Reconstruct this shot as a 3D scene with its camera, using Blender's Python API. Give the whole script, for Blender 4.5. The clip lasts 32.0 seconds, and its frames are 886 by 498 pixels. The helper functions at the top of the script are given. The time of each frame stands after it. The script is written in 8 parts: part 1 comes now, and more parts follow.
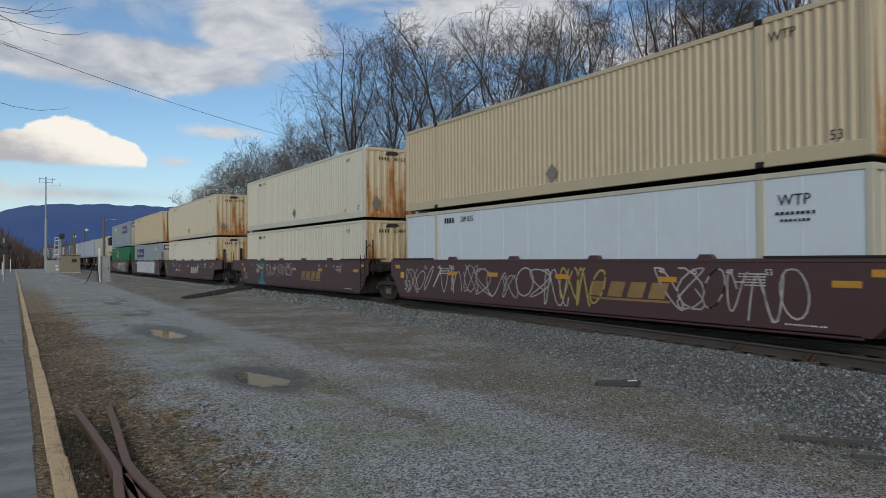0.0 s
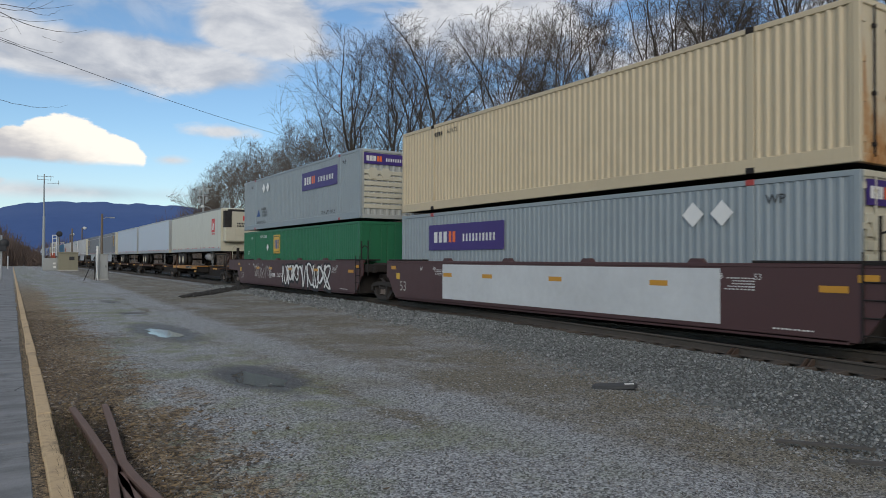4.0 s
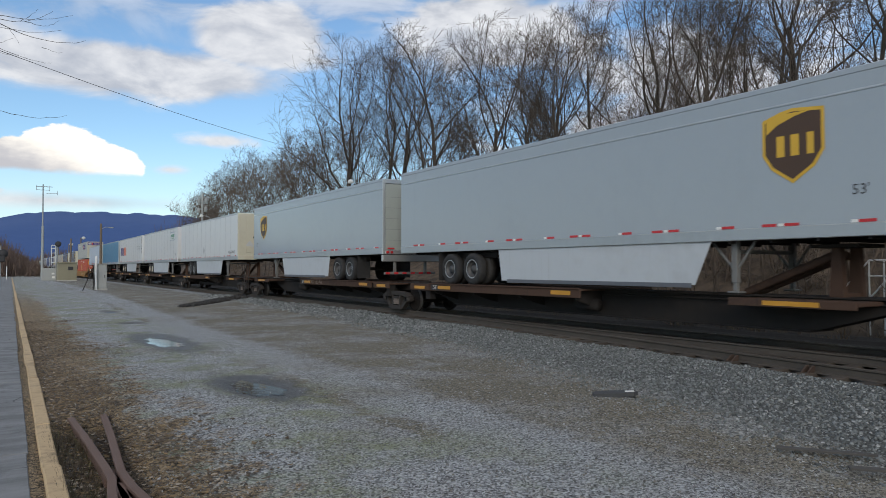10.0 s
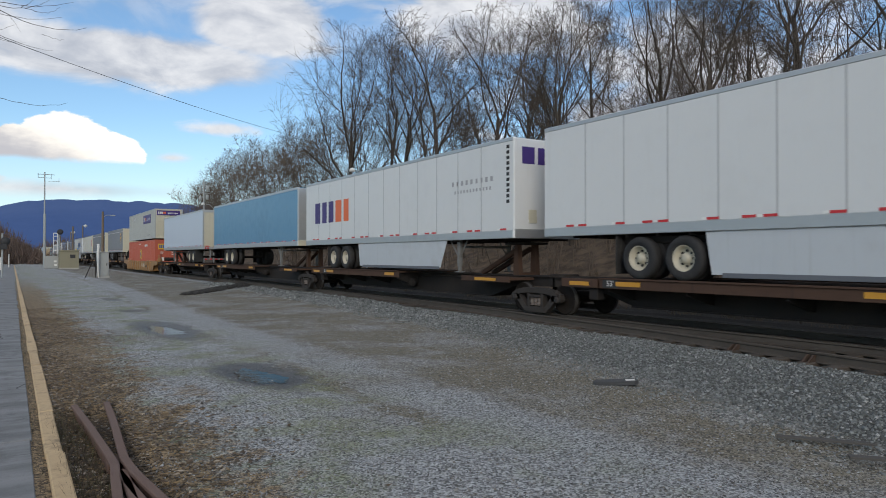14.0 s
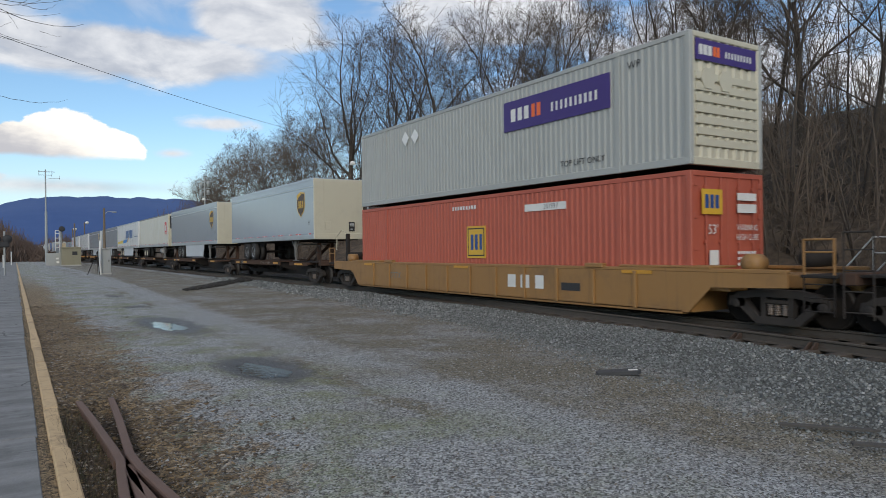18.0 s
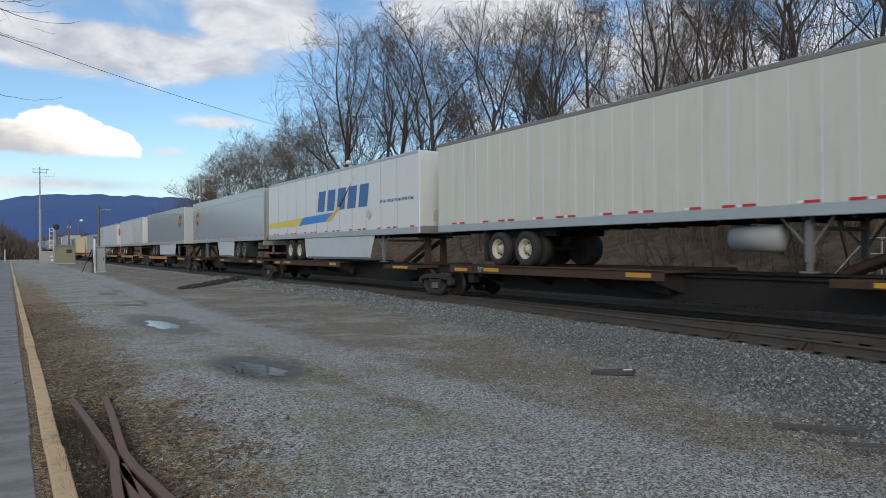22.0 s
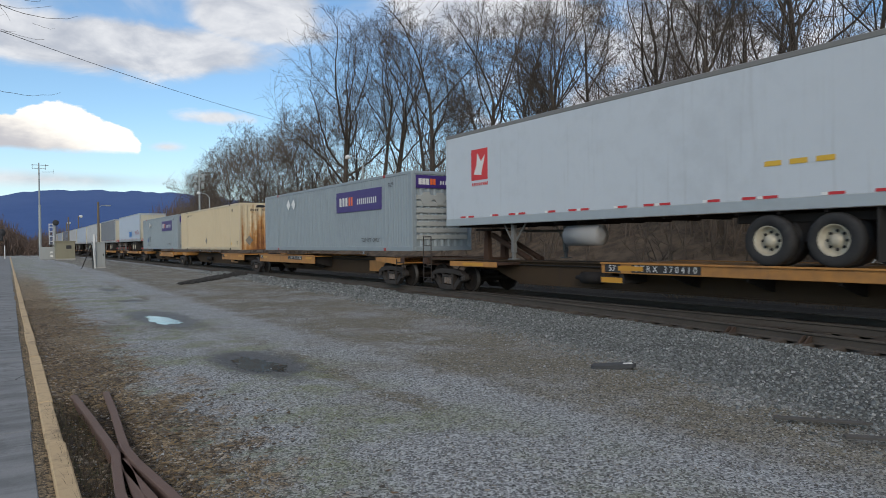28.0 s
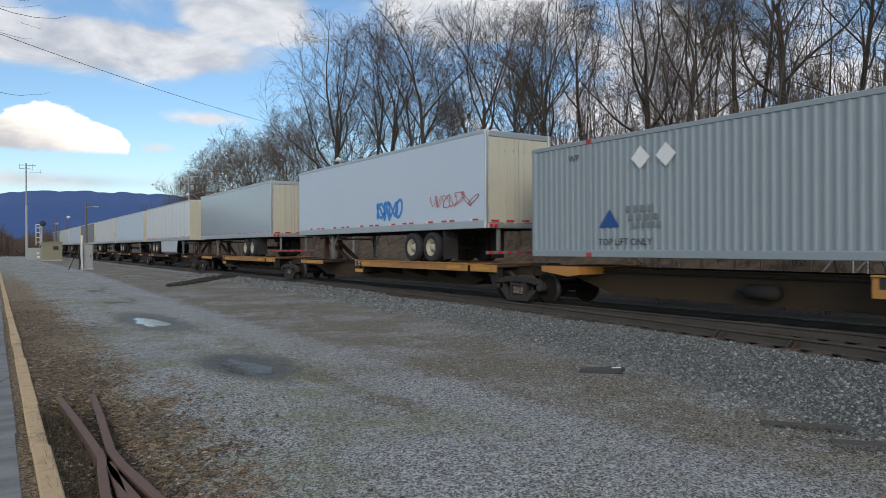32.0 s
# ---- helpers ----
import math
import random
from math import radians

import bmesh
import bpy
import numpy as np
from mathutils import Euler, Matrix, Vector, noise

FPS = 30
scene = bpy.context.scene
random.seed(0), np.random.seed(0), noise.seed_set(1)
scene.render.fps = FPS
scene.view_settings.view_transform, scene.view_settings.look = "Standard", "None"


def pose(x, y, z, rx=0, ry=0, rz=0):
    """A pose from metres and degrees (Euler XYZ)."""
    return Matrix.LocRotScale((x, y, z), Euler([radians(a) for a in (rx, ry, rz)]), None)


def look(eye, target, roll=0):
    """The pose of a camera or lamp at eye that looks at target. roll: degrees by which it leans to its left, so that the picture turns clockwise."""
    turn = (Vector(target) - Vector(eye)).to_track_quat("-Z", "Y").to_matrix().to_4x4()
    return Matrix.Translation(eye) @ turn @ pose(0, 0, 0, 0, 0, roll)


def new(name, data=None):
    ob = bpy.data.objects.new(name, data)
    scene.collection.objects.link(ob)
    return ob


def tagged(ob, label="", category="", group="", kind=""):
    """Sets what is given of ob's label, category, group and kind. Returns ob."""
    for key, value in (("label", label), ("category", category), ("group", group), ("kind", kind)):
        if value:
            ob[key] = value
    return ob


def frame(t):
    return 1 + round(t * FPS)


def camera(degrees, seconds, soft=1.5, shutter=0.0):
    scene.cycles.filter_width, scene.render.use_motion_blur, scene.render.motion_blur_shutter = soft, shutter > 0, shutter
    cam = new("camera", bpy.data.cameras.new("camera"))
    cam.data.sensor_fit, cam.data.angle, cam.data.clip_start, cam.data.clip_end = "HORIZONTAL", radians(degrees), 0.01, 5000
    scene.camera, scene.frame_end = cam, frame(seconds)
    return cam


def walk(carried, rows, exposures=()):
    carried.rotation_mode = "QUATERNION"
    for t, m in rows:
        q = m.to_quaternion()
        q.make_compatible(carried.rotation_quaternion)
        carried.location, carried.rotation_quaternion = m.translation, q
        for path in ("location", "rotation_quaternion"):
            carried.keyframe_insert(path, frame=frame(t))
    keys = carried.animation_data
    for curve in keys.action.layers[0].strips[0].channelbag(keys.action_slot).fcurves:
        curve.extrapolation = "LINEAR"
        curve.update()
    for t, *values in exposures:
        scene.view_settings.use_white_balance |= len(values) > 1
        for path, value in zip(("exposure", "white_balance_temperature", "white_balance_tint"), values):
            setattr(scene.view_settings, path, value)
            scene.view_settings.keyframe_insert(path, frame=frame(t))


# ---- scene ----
cam = camera(65.54, 32.0, soft=0.9, shutter=0.1)
EYE = Vector((0.0, 0.0, 1.75))      # hand height over the gravel lot
# seconds, heading from the track's line, upward tilt, lean (degrees)
SWAY = (
    (0, 32.46, 0.79, -0.33), (0.5, 32.48, 0.79, -0.42), (1, 32.50, 0.80, -0.43), (1.5, 32.47, 0.81, -0.28),
    (2, 32.49, 0.76, -0.09), (2.5, 32.51, 0.71, 0.03), (3, 32.55, 0.74, 0.02), (3.5, 32.62, 0.84, 0.19),
    (5.5, 32.59, 1.12, 0.23), (6, 32.63, 1.14, 0.10), (6.5, 32.61, 1.11, 0.03), (7, 32.70, 1.14, -0.11),
    (7.5, 32.68, 1.17, -0.04), (8, 32.79, 1.34, 0.03), (8.5, 32.85, 1.43, -0.01), (9, 32.85, 1.49, -0.01),
    (9.5, 32.73, 1.55, -0.01), (10, 32.68, 1.58, -0.07), (10.5, 32.65, 1.52, -0.01), (11, 32.61, 1.13, 0.03),
    (11.5, 32.57, 1.01, 0.07), (12, 32.56, 0.87, -0.02), (12.5, 32.65, 0.89, -0.09), (13, 32.64, 0.87, 0.03),
    (13.5, 32.59, 0.85, 0.09), (14, 32.55, 0.64, 0.06), (14.5, 32.59, 0.48, 0.21), (16.5, 32.70, 0.10, -0.19),
    (17, 32.73, 0.06, -0.33), (17.5, 32.58, 0.02, -0.46), (18, 32.42, -0.00, -0.66), (18.5, 32.33, 0.12, -0.66),
    (19, 32.41, 0.32, -0.52), (19.5, 32.59, 0.43, -0.56), (20, 32.64, 0.40, -0.64), (20.5, 32.71, 0.34, -0.64),
    (21, 32.72, 0.30, -0.57), (21.5, 32.79, 0.09, -0.54), (22, 32.79, -0.05, -0.43), (22.5, 32.76, -0.24, -0.51),
    (23, 32.87, -0.17, -0.88), (23.5, 32.85, 0.01, -0.77), (24, 32.82, -0.13, -0.65), (24.5, 32.73, -0.39, -0.58),
    (25, 32.67, -0.43, -0.66), (25.5, 32.59, -0.51, -0.65), (27.5, 33.01, -0.50, -0.78), (28, 32.80, -0.51, -0.64),
    (28.5, 32.80, -0.58, -0.85), (29, 32.78, -0.74, -0.85), (29.5, 32.87, -0.84, -0.82), (30, 33.10, -0.86, -0.32),
    (30.5, 33.06, -0.63, -0.11), (31, 33.15, -0.45, -0.05), (31.5, 33.38, -0.31, -0.25), (32, 33.63, -0.23, -0.27),
)


def aim(heading, tilt, lean):
    a, b = radians(heading), radians(tilt)
    way = Vector((math.sin(a) * math.cos(b), math.cos(a) * math.cos(b), math.sin(b)))
    return look(EYE, EYE + way * 10, lean)


walk(cam, [(t, aim(a, b, c)) for t, a, b, c in SWAY], [(0, 0.0), (2, 0.0), (3.5, 0.1), (6, 0.31), (18.2, 0.33), (19, 0.12), (19.8, 0.33), (32, 0.33)])

# ---- light ----
SUN_TURN, SUN_HEIGHT = radians(214), radians(22)
sun = new("sun", bpy.data.lights.new("sun", "SUN"))
sun.data.energy, sun.data.angle, sun.data.color = 1.0, radians(25), (1.0, 0.89, 0.76)
sun.matrix_world = look((0, 0, 60), Vector((0, 0, 60)) - Vector((math.sin(SUN_TURN) * math.cos(SUN_HEIGHT), math.cos(SUN_TURN) * math.cos(SUN_HEIGHT), math.sin(SUN_HEIGHT))))
scene.view_settings.exposure = 0.4


class Nodes:
    """Short writing for node trees."""

    def __init__(self, tree):
        self.tree, self.nodes, self.links = tree, tree.nodes, tree.links

    def add(self, kind, inputs=()):
        n = self.nodes.new(kind)
        for key, value in dict(inputs).items():
            self.feed(n.inputs[key], value)
        return n

    def feed(self, socket, value):
        if isinstance(value, bpy.types.NodeSocket):
            self.links.new(value, socket)
        else:
            socket.default_value = value

    def math(self, op, a, b=0.0, c=0.0, clamp=False):
        n = self.nodes.new("ShaderNodeMath")
        n.operation, n.use_clamp = op, clamp
        for i, value in enumerate((a, b, c)):
            self.feed(n.inputs[i], value)
        return n.outputs[0]

    def ramp(self, value, lo, hi):
        """0 at lo, 1 at hi, smooth."""
        n = self.nodes.new("ShaderNodeMapRange")
        n.interpolation_type = "SMOOTHSTEP"
        for key, v in (("Value", value), ("From Min", lo), ("From Max", hi)):
            self.feed(n.inputs[key], v)
        return n.outputs["Result"]

    def mix(self, factor, a, b, blend="MIX"):
        n = self.nodes.new("ShaderNodeMix")
        n.data_type, n.blend_type = "RGBA", blend
        self.feed(n.inputs["Factor"], factor)
        for key, v in ((6, a), (7, b)):
            self.feed(n.inputs[key], v if isinstance(v, bpy.types.NodeSocket) else (*v[:3], 1))
        return n.outputs[2]

    def noise(self, vector, scale, detail=4.0, rough=0.55, distortion=0.0):
        n = self.add("ShaderNodeTexNoise", {"Scale": scale, "Detail": detail, "Roughness": rough, "Distortion": distortion})
        if vector is not None:
            self.feed(n.inputs["Vector"], vector)
        return n.outputs["Fac"]


def make_sky():
    world = bpy.data.worlds.new("sky")
    world.use_nodes = True
    scene.world = world
    N = Nodes(world.node_tree)
    N.nodes.clear()
    sky = N.add("ShaderNodeTexSky")
    sky.sky_type, sky.sun_disc, sky.sun_elevation, sky.sun_rotation = "NISHITA", False, SUN_HEIGHT, SUN_TURN
    sky.air_density, sky.dust_density, sky.ozone_density = 1.0, 0.3, 1.5
    way = N.add("ShaderNodeTexCoord").outputs["Generated"]
    xyz = N.add("ShaderNodeSeparateXYZ", {"Vector": way}).outputs
    az = N.math("MULTIPLY", N.math("ARCTAN2", xyz[0], xyz[1]), 57.2958)
    el = N.math("MULTIPLY", N.math("ARCSINE", xyz[2]), 57.2958)
    flat = N.add("ShaderNodeCombineXYZ", {0: az, 1: N.math("MULTIPLY", el, 2.2), 2: 0.0}).outputs[0]
    puff = N.noise(flat, 0.32, 8.0, 0.6, 0.25)
    wisp = N.noise(flat, 0.13, 6.0, 0.55, 0.5)

    def blob(a0, e0, ra, re, ragged, soft, src):
        da = N.math("DIVIDE", N.math("SUBTRACT", az, a0), ra)
        de = N.math("DIVIDE", N.math("SUBTRACT", el, e0), re)
        r = N.math("SQRT", N.math("ADD", N.math("MULTIPLY", da, da), N.math("MULTIPLY", de, de)))
        field = N.math("ADD", N.math("SUBTRACT", 1.0, r), N.math("MULTIPLY", N.math("SUBTRACT", src, 0.5), ragged))
        return N.ramp(field, 0.0, soft)

    # grey-white layer clouds: heading, height, half width, half height
    layer = N.math("MULTIPLY", N.ramp(el, 14.0, 26.0), N.ramp(wisp, 0.38, 0.55))
    for a0, e0, ra, re, ragged, soft in ((7.5, 14.7, 15, 2.5, 1.1, 0.4), (-6, 16.5, 9, 4, 1.3, 0.5), (18, 18.3, 7, 3.2, 1.3, 0.4), (36, 19.0, 9, 4.5, 1.5, 0.4), (14.5, 10.0, 3.4, 0.75, 1.4, 0.7),
                                         (3, 4.9, 14, 0.9, 1.2, 1.2), (52, 12.0, 16, 9.0, 2.6, 0.6), (-1.5, 5.3, 2.0, 0.8, 1.0, 0.6), (11, 7.6, 1.8, 0.5, 1.0, 1.0)):
        layer = N.math("MAXIMUM", layer, blob(a0, e0, ra, re, ragged, soft, wisp if ra > 6 else puff))
    below = N.math("ADD", 7.15, N.math("MULTIPLY", N.math("SUBTRACT", puff, 0.5), 0.8))
    lumps = N.noise(flat, 0.9, 6.0, 0.55)
    heap = None
    for a0, e0, ra, re in ((3.7, 7.2, 3.9, 3.3), (6.6, 7.4, 2.7, 1.9), (0.9, 7.3, 2.9, 2.1), (-2.3, 7.2, 2.9, 1.4)):
        b = blob(a0, e0, ra, re, 0.30, 0.09, lumps)
        heap = b if heap is None else N.math("MAXIMUM", heap, b)
    heap = N.math("MULTIPLY", heap, N.ramp(el, N.math("SUBTRACT", below, 0.35), N.math("ADD", below, 0.15)))
    shade = N.mix(N.ramp(N.math("ADD", wisp, N.math("MULTIPLY", puff, 0.4)), 0.5, 0.9), (0.40, 0.42, 0.47), (0.70, 0.70, 0.71))
    blue = N.mix(1.0, sky.outputs[0], (SKY_GAIN * 0.77, SKY_GAIN * 0.9, SKY_GAIN), "MULTIPLY")
    blue = N.mix(N.math("MULTIPLY", N.math("SUBTRACT", 1.0, N.ramp(el, 1.0, 11.0)), 0.4), blue, (0.58, 0.66, 0.74))
    col = N.mix(N.math("MULTIPLY", layer, 0.92), blue, shade)
    lit = N.math("ADD", N.math("ADD", N.math("MULTIPLY", N.math("SUBTRACT", el, 7.6), 0.55), N.math("MULTIPLY", N.math("SUBTRACT", az, 2.2), 0.22)), N.math("MULTIPLY", N.math("SUBTRACT", lumps, 0.5), 0.9))
    heap_col = N.mix(N.ramp(lit, -0.5, 1.1), (0.46, 0.46, 0.49), (0.95, 0.90, 0.82))
    col = N.mix(heap, col, heap_col)
    bg = N.add("ShaderNodeBackground", {"Color": col, "Strength": 1.0})
    N.links.new(bg.outputs[0], N.add("ShaderNodeOutputWorld").inputs[0])


SKY_GAIN = 0.115
make_sky()

# ---- materials ----
MATS = {}


def mat(name, color, rough=0.6, metal=0.0, vary=0.12, grain=6.0, dirt=0.0, dirt_color=(0.09, 0.07, 0.055), streak=0.0, streak_color=(0.22, 0.09, 0.035), streak_at=(0.56, 0.8), streak_width=7.0, bump=0.0, bump_scale=40.0, random_tone=0.0, spec=0.5, coat=0.0):
    """A painted, rusty or dusty surface: two scales of tone, dirt patches, upright streaks, fine relief."""
    if name in MATS:
        return MATS[name]
    m = bpy.data.materials.new(name)
    m.use_nodes = True
    N = Nodes(m.node_tree)
    bsdf = N.nodes["Principled BSDF"]
    pos = N.add("ShaderNodeTexCoord").outputs["Object"]
    big = N.noise(pos, grain * 0.12, 3.0)
    fine = N.noise(pos, grain, 6.0, 0.65)
    tone = N.math("ADD", N.math("MULTIPLY", N.math("SUBTRACT", big, 0.5), vary * 1.6), N.math("MULTIPLY", N.math("SUBTRACT", fine, 0.5), vary))
    tone = N.math("ADD", tone, 1.0)
    if random_tone:
        rnd = N.add("ShaderNodeObjectInfo").outputs["Random"]
        tone = N.math("MULTIPLY", tone, N.math("ADD", 1.0 - random_tone / 2, N.math("MULTIPLY", rnd, random_tone)))
    grey = N.add("ShaderNodeCombineColor", {0: tone, 1: tone, 2: tone}).outputs[0]
    col = N.mix(1.0, color, grey, "MULTIPLY")
    if dirt:
        patch = N.ramp(N.math("ADD", N.math("MULTIPLY", big, 0.6), N.math("MULTIPLY", fine, 0.5)), 0.5, 0.78)
        col = N.mix(N.math("MULTIPLY", patch, dirt), col, dirt_color)
    if streak:
        sep = N.add("ShaderNodeSeparateXYZ", {"Vector": pos}).outputs
        line = N.add("ShaderNodeCombineXYZ", {0: N.math("MULTIPLY", sep[0], streak_width), 1: N.math("MULTIPLY", sep[1], streak_width), 2: N.math("MULTIPLY", sep[2], 0.35)}).outputs[0]
        s = N.ramp(N.noise(line, 1.0, 4.0, 0.6), *streak_at)
        col = N.mix(N.math("MULTIPLY", s, streak), col, streak_color)
    N.feed(bsdf.inputs["Base Color"], col)
    N.feed(bsdf.inputs["Roughness"], N.math("ADD", rough, N.math("MULTIPLY", N.math("SUBTRACT", fine, 0.5), 0.2), clamp=True))
    bsdf.inputs["Metallic"].default_value = metal
    bsdf.inputs["Specular IOR Level"].default_value = spec
    bsdf.inputs["Coat Weight"].default_value = coat
    if bump:
        b = N.add("ShaderNodeBump", {"Strength": 1.0, "Distance": bump, "Height": N.noise(pos, bump_scale, 6.0, 0.6)})
        N.links.new(b.outputs[0], bsdf.inputs["Normal"])
    MATS[name] = m
    return m


# ---- mesh helpers ----
class Geo:
    """Vertices and faces of one mesh, gathered piece by piece."""

    def __init__(self):
        self.v, self.f, self.smooth = [], [], []

    def add(self, verts, faces, smooth=False):
        n = len(self.v)
        self.v.extend(verts)
        self.f.extend([tuple(i + n for i in f) for f in faces])
        self.smooth.extend([smooth] * len(faces))
        return self

    def box(self, x0, x1, y0, y1, z0, z1, b=0.0):
        if b <= 0:
            v = [(x, y, z) for x in (x0, x1) for y in (y0, y1) for z in (z0, z1)]
            return self.add(v, [(0, 1, 3, 2), (4, 6, 7, 5), (0, 4, 5, 1), (2, 3, 7, 6), (0, 2, 6, 4), (1, 5, 7, 3)])
        b = min(b, 0.45 * min(x1 - x0, y1 - y0, z1 - z0))
        v, idx = [], {}
        for i, x in enumerate((x0, x1)):
            for j, y in enumerate((y0, y1)):
                for k, z in enumerate((z0, z1)):
                    dx, dy, dz = b * (1 - 2 * i), b * (1 - 2 * j), b * (1 - 2 * k)
                    idx[i, j, k] = len(v)
                    v += [(x, y + dy, z + dz), (x + dx, y, z + dz), (x + dx, y + dy, z)]
        f = []
        I = lambda i, j, k, a: idx[i, j, k] + a
        for s in (0, 1):
            f.append((I(s, 0, 0, 0), I(s, 0, 1, 0), I(s, 1, 1, 0), I(s, 1, 0, 0)) if s == 0 else (I(s, 0, 0, 0), I(s, 1, 0, 0), I(s, 1, 1, 0), I(s, 0, 1, 0)))
            f.append((I(0, s, 0, 1), I(1, s, 0, 1), I(1, s, 1, 1), I(0, s, 1, 1)) if s == 0 else (I(0, s, 0, 1), I(0, s, 1, 1), I(1, s, 1, 1), I(1, s, 0, 1)))
            f.append((I(0, 0, s, 2), I(0, 1, s, 2), I(1, 1, s, 2), I(1, 0, s, 2)) if s == 0 else (I(0, 0, s, 2), I(1, 0, s, 2), I(1, 1, s, 2), I(0, 1, s, 2)))
        for a in (0, 1):
            for c in (0, 1):
                f.append((I(a, c, 0, 0), I(a, c, 1, 0), I(a, c, 1, 1), I(a, c, 0, 1)))
                f.append((I(a, 0, c, 0), I(a, 1, c, 0), I(a, 1, c, 2), I(a, 0, c, 2)))
                f.append((I(0, a, c, 1), I(1, a, c, 1), I(1, a, c, 2), I(0, a, c, 2)))
        for i in (0, 1):
            for j in (0, 1):
                for k in (0, 1):
                    f.append((I(i, j, k, 0), I(i, j, k, 1), I(i, j, k, 2)))
        return self.add(v, f)

    def tube(self, p, q, r, n=8, r2=None, caps=True, smooth=True):
        p, q = Vector(p), Vector(q)
        d = (q - p).normalized()
        a = d.orthogonal().normalized()
        b = d.cross(a)
        r2 = r if r2 is None else r2
        v = []
        for c, rr in ((p, r), (q, r2)):
            for i in range(n):
                w = 2 * math.pi * i / n
                v.append(tuple(c + a * (math.cos(w) * rr) + b * (math.sin(w) * rr)))
        self.add(v, [(i, (i + 1) % n, n + (i + 1) % n, n + i) for i in range(n)], smooth)
        if caps:
            self.add(v[:n], [tuple(range(n - 1, -1, -1))])
            self.add(v[n:], [tuple(range(n))])
        return self

    def pipe(self, pts, r, n=8):
        for p, q in zip(pts, pts[1:]):
            self.tube(p, q, r, n)
        return self

    def lathe(self, profile, center, axis=0, n=20, smooth=True, caps=True):
        """Turns (along, radius) pairs round an axis through center."""
        v = []
        for along, r in profile:
            for i in range(n):
                w = 2 * math.pi * i / n
                c = [math.cos(w) * r, math.sin(w) * r]
                c.insert(axis, along)
                v.append((center[0] + c[0], center[1] + c[1], center[2] + c[2]))
        f = []
        for k in range(len(profile) - 1):
            for i in range(n):
                j = (i + 1) % n
                f.append((k * n + i, k * n + j, (k + 1) * n + j, (k + 1) * n + i))
        self.add(v, f, smooth)
        if not caps:
            return self
        self.add([v[i] for i in range(n)], [tuple(range(n))])
        self.add([v[-n + i] for i in range(n)], [tuple(range(n))])
        return self

    def prism(self, outline, axis, lo, hi):
        """Extrudes a 2D outline along an axis (0 x, 1 y, 2 z)."""
        n = len(outline)
        v = []
        for c in (lo, hi):
            for a, b in outline:
                w = [a, b]
                w.insert(axis, c)
                v.append(tuple(w))
        f = [(i, (i + 1) % n, n + (i + 1) % n, n + i) for i in range(n)] + [tuple(range(n - 1, -1, -1)), tuple(range(n, 2 * n))]
        return self.add(v, f)

    def mesh(self, name):
        me = bpy.data.meshes.new(name)
        me.from_pydata(self.v, [], self.f)
        me.polygons.foreach_set("use_smooth", self.smooth)
        bm = bmesh.new()
        bm.from_mesh(me)
        bmesh.ops.recalc_face_normals(bm, faces=bm.faces)
        bm.to_mesh(me)
        bm.free()
        me.update()
        return me


def part(name, geo, material, parent=None, label="", at=None):
    """Links a Geo (or a ready mesh) as one mesh object, under a thing or a part."""
    me = geo if isinstance(geo, bpy.types.Mesh) else geo.mesh(name)
    if material and not me.materials:
        me.materials.append(material)
    ob = new(name, me)
    if parent:
        ob.parent = parent
    if at is not None:
        ob.matrix_basis = at
    if label:
        ob["label"] = label
    if name.endswith(("_bars", "_shapes", "_ribs")) or name in ("graffiti", "hand_holes", "grille_slats"):
        ob["kind"] = "stuff"
    return ob


def thing(name, label, category, group="", at=None):
    ob = tagged(new(name), label, category, group)
    ob.empty_display_size = 0.3
    if at is not None:
        ob.matrix_basis = at
    return ob


TEXTS = {}


def lettering(name, text, size, material, parent, at, wide=1.0):
    """Flat letters in the built-in font; they read along local x and stand up along local y."""
    key = (text, size, wide, material.name)
    if key not in TEXTS:
        cu = bpy.data.curves.new(name, "FONT")
        cu.body, cu.size, cu.align_x, cu.align_y, cu.resolution_u = text, size, "CENTER", "CENTER", 2
        tmp = bpy.data.objects.new("tmp", cu)
        me = bpy.data.meshes.new_from_object(tmp)
        bpy.data.objects.remove(tmp)
        for v in me.vertices:
            v.co.x *= wide
        me.materials.clear()
        me.materials.append(material)
        TEXTS[key] = me
    return part(name, TEXTS[key], None, parent, at=at)


# pose of flat lettering on a side that faces the lot (-x), and on an end that faces -y
def on_side(x, y, z):
    return Matrix.Translation((x, y, z)) @ Euler((radians(90), 0, radians(-90))).to_matrix().to_4x4()


def on_end(x, y, z):
    return Matrix.Translation((x, y, z)) @ Euler((radians(90), 0, 0)).to_matrix().to_4x4()



# ---- ground and track ----
TOR, XC, HALF_GAUGE = 0.22, 13.72, 0.752     # floor heights below count from this level; middle of the train's track; half the gauge to the railhead's middle
LEVEL = 0.165                                # top of rail over the lot


def smooth01(t):
    t = np.clip(t, 0, 1)
    return t * t * (3 - 2 * t)


def hill(x, y):
    """Height of the wooded bank behind the track."""
    rise = np.clip((x - 18.6) / 26.0, 0, 1) ** 0.9 * 10.5
    far = 1 - 0.75 * smooth01((y - 60) / 200) 
    return rise * far


PUDDLES = ((3.2, 10.15, 0.24, 0.82, 0.06), (3.28, 17.6, 0.25, 1.35, 0.05), (3.55, 23.95, 0.17, 0.35, 0.1), (3.72, 30.7, 0.13, 0.5, 0.1))   # middle, half sizes, turn


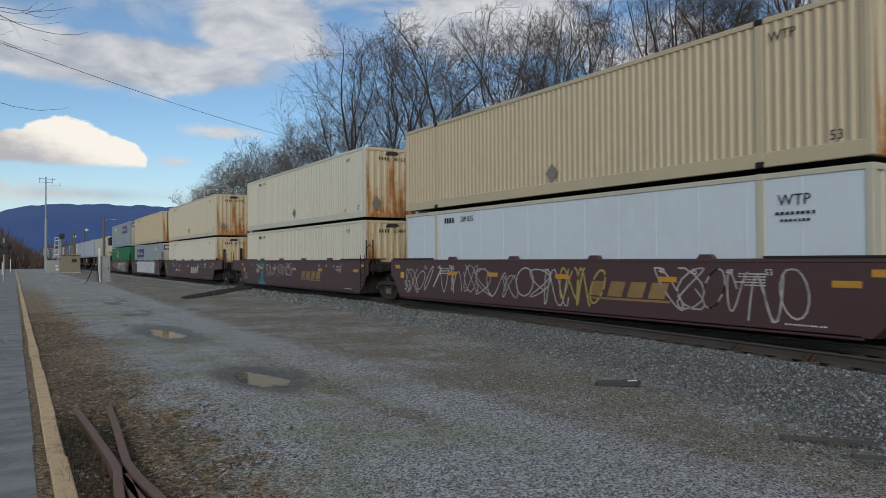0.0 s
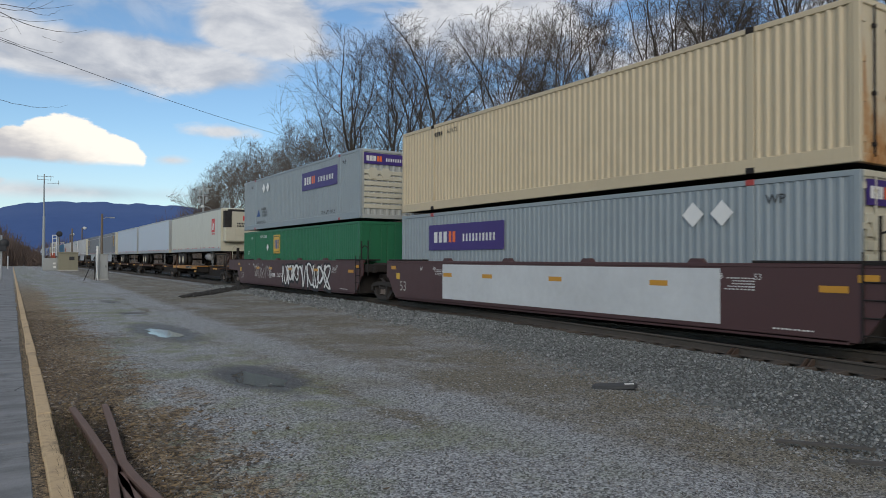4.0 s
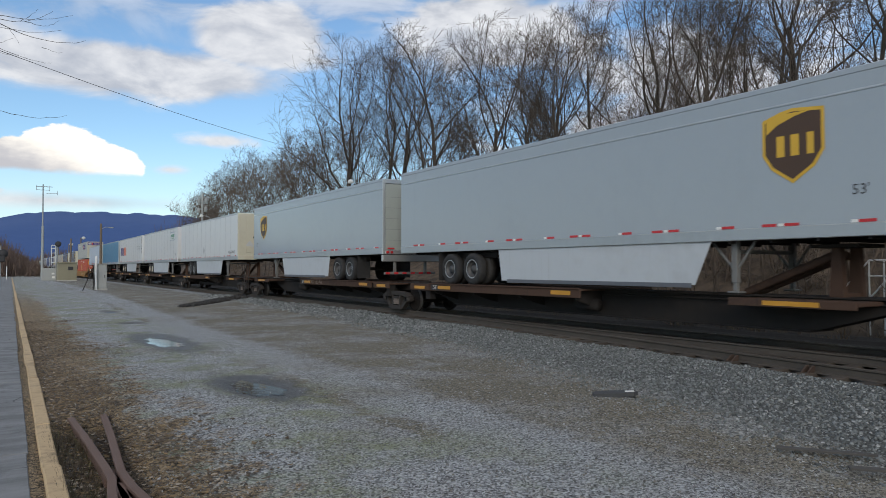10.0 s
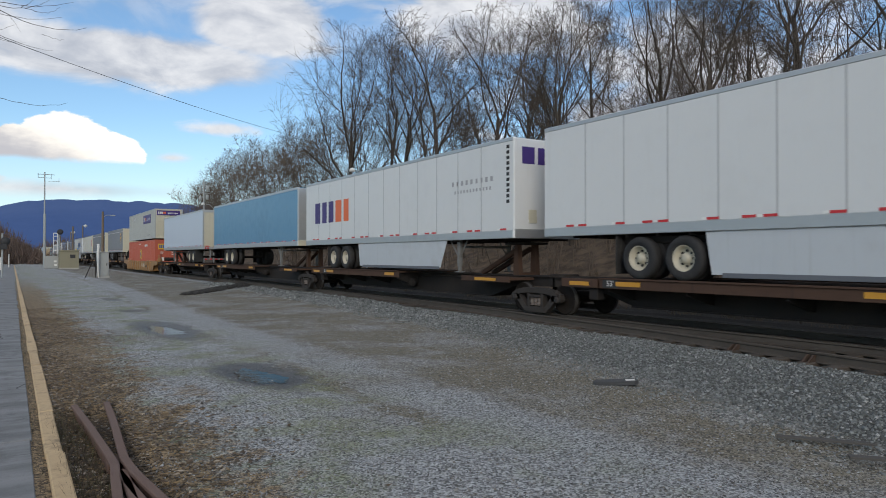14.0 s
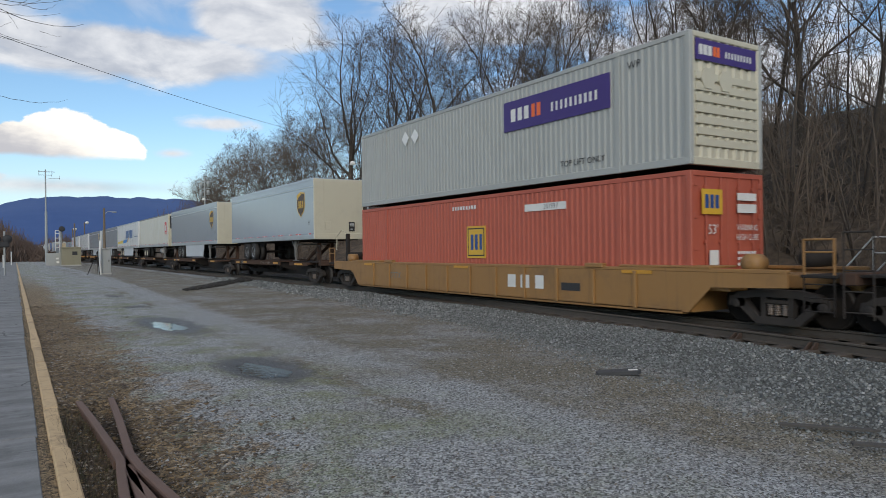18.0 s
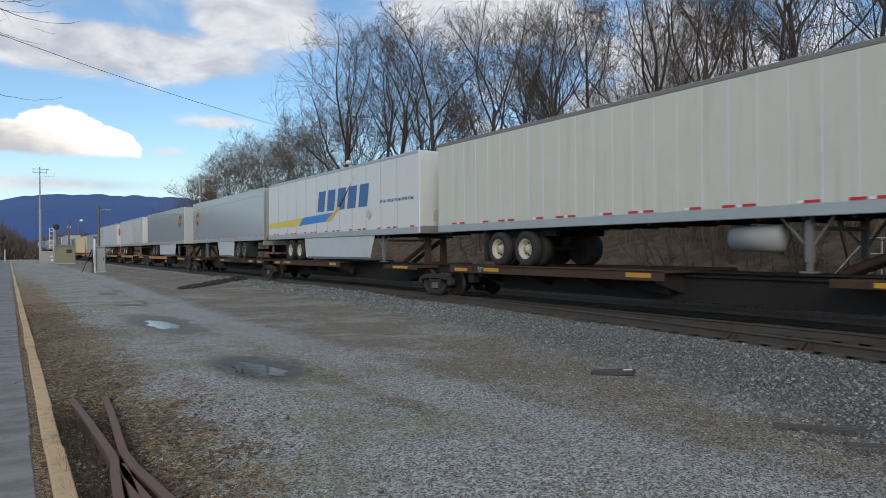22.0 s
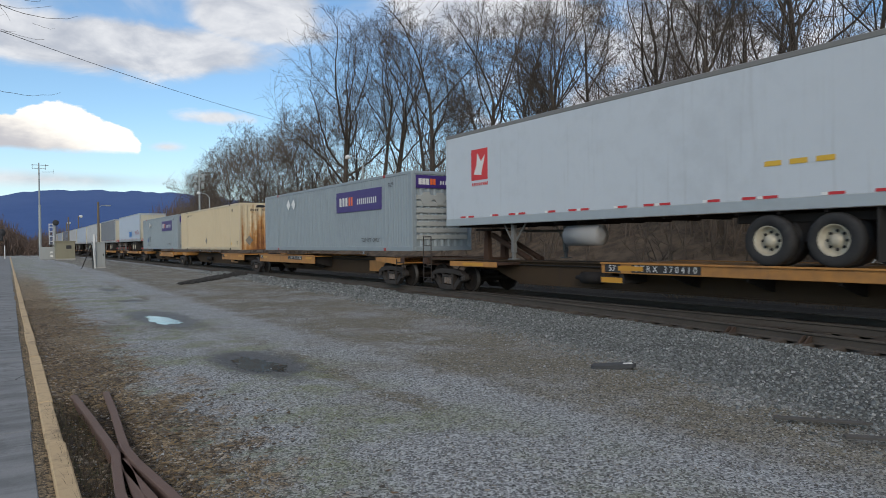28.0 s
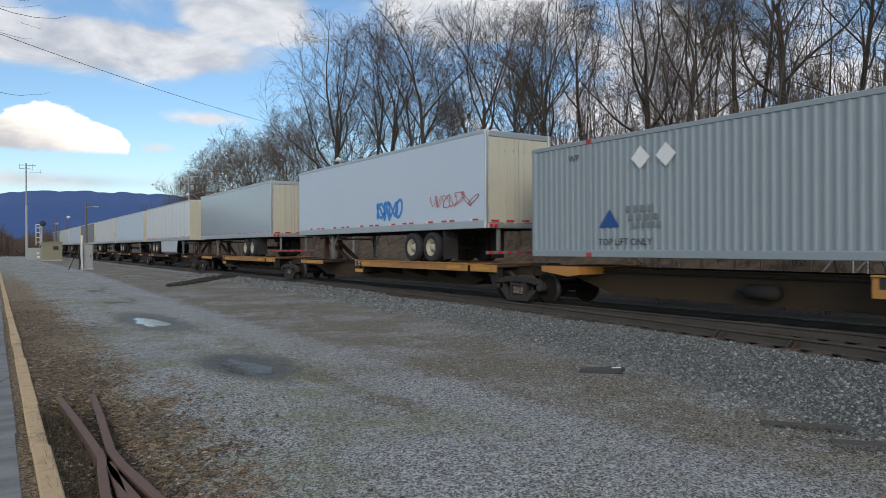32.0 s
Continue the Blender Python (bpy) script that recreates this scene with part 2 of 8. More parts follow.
def dip(x, y):
    d = np.zeros_like(x)
    for px, py, rx, ry, a in PUDDLES:
        u, v = (x - px) * math.cos(a) + (y - py) * math.sin(a), -(x - px) * math.sin(a) + (y - py) * math.cos(a)
        r = np.sqrt((u / (rx * 2.7)) ** 2 + (v / (ry * 1.9)) ** 2)
        d -= 0.07 * (1 - smooth01(r)) * (1 + 0.35 * np.sin(9 * x + 4 * y) * np.sin(7 * y - 3 * x))
    return d


def ballast_toe(y):
    return np.interp(y, [-20, 2.9, 8.4, 13.6, 22.4, 34, 60, 4000], [4.6, 6.35, 7.8, 8.95, 9.8, 10.7, 11.0, 11.0])


def ground_z(x, y):
    wave = 0.012 * np.sin(x * 1.7 + y * 0.43) + 0.014 * np.sin(y * 0.9 - x * 0.6) + 0.01 * np.sin(x * 3.1 + 1.3) * np.sin(y * 2.3)
    calm = np.ones_like(x)
    for px, py, rx, ry, a in PUDDLES:
        calm = np.minimum(calm, smooth01(np.hypot((x - px) / (rx * 4), (y - py) / (ry * 2.2)) - 0.3))
    lot = wave * calm * smooth01((x - 0.5) / 1.0) * (x < 40)
    toe = ballast_toe(y)
    bed = smooth01((x - toe) / 3.2) * 0.03 * (1 - smooth01((x - 16.3) / 1.6))
    rail_x = np.minimum(branch_x(y), XC - HALF_GAUGE)
    bed = bed - 0.075 * smooth01((x - rail_x + 0.66) / 0.2) * (x < 17) * smooth01((x - toe) / 3.2)
    pit = -0.11 * np.exp(-(((x - 0.76) / 0.33) ** 4)) * smooth01((9.3 - y) / 0.7) * smooth01((y - 1.2) / 0.6)
    return lot + bed + hill(x, y) + dip(x, y) + pit


def axis_lines(lo, fine_lo, fine_hi, hi, step, grow=1.18):
    a = list(np.arange(fine_lo, fine_hi + 1e-6, step))
    s = step
    while a[-1] < hi:
        s *= grow
        a.append(a[-1] + s)
    s = step
    while a[0] > lo:
        s *= grow
        a.insert(0, a[0] - s)
    return np.array(a)


def sheet(name, xs, ys, height):
    X, Y = np.meshgrid(xs, ys)
    Z = height(X, Y)
    nx, ny = len(xs), len(ys)
    me = bpy.data.meshes.new(name)
    verts = np.stack([X, Y, Z], -1).reshape(-1, 3)
    i = np.arange((nx - 1) * (ny - 1))
    a = (i // (nx - 1)) * nx + i % (nx - 1)
    faces = np.stack([a, a + 1, a + 1 + nx, a + nx], -1)
    me.vertices.add(len(verts))
    me.vertices.foreach_set("co", verts.ravel())
    me.loops.add(faces.size)
    me.loops.foreach_set("vertex_index", faces.ravel())
    me.polygons.add(len(faces))
    me.polygons.foreach_set("loop_start", np.arange(len(faces)) * 4)
    me.polygons.foreach_set("use_smooth", np.ones(len(faces), bool))
    me.update(calc_edges=True)
    me.validate()
    return me


def ground_material():
    m = bpy.data.materials.new("gravel_lot")
    m.use_nodes = True
    N = Nodes(m.node_tree)
    bsdf = N.nodes["Principled BSDF"]
    pos = N.add("ShaderNodeTexCoord").outputs["Object"]
    xyz = N.add("ShaderNodeSeparateXYZ", {"Vector": pos}).outputs
    x, y = xyz[0], xyz[1]
    big = N.noise(pos, 0.35, 4.0)
    mid = N.noise(pos, 1.6, 5.0, 0.6)
    fine = N.noise(pos, 28.0, 5.0, 0.7)
    stones = N.add("ShaderNodeTexVoronoi", {"Vector": pos, "Scale": 55.0})
    cell = N.add("ShaderNodeSeparateColor", {"Color": stones.outputs["Color"]}).outputs[0]
    grey = N.mix(N.ramp(cell, 0.0, 1.0), (0.075, 0.08, 0.083), (0.58, 0.605, 0.615))
    grey = N.mix(N.ramp(fine, 0.3, 0.75), N.mix(0.45, grey, (0.10, 0.10, 0.10)), grey)
    olive = N.mix(N.ramp(cell, 0.0, 1.0), (0.05, 0.044, 0.031), (0.235, 0.205, 0.145))
    brown = N.mix(N.ramp(N.math("ADD", N.math("MULTIPLY", cell, 0.5), N.math("MULTIPLY", N.noise(pos, 9.0, 5.0, 0.7), 0.6)), 0.3, 0.8), (0.05, 0.038, 0.025), (0.33, 0.24, 0.135))
    # wheel lanes of clean grey gravel, earthier between and beside them
    lane = N.math("SUBTRACT", x, N.math("MULTIPLY", N.ramp(y, 12.0, 60.0), 1.2))
    wob = N.math("ADD", N.math("MULTIPLY", N.math("SUBTRACT", mid, 0.5), 1.0), N.math("MULTIPLY", N.math("SUBTRACT", N.noise(pos, 7.0, 5.0, 0.7), 0.5), 0.8))
    worn = N.math("ADD", lane, wob)
    earth = N.math("MULTIPLY", N.ramp(worn, 4.75, 5.35), N.math("SUBTRACT", 1.0, N.ramp(worn, 9.6, 10.6)))
    earth = N.math("MAXIMUM", earth, N.math("MULTIPLY", N.ramp(big, 0.48, 0.68), 0.6))
    earth = N.math("MULTIPLY", earth, N.math("ADD", 0.35, N.math("MULTIPLY", 0.65, N.ramp(N.noise(pos, 0.55, 6.0, 0.7), 0.36, 0.56))))
    rut = N.math("MULTIPLY", N.ramp(worn, 3.55, 3.75), N.math("SUBTRACT", 1.0, N.ramp(worn, 3.85, 4.1)))
    earth = N.math("MAXIMUM", earth, N.math("MULTIPLY", rut, N.ramp(big, 0.42, 0.6)))
    col = N.mix(N.math("MULTIPLY", earth, 0.95), grey, olive)
    speck = N.add("ShaderNodeTexVoronoi", {"Vector": pos, "Scale": 21.0})
    spot = N.add("ShaderNodeSeparateColor", {"Color": speck.outputs["Color"]}).outputs[1]
    dot = N.math("SUBTRACT", 1.0, N.ramp(speck.outputs["Distance"], 0.22, 0.34))
    col = N.mix(N.math("MULTIPLY", dot, N.ramp(spot, 0.80, 0.84)), col, (0.035, 0.034, 0.032))
    col = N.mix(N.math("MULTIPLY", dot, N.math("SUBTRACT", 1.0, N.ramp(spot, 0.07, 0.09))), col, (0.5, 0.5, 0.48))
    moss = N.math("MULTIPLY", N.ramp(N.noise(pos, 0.8, 5.0, 0.65), 0.44, 0.64), N.math("SUBTRACT", 1.0, N.ramp(x, 3.2, 5.0)))
    col = N.mix(N.math("MULTIPLY", moss, 0.75), col, N.mix(cell, (0.09, 0.105, 0.05), (0.26, 0.285, 0.15)))
    ragged = N.math("ADD", N.math("MULTIPLY", N.math("SUBTRACT", mid, 0.5), 3.4), N.math("MULTIPLY", N.math("SUBTRACT", N.noise(pos, 5.0, 5.0, 0.7), 0.5), 1.6))
    litter = N.math("SUBTRACT", 1.0, N.ramp(N.math("ADD", x, ragged), 1.35, 2.0))
    litter = N.math("MULTIPLY", litter, N.math("SUBTRACT", 1.0, N.ramp(y, 30.0, 70.0)))
    col = N.mix(litter, col, brown)
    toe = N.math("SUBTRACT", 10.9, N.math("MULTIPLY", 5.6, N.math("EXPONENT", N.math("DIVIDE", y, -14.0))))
    # ground beneath the ballast painted dark, as shade in the gaps between stones
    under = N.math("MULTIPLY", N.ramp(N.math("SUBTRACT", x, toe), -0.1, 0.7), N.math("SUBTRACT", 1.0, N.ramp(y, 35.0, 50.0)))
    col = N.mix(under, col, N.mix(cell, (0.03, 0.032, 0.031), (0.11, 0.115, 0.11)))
    # oil-dark track bed, with the shade under the train painted in as well
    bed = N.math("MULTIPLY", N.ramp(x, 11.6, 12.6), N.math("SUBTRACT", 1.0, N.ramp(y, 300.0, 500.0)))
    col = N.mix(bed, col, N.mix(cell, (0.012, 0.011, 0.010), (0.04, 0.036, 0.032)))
    wood = N.ramp(x, 18.0, 19.2)
    col = N.mix(wood, col, N.mix(N.ramp(mid, 0.3, 0.7), (0.06, 0.044, 0.031), (0.165, 0.12, 0.08)))
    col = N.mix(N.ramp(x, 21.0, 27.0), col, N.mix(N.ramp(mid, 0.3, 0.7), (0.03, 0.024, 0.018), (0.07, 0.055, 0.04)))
    # shade in the old rails' pit, painted as near-black soil
    pit_shade = N.math("MULTIPLY", N.math("MULTIPLY", N.ramp(x, 0.38, 0.5), N.math("SUBTRACT", 1.0, N.ramp(x, 0.98, 1.12))), N.math("MULTIPLY", N.ramp(y, 1.2, 1.9), N.math("SUBTRACT", 1.0, N.ramp(y, 8.2, 9.0))))
    col = N.mix(N.math("MULTIPLY", pit_shade, 0.85), col, N.mix(cell, (0.012, 0.009, 0.007), (0.05, 0.036, 0.025)))
    # damp, dark gravel round the puddles
    damp = None
    for px, py, rx, ry, a in PUDDLES:
        u = N.math("ADD", N.math("MULTIPLY", N.math("SUBTRACT", x, px), math.cos(a)), N.math("MULTIPLY", N.math("SUBTRACT", y, py), math.sin(a)))
        v = N.math("SUBTRACT", N.math("MULTIPLY", N.math("SUBTRACT", y, py), math.cos(a)), N.math("MULTIPLY", N.math("SUBTRACT", x, px), math.sin(a)))
        r = N.math("SQRT", N.math("ADD", N.math("POWER", N.math("DIVIDE", u, rx * 2.9), 2.0), N.math("POWER", N.math("DIVIDE", v, ry * 2.1), 2.0)))
        w = N.math("SUBTRACT", 1.0, N.ramp(N.math("ADD", r, N.math("MULTIPLY", N.math("SUBTRACT", mid, 0.5), 1.1)), 0.62, 1.05))
        damp = w if damp is None else N.math("MAXIMUM", damp, w)
    col = N.mix(N.math("MULTIPLY", damp, 0.95), col, N.mix(cell, (0.014, 0.013, 0.012), (0.055, 0.052, 0.048)))
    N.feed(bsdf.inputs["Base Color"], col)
    N.feed(bsdf.inputs["Roughness"], N.math("SUBTRACT", 0.9, N.math("MULTIPLY", damp, 0.45)))
    h = N.math("ADD", N.math("MULTIPLY", stones.outputs["Distance"], -0.6), N.math("MULTIPLY", fine, 0.8))
    b = N.add("ShaderNodeBump", {"Strength": 1.0, "Distance": 0.014, "Height": h})
    N.links.new(b.outputs[0], bsdf.inputs["Normal"])
    return m


def make_ground():
    xs = axis_lines(-3000, -0.6, 18.0, 3200, 0.12)
    ys = axis_lines(-2500, 1.0, 36.0, 4200, 0.12, 1.12)
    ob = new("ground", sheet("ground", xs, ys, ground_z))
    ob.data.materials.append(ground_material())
    tagged(ob, "grey gravel lot with brown leaf litter and a wooded bank", "ground", kind="structure")
    water = bpy.data.materials.new("puddle_water")
    water.use_nodes = True
    N = Nodes(water.node_tree)
    b = N.nodes["Principled BSDF"]
    b.inputs["Base Color"].default_value = (0.045, 0.04, 0.03, 1)
    b.inputs["Roughness"].default_value = 0.02
    b.inputs["IOR"].default_value = 1.33
    ripple = N.add("ShaderNodeBump", {"Strength": 1.0, "Distance": 0.0012, "Height": N.noise(N.add("ShaderNodeTexCoord").outputs["Object"], 9.0, 3.0)})
    N.links.new(ripple.outputs[0], b.inputs["Normal"])
    b.inputs["Specular IOR Level"].default_value = 0.6
    rng = random.Random(5)
    for px, py, rx, ry, a in PUDDLES:
        g, n = Geo(), 160
        ring = []
        for i in range(n):
            w = 2 * math.pi * i / n
            r = 1 + 0.16 * math.sin(3 * w + px) + 0.09 * math.sin(7 * w + py) + 0.07 * math.sin(17 * w + 2) + 0.05 * math.sin(31 * w) + 0.12 * rng.uniform(-1, 1)
            u, v = rx * r * 1.15 * math.cos(w), ry * r * 0.95 * math.sin(w)
            ring.append((px + u * math.cos(a) - v * math.sin(a), py + u * math.sin(a) + v * math.cos(a), -0.034))
        g.add(ring, [tuple(range(n))])
        tagged(part("puddle", g, water), "shallow muddy puddle in the gravel lot", "puddle", kind="structure")


def stone_field(name, pts, size, material, label, category, seed, squash=0.75):
    """Many small angular stones in one mesh."""
    rng = np.random.RandomState(seed)
    n = len(pts)
    base = np.array([(-1, -1, -1), (1, -1, -1), (1, 1, -1), (-1, 1, -1), (-1, -1, 1), (1, -1, 1), (1, 1, 1), (-1, 1, 1)]) * 0.72
    tri = np.array([(0, 2, 1), (0, 3, 2), (4, 5, 6), (4, 6, 7), (0, 1, 5), (0, 5, 4), (1, 2, 6), (1, 6, 5), (2, 3, 7), (2, 7, 6), (3, 0, 4), (3, 4, 7)])
    v = np.repeat(base[None], n, 0) + rng.uniform(-0.48, 0.48, (n, 8, 3))
    v *= rng.uniform(0.6, 1.25, (n, 1, 3)) * np.array([1, 1, squash])
    ang = rng.uniform(0, 2 * math.pi, n)
    tip = rng.uniform(-1.2, 1.2, n)
    c, s, c2, s2 = np.cos(ang), np.sin(ang), np.cos(tip), np.sin(tip)
    x, y, z = v[..., 0], v[..., 1], v[..., 2]
    y, z = y * c2[:, None] - z * s2[:, None], y * s2[:, None] + z * c2[:, None]
    x, y = x * c[:, None] - y * s[:, None], x * s[:, None] + y * c[:, None]
    sz = (size * (0.5 + 1.1 * rng.uniform(0, 1, n) ** 1.6))[:, None]
    verts = np.stack([x * sz + pts[:, None, 0], y * sz + pts[:, None, 1], z * sz + pts[:, None, 2]], -1).reshape(-1, 3)
    faces = (tri[None] + (np.arange(n) * 8)[:, None, None]).reshape(-1, 3)
    me = bpy.data.meshes.new(name)
    me.vertices.add(len(verts))
    me.vertices.foreach_set("co", verts.ravel())
    me.loops.add(faces.size)
    me.loops.foreach_set("vertex_index", faces.ravel().astype(np.int32))
    me.polygons.add(len(faces))
    me.polygons.foreach_set("loop_start", np.arange(len(faces)) * 3)
    me.update(calc_edges=True)
    me.materials.append(material)
    ob = new(name, me)
    return tagged(ob, label, category, kind="stuff")


def island_material(name, colors, rough=0.85):
    """Colour varies from piece to piece of one joined mesh."""
    m = bpy.data.materials.new(name)
    m.use_nodes = True
    N = Nodes(m.node_tree)
    bsdf = N.nodes["Principled BSDF"]
    rnd = N.add("ShaderNodeNewGeometry").outputs["Random Per Island"]
    ramp = N.add("ShaderNodeValToRGB", {"Fac": rnd})
    els = ramp.color_ramp.elements
    while len(els) < len(colors):
        els.new(0.5)
    for i, c in enumerate(colors):
        els[i].position, els[i].color = i / max(1, len(colors) - 1), (*c, 1)
    pos = N.add("ShaderNodeTexCoord").outputs["Object"]
    f = N.noise(pos, 60.0, 3.0)
    col = N.mix(N.ramp(f, 0.25, 0.8), N.mix(0.35, ramp.outputs[0], (0.03, 0.028, 0.025)), ramp.outputs[0])
    N.feed(bsdf.inputs["Base Color"], col)
    bsdf.inputs["Roughness"].default_value = rough
    return m


def make_stones():
    rng = np.random.RandomState(3)
    bal = island_material("ballast_stone", [(0.06, 0.066, 0.064), (0.19, 0.206, 0.203), (0.31, 0.33, 0.325), (0.10, 0.108, 0.104), (0.25, 0.268, 0.264), (0.15, 0.16, 0.152), (0.46, 0.47, 0.46)])
    for lo, hi, step, size in ((1.5, 15.0, 0.037, 0.0175), (15.0, 26.0, 0.06, 0.029), (26.0, 46.0, 0.095, 0.045)):
        xs, ys = np.meshgrid(np.arange(4.8, 17.0, step), np.arange(lo, hi, step))
        x, y = xs.ravel() + rng.uniform(-0.5, 0.5, xs.size) * step, ys.ravel() + rng.uniform(-0.5, 0.5, xs.size) * step
        edge = (x - ballast_toe(y)) / 0.55 + rng.uniform(-1, 1, x.size)
        keep = (edge > 0) & (x < np.minimum(branch_x(y), XC - HALF_GAUGE) - 0.44 - 0.55 * np.exp(-(((y - 19) / 6) ** 2)) + rng.uniform(-0.1, 0.12, x.size))
        x, y = x[keep], y[keep]
        z = ground_z(x, y) + rng.uniform(-0.014, 0.014, x.size) - 0.006
        stone_field("ballast", np.stack([x, y, z], -1), size, bal, "crushed grey ballast stones along the track", "ballast", 7)
    lot = island_material("lot_stone", [(0.06, 0.06, 0.06), (0.24, 0.25, 0.255), (0.36, 0.37, 0.38), (0.09, 0.085, 0.078), (0.28, 0.26, 0.22), (0.5, 0.51, 0.51), (0.16, 0.165, 0.17)])
    n = 70000
    d = 2.5 + 16 * rng.uniform(0, 1, n) ** 1.6
    a = np.radians(rng.uniform(-2, 70, n))
    x, y = d * np.sin(a), d * np.cos(a)
    keep = (x > 0.5) & (x < ballast_toe(y) + 0.4)
    keep &= (dip(x, y) > -0.008) | ((rng.uniform(0, 1, n) < 0.25) & (dip(x, y) > -0.06))
    x, y = x[keep], y[keep]
    stone_field("loose_gravel", np.stack([x, y, ground_z(x, y) + 0.001], -1), 0.0075, lot, "small loose grey stones on the lot", "gravel", 9)


RAIL = [(-0.075, 0.0), (-0.075, 0.012), (-0.012, 0.03), (-0.009, 0.125), (-0.035, 0.14), (-0.036, 0.165), (-0.028, 0.172), (0.028, 0.172), (0.036, 0.165), (0.035, 0.14), (0.009, 0.125), (0.012, 0.03), (0.075, 0.012), (0.075, 0.0)]


def rail(pts):
    """A rail along plan points (x, y), its foot at TOR - 0.172."""
    g, n = Geo(), len(RAIL)
    v = []
    for i, (x, y) in enumerate(pts):
        a, b = Vector(pts[max(0, i - 1)]), Vector(pts[min(len(pts) - 1, i + 1)])
        d = (b - a).normalized()
        for u, w in RAIL:
            v.append((x + d.y * u, y - d.x * u, LEVEL - 0.172 + w))
    f = []
    for i in range(len(pts) - 1):
        for k in range(n):
            f.append((i * n + k, i * n + (k + 1) % n, (i + 1) * n + (k + 1) % n, (i + 1) * n + k))
    f += [tuple(range(n)), tuple(range((len(pts) - 1) * n, len(pts) * n))]
    g.add(v, f)
    return g


def branch_x(y):
    """Near rail of the turnout's diverging track."""
    near = XC - HALF_GAUGE
    t = np.clip((25.0 - y) / 19.0, 0, None)
    return near - 1.55 * t ** 1.45


def make_track():
    rust = mat("rail_rust", (0.075, 0.063, 0.052), 0.8, 0.1, 0.35, 12, bump=0.002, bump_scale=60)
    shiny = mat("rail_head", (0.42, 0.41, 0.40), 0.25, 1.0, 0.1, 30)
    wood = mat("tie_wood", (0.062, 0.05, 0.04), 0.9, 0, 0.5, 9, bump=0.006, bump_scale=25, random_tone=0.7)
    track = thing("railway_track", "straight rusty railway track with a turnout on grey ballast", "track")
    track["kind"] = "structure"
    for x in (XC - HALF_GAUGE, XC + HALF_GAUGE):
        part("rail", rail([(x, -120), (x, 0), (x, 60), (x, 700)]), rust, track)
        part("rail_head", Geo().box(x - 0.022, x + 0.022, -120, 700, LEVEL + 0.0005, LEVEL + 0.003), shiny, track, "polished running surface")
    ys = [-14 + i * 1.0 for i in range(40)]
    part("rail", rail([(float(branch_x(y)), y) for y in ys]), rust, track, "rusty diverging rail of the turnout")
    part("rail", rail([(float(branch_x(y)) + 2 * HALF_GAUGE, y) for y in ys if y < 8.5]), rust, track, "rusty inner turnout rail")
    part("rail", rail([(XC - HALF_GAUGE + 0.12, y) for y in np.arange(2.5, 8.6, 1.0)]), rust, track, "short guard rail")
    tie = Geo().box(0, 1, -0.115, 0.115, -0.19, 0.0, 0.012).mesh("tie")
    tie.materials.append(wood)
    rng = random.Random(2)
    ties = []
    y = -8.0
    while y < 92:
        x0 = min(float(branch_x(y)), XC - HALF_GAUGE) - 0.46 - 0.55 * math.exp(-(((y - 19) / 6) ** 2)) + rng.uniform(-0.13, 0.08)
        ob = part("tie", tie, None, track, at=Matrix.Translation((x0, y, LEVEL - 0.155 + rng.uniform(-0.012, 0.006))) @ Matrix.Rotation(rng.uniform(-0.012, 0.012), 4, "Z") @ Matrix.Diagonal((XC + 1.3 - x0, 1, 1, 1)))
        ties.append((x0, y))
        y += 0.53 + rng.uniform(-0.03, 0.03)
    rest = Geo()
    while y < 500:
        rest.box(XC - 1.3, XC + 1.3, y - 0.115, y + 0.115, LEVEL - 0.34, LEVEL - 0.18)
        y += 0.54
    tagged(part("distant_ties", rest, wood, track), kind="stuff")
    plate = Geo().box(-0.17, 0.17, -0.09, 0.09, 0, 0.02, 0.004).box(-0.15, -0.085, -0.07, 0.07, 0.02, 0.045, 0.008).mesh("tie_plate")
    plate.materials.append(rust)
    brace = Geo().prism([(-0.26, 0), (-0.06, 0), (-0.03, 0.12), (-0.08, 0.125), (-0.2, 0.05)], 1, -0.07, -0.035).prism([(-0.26, 0), (-0.06, 0), (-0.03, 0.12), (-0.08, 0.125), (-0.2, 0.05)], 1, 0.035, 0.07).box(-0.28, 0.15, -0.1, 0.1, -0.02, 0.0, 0.004).mesh("rail_brace")
    brace.materials.append(mat("brace_rust", (0.065, 0.042, 0.03), 0.85, 0.2, 0.4, 20, bump=0.002))
    for i, (x0, y) in enumerate(ties):
        if y > 40:
            continue
        x = min(float(branch_x(y)), XC - HALF_GAUGE)
        if 3.5 < y < 9 and i % 3 == 0:
            part("rail_brace", brace, None, track, at=Matrix.Translation((x, y, LEVEL - 0.17)))
        else:
            part("tie_plate", plate, None, track, at=Matrix.Translation((x, y, LEVEL - 0.188)))


make_ground()
make_stones()
make_track()


